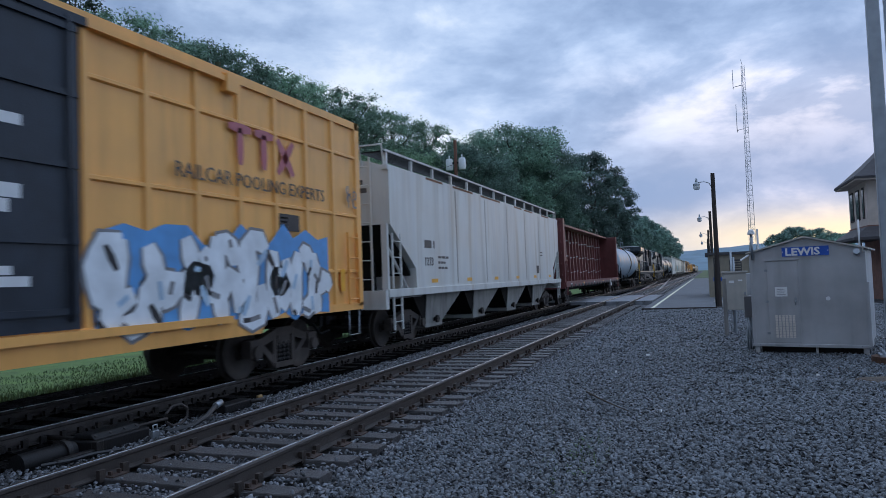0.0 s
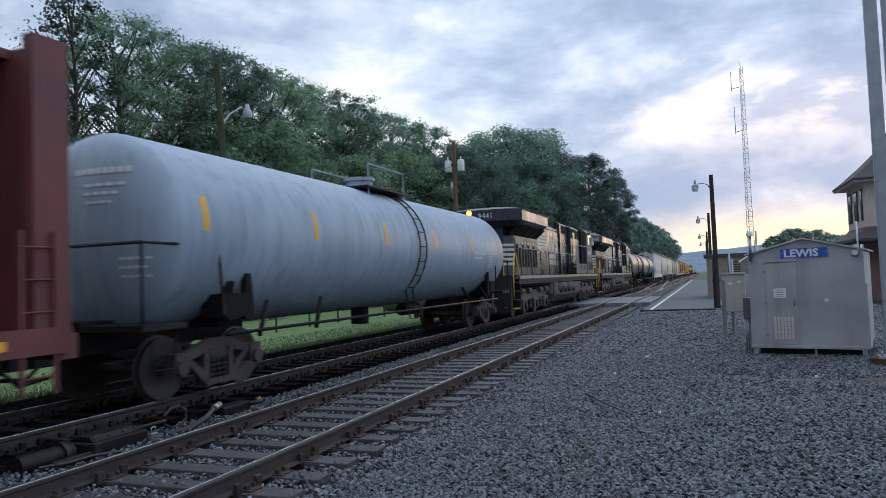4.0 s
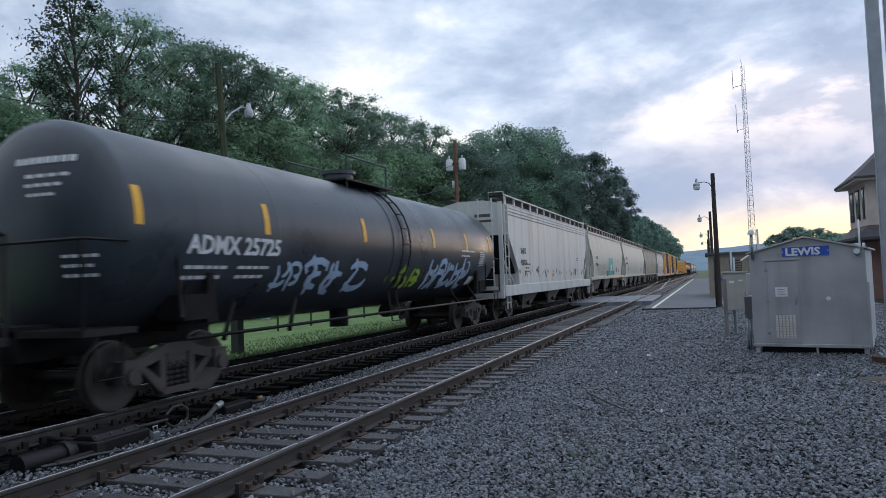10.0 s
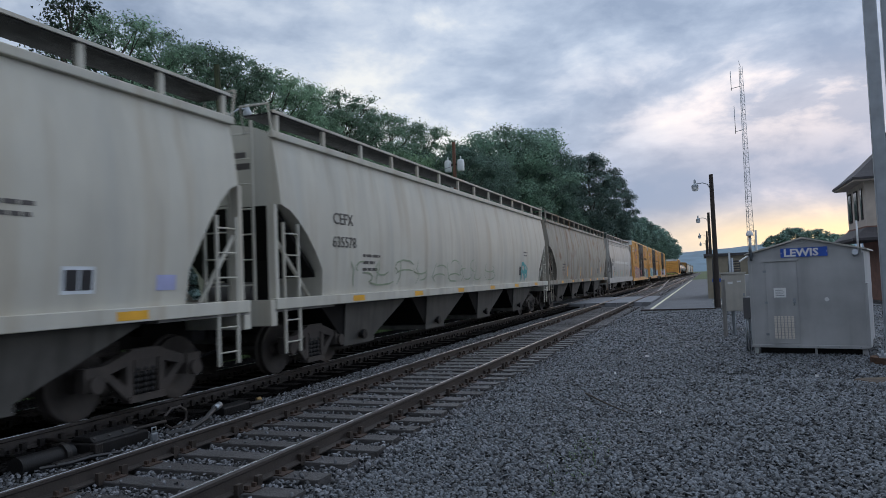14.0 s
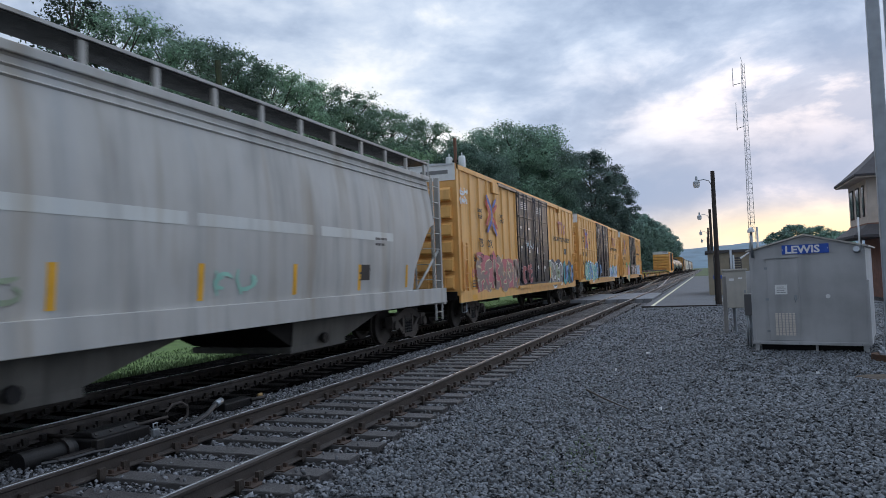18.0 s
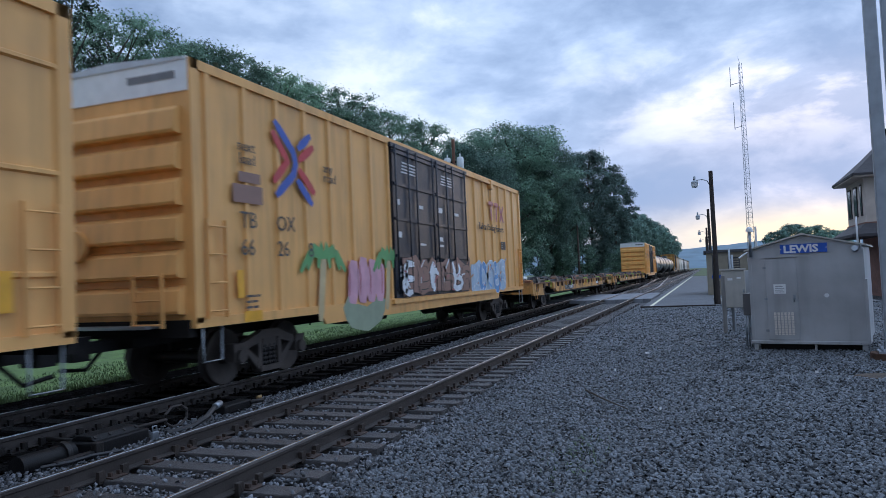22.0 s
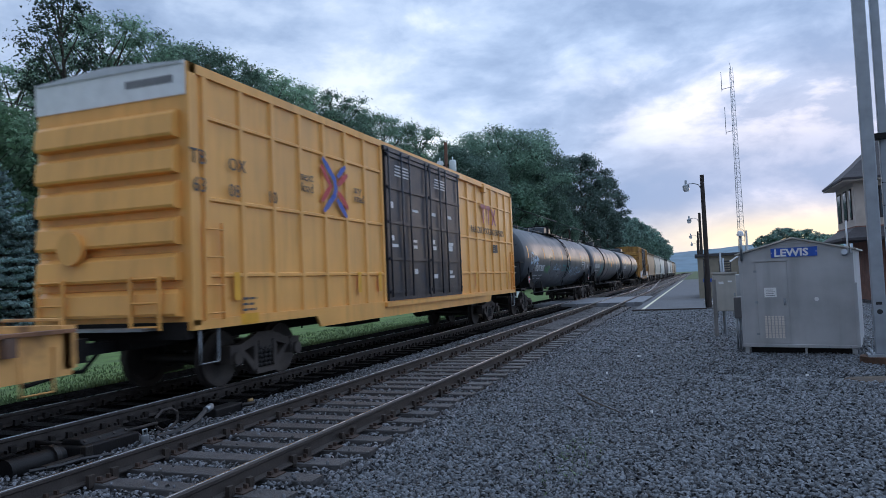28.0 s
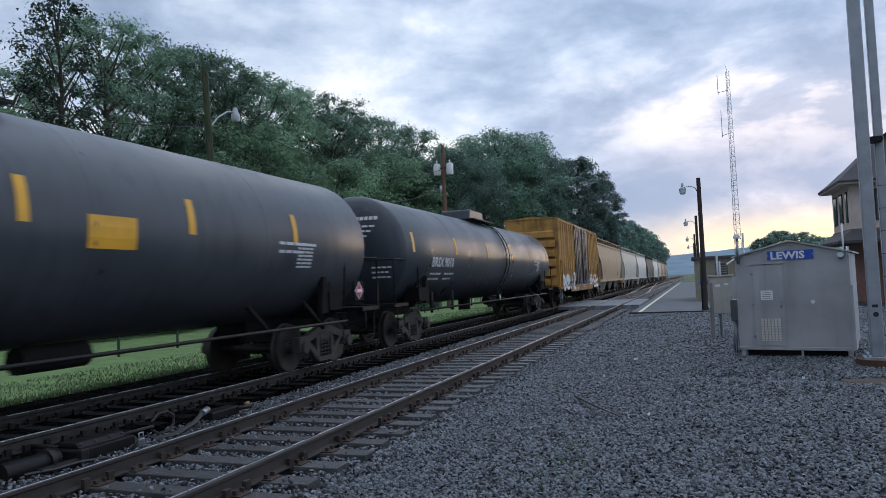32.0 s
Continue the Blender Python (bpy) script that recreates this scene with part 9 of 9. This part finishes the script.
    for a in (-4.75, -4.3, -3.85, -3.3):
        stroke(m, s, [(a, 1.25), (a + 0.04, 1.6), (a - 0.02, 1.95)], 0.05, 0.010)
    part("painted_line", m, PAINT["crimson"], c)
    graffiti(c, lambda y, z: 1.525, -2.3, 2.5, 1.15, 2.05, 6, ("white", "brown"), "black", "brown", 27, thick=0.16, accents=("crimson", "white"))
    graffiti(c, s, 2.85, 6.6, 1.0, 2.1, 5, ("paleblue", "sky"), "white", "paleblue", 28, thick=0.22, accents=("orange", "white", "sky"))
    flatcar(307.9, 333.4, 1)
    flatcar(334.4, 363.4, 2)
    c, s = boxcar(365.3, 383.35, M_yel, "clean yellow double-door boxcar with a white end band", True, (("TB", -9.05, 3.32, 0.30), ("63", -9.0, 2.92, 0.30), ("OX", -8.2, 3.32, 0.28), ("08", -8.2, 2.92, 0.28), ("10", -7.2, 2.92, 0.28)), (-4.9, 3.42, 0.52), "RAILCAR POOLING EXPERTS")
    c, s = tank_car(384.6, 404.3, M_tank, "black tank car with a top pipe and blue and green tags", marks=(("BRSX 9605", -7.0, 1.80, 0.36),), walk_top=True, placards=((8.19, 1.41), (-8.6, 1.45)), refl=(-8.6, -5.3, -3.01, -0.75, 1.73, 5.47, 8.9), table=(6.85, 2.24))
    bar(c, s, 8.1, 8.4, 1.98, 2.2, M_wsten, "paper_label", "white paper label")
    graffiti(c, s, -3.0, -1.2, 1.75, 2.2, 4, "paleblue", None, None, 31, thick=0.05)
    graffiti(c, s, -0.6, 1.6, 1.8, 2.25, 5, "teal", None, None, 32, thick=0.05)
    graffiti(c, s, 1.8, 5.6, 1.5, 2.1, 7, "paleblue", None, None, 35, thick=0.05)
    graffiti(c, s, -8.2, -6.4, 2.0, 2.6, 3, "paleblue", None, None, 33, thick=0.09)
    graffiti(c, s, -4.9, -4.0, 1.7, 2.1, 3, "green", None, None, 45, thick=0.07)
    c, s = tank_car(404.4, 423.5, M_tankg, "dark grey tank car with white numbers and small tags", marks=(("PROX 696235", -7.6, 2.0, 0.34),), dome="round", belt=True, ladder_y=-3.1, placards=((8.5, 1.45),), refl=(-7.98, -4.67, -1.9, 0.75, 3.36, 6.04))
    graffiti(c, s, -4.7, -3.3, 1.35, 2.4, 3, "teal", None, None, 34, thick=0.08)
    bar(c, s, 1.65, 2.4, 2.1, 2.5, M_refl, "warning_label", "yellow warning panel")
    c, s = tank_car(424.4, 443.6, M_tank, "black tank car with small white lettering", marks=(("BRSX 9010", -7.1, 2.0, 0.34),))
    c, s = boxcar(445.6, 461.2, M_ochre, "rusty ochre boxcar with peeling white paint", False)
    graffiti(c, s, -7.4, 7.2, 0.9, 1.9, 12, "white", None, None, 36, thick=0.2)
    for a, b, m, lab in ((462.3, 479.9, M_hopt, "tan curved-side covered hopper behind the ochre boxcar"), (481.2, 499.5, M_hopb, "beige curved-side covered hopper"), (500.8, 518.5, M_hopw, "white curved-side covered hopper"), (519.8, 537.5, M_hopk, "black covered hopper far along the train"),
                         (538.8, 555.0, M_hopw, "white covered hopper far along the train"), (556.3, 572.5, M_hopg, "grey covered hopper far along the train"), (573.8, 591.0, M_hopt, "tan covered hopper far along the train"), (592.3, 610.0, M_hopd, "dirty covered hopper far along the train")):
        hopper(a, b, m, lab, True, 3)


def palm_tree_paint(car, surf, y, z0, z1):
    m = Mesh()
    stroke(m, surf, [(y - 0.1, z0), (y - 0.02, (z0 + z1) / 2), (y + 0.08, z1)], 0.2, 0.007)
    p = part("painted_palm", m, PAINT["tan"], car, "painted palm with green fronds")
    for k in range(6):
        a = radians(20 + 28 * k)
        g = Mesh()
        stroke(g, surf, [(y + 0.08, z1), (y + 0.08 + 0.5 * math.cos(a), z1 + 0.26 * math.sin(a)), (y + 0.08 + 0.85 * math.cos(a), z1 + 0.1 * math.sin(a) - 0.3)], 0.13, 0.011)
        part("painted_frond", g, PAINT["green"], p)


train()


# ---- motion of the train ----
def gone(t):
    return 12.57 * t + 0.00703 * t * t


def motions():
    start = dict()
    for car, y in MOVERS:
        start[car] = y
        walk(car, [(t, pose(XC, y - gone(t), ZR)) for t in (0, 4, 8, 12, 16, 20, 24, 28, 32)])
    # wheels turn while their car is within sight of the near stretch
    step = 75.0
    for w, y, car in WHEELS:
        y0 = start[car]
        rows, a = [], 0.0
        t_in, t_out = max(0.0, (y0 - 42) / 12.7), min(32.0, (y0 + 6) / 12.7)
        if t_out <= 0 or t_in >= 32:
            continue
        rows.append((0.0, 0.0))
        dt = step / math.degrees(12.75 / RW)
        n = int((t_out - t_in) / dt)
        for k in range(n + 1):
            t = t_in + k * dt
            if t > rows[-1][0] + 0.034:
                rows.append((t, -(k + 1) * step))
        if rows[-1][0] < 31.9:
            rows.append((32.0, rows[-1][1]))
        walk(w, [(t, pose(0, y, RW, -ang)) for t, ang in rows])


motions()
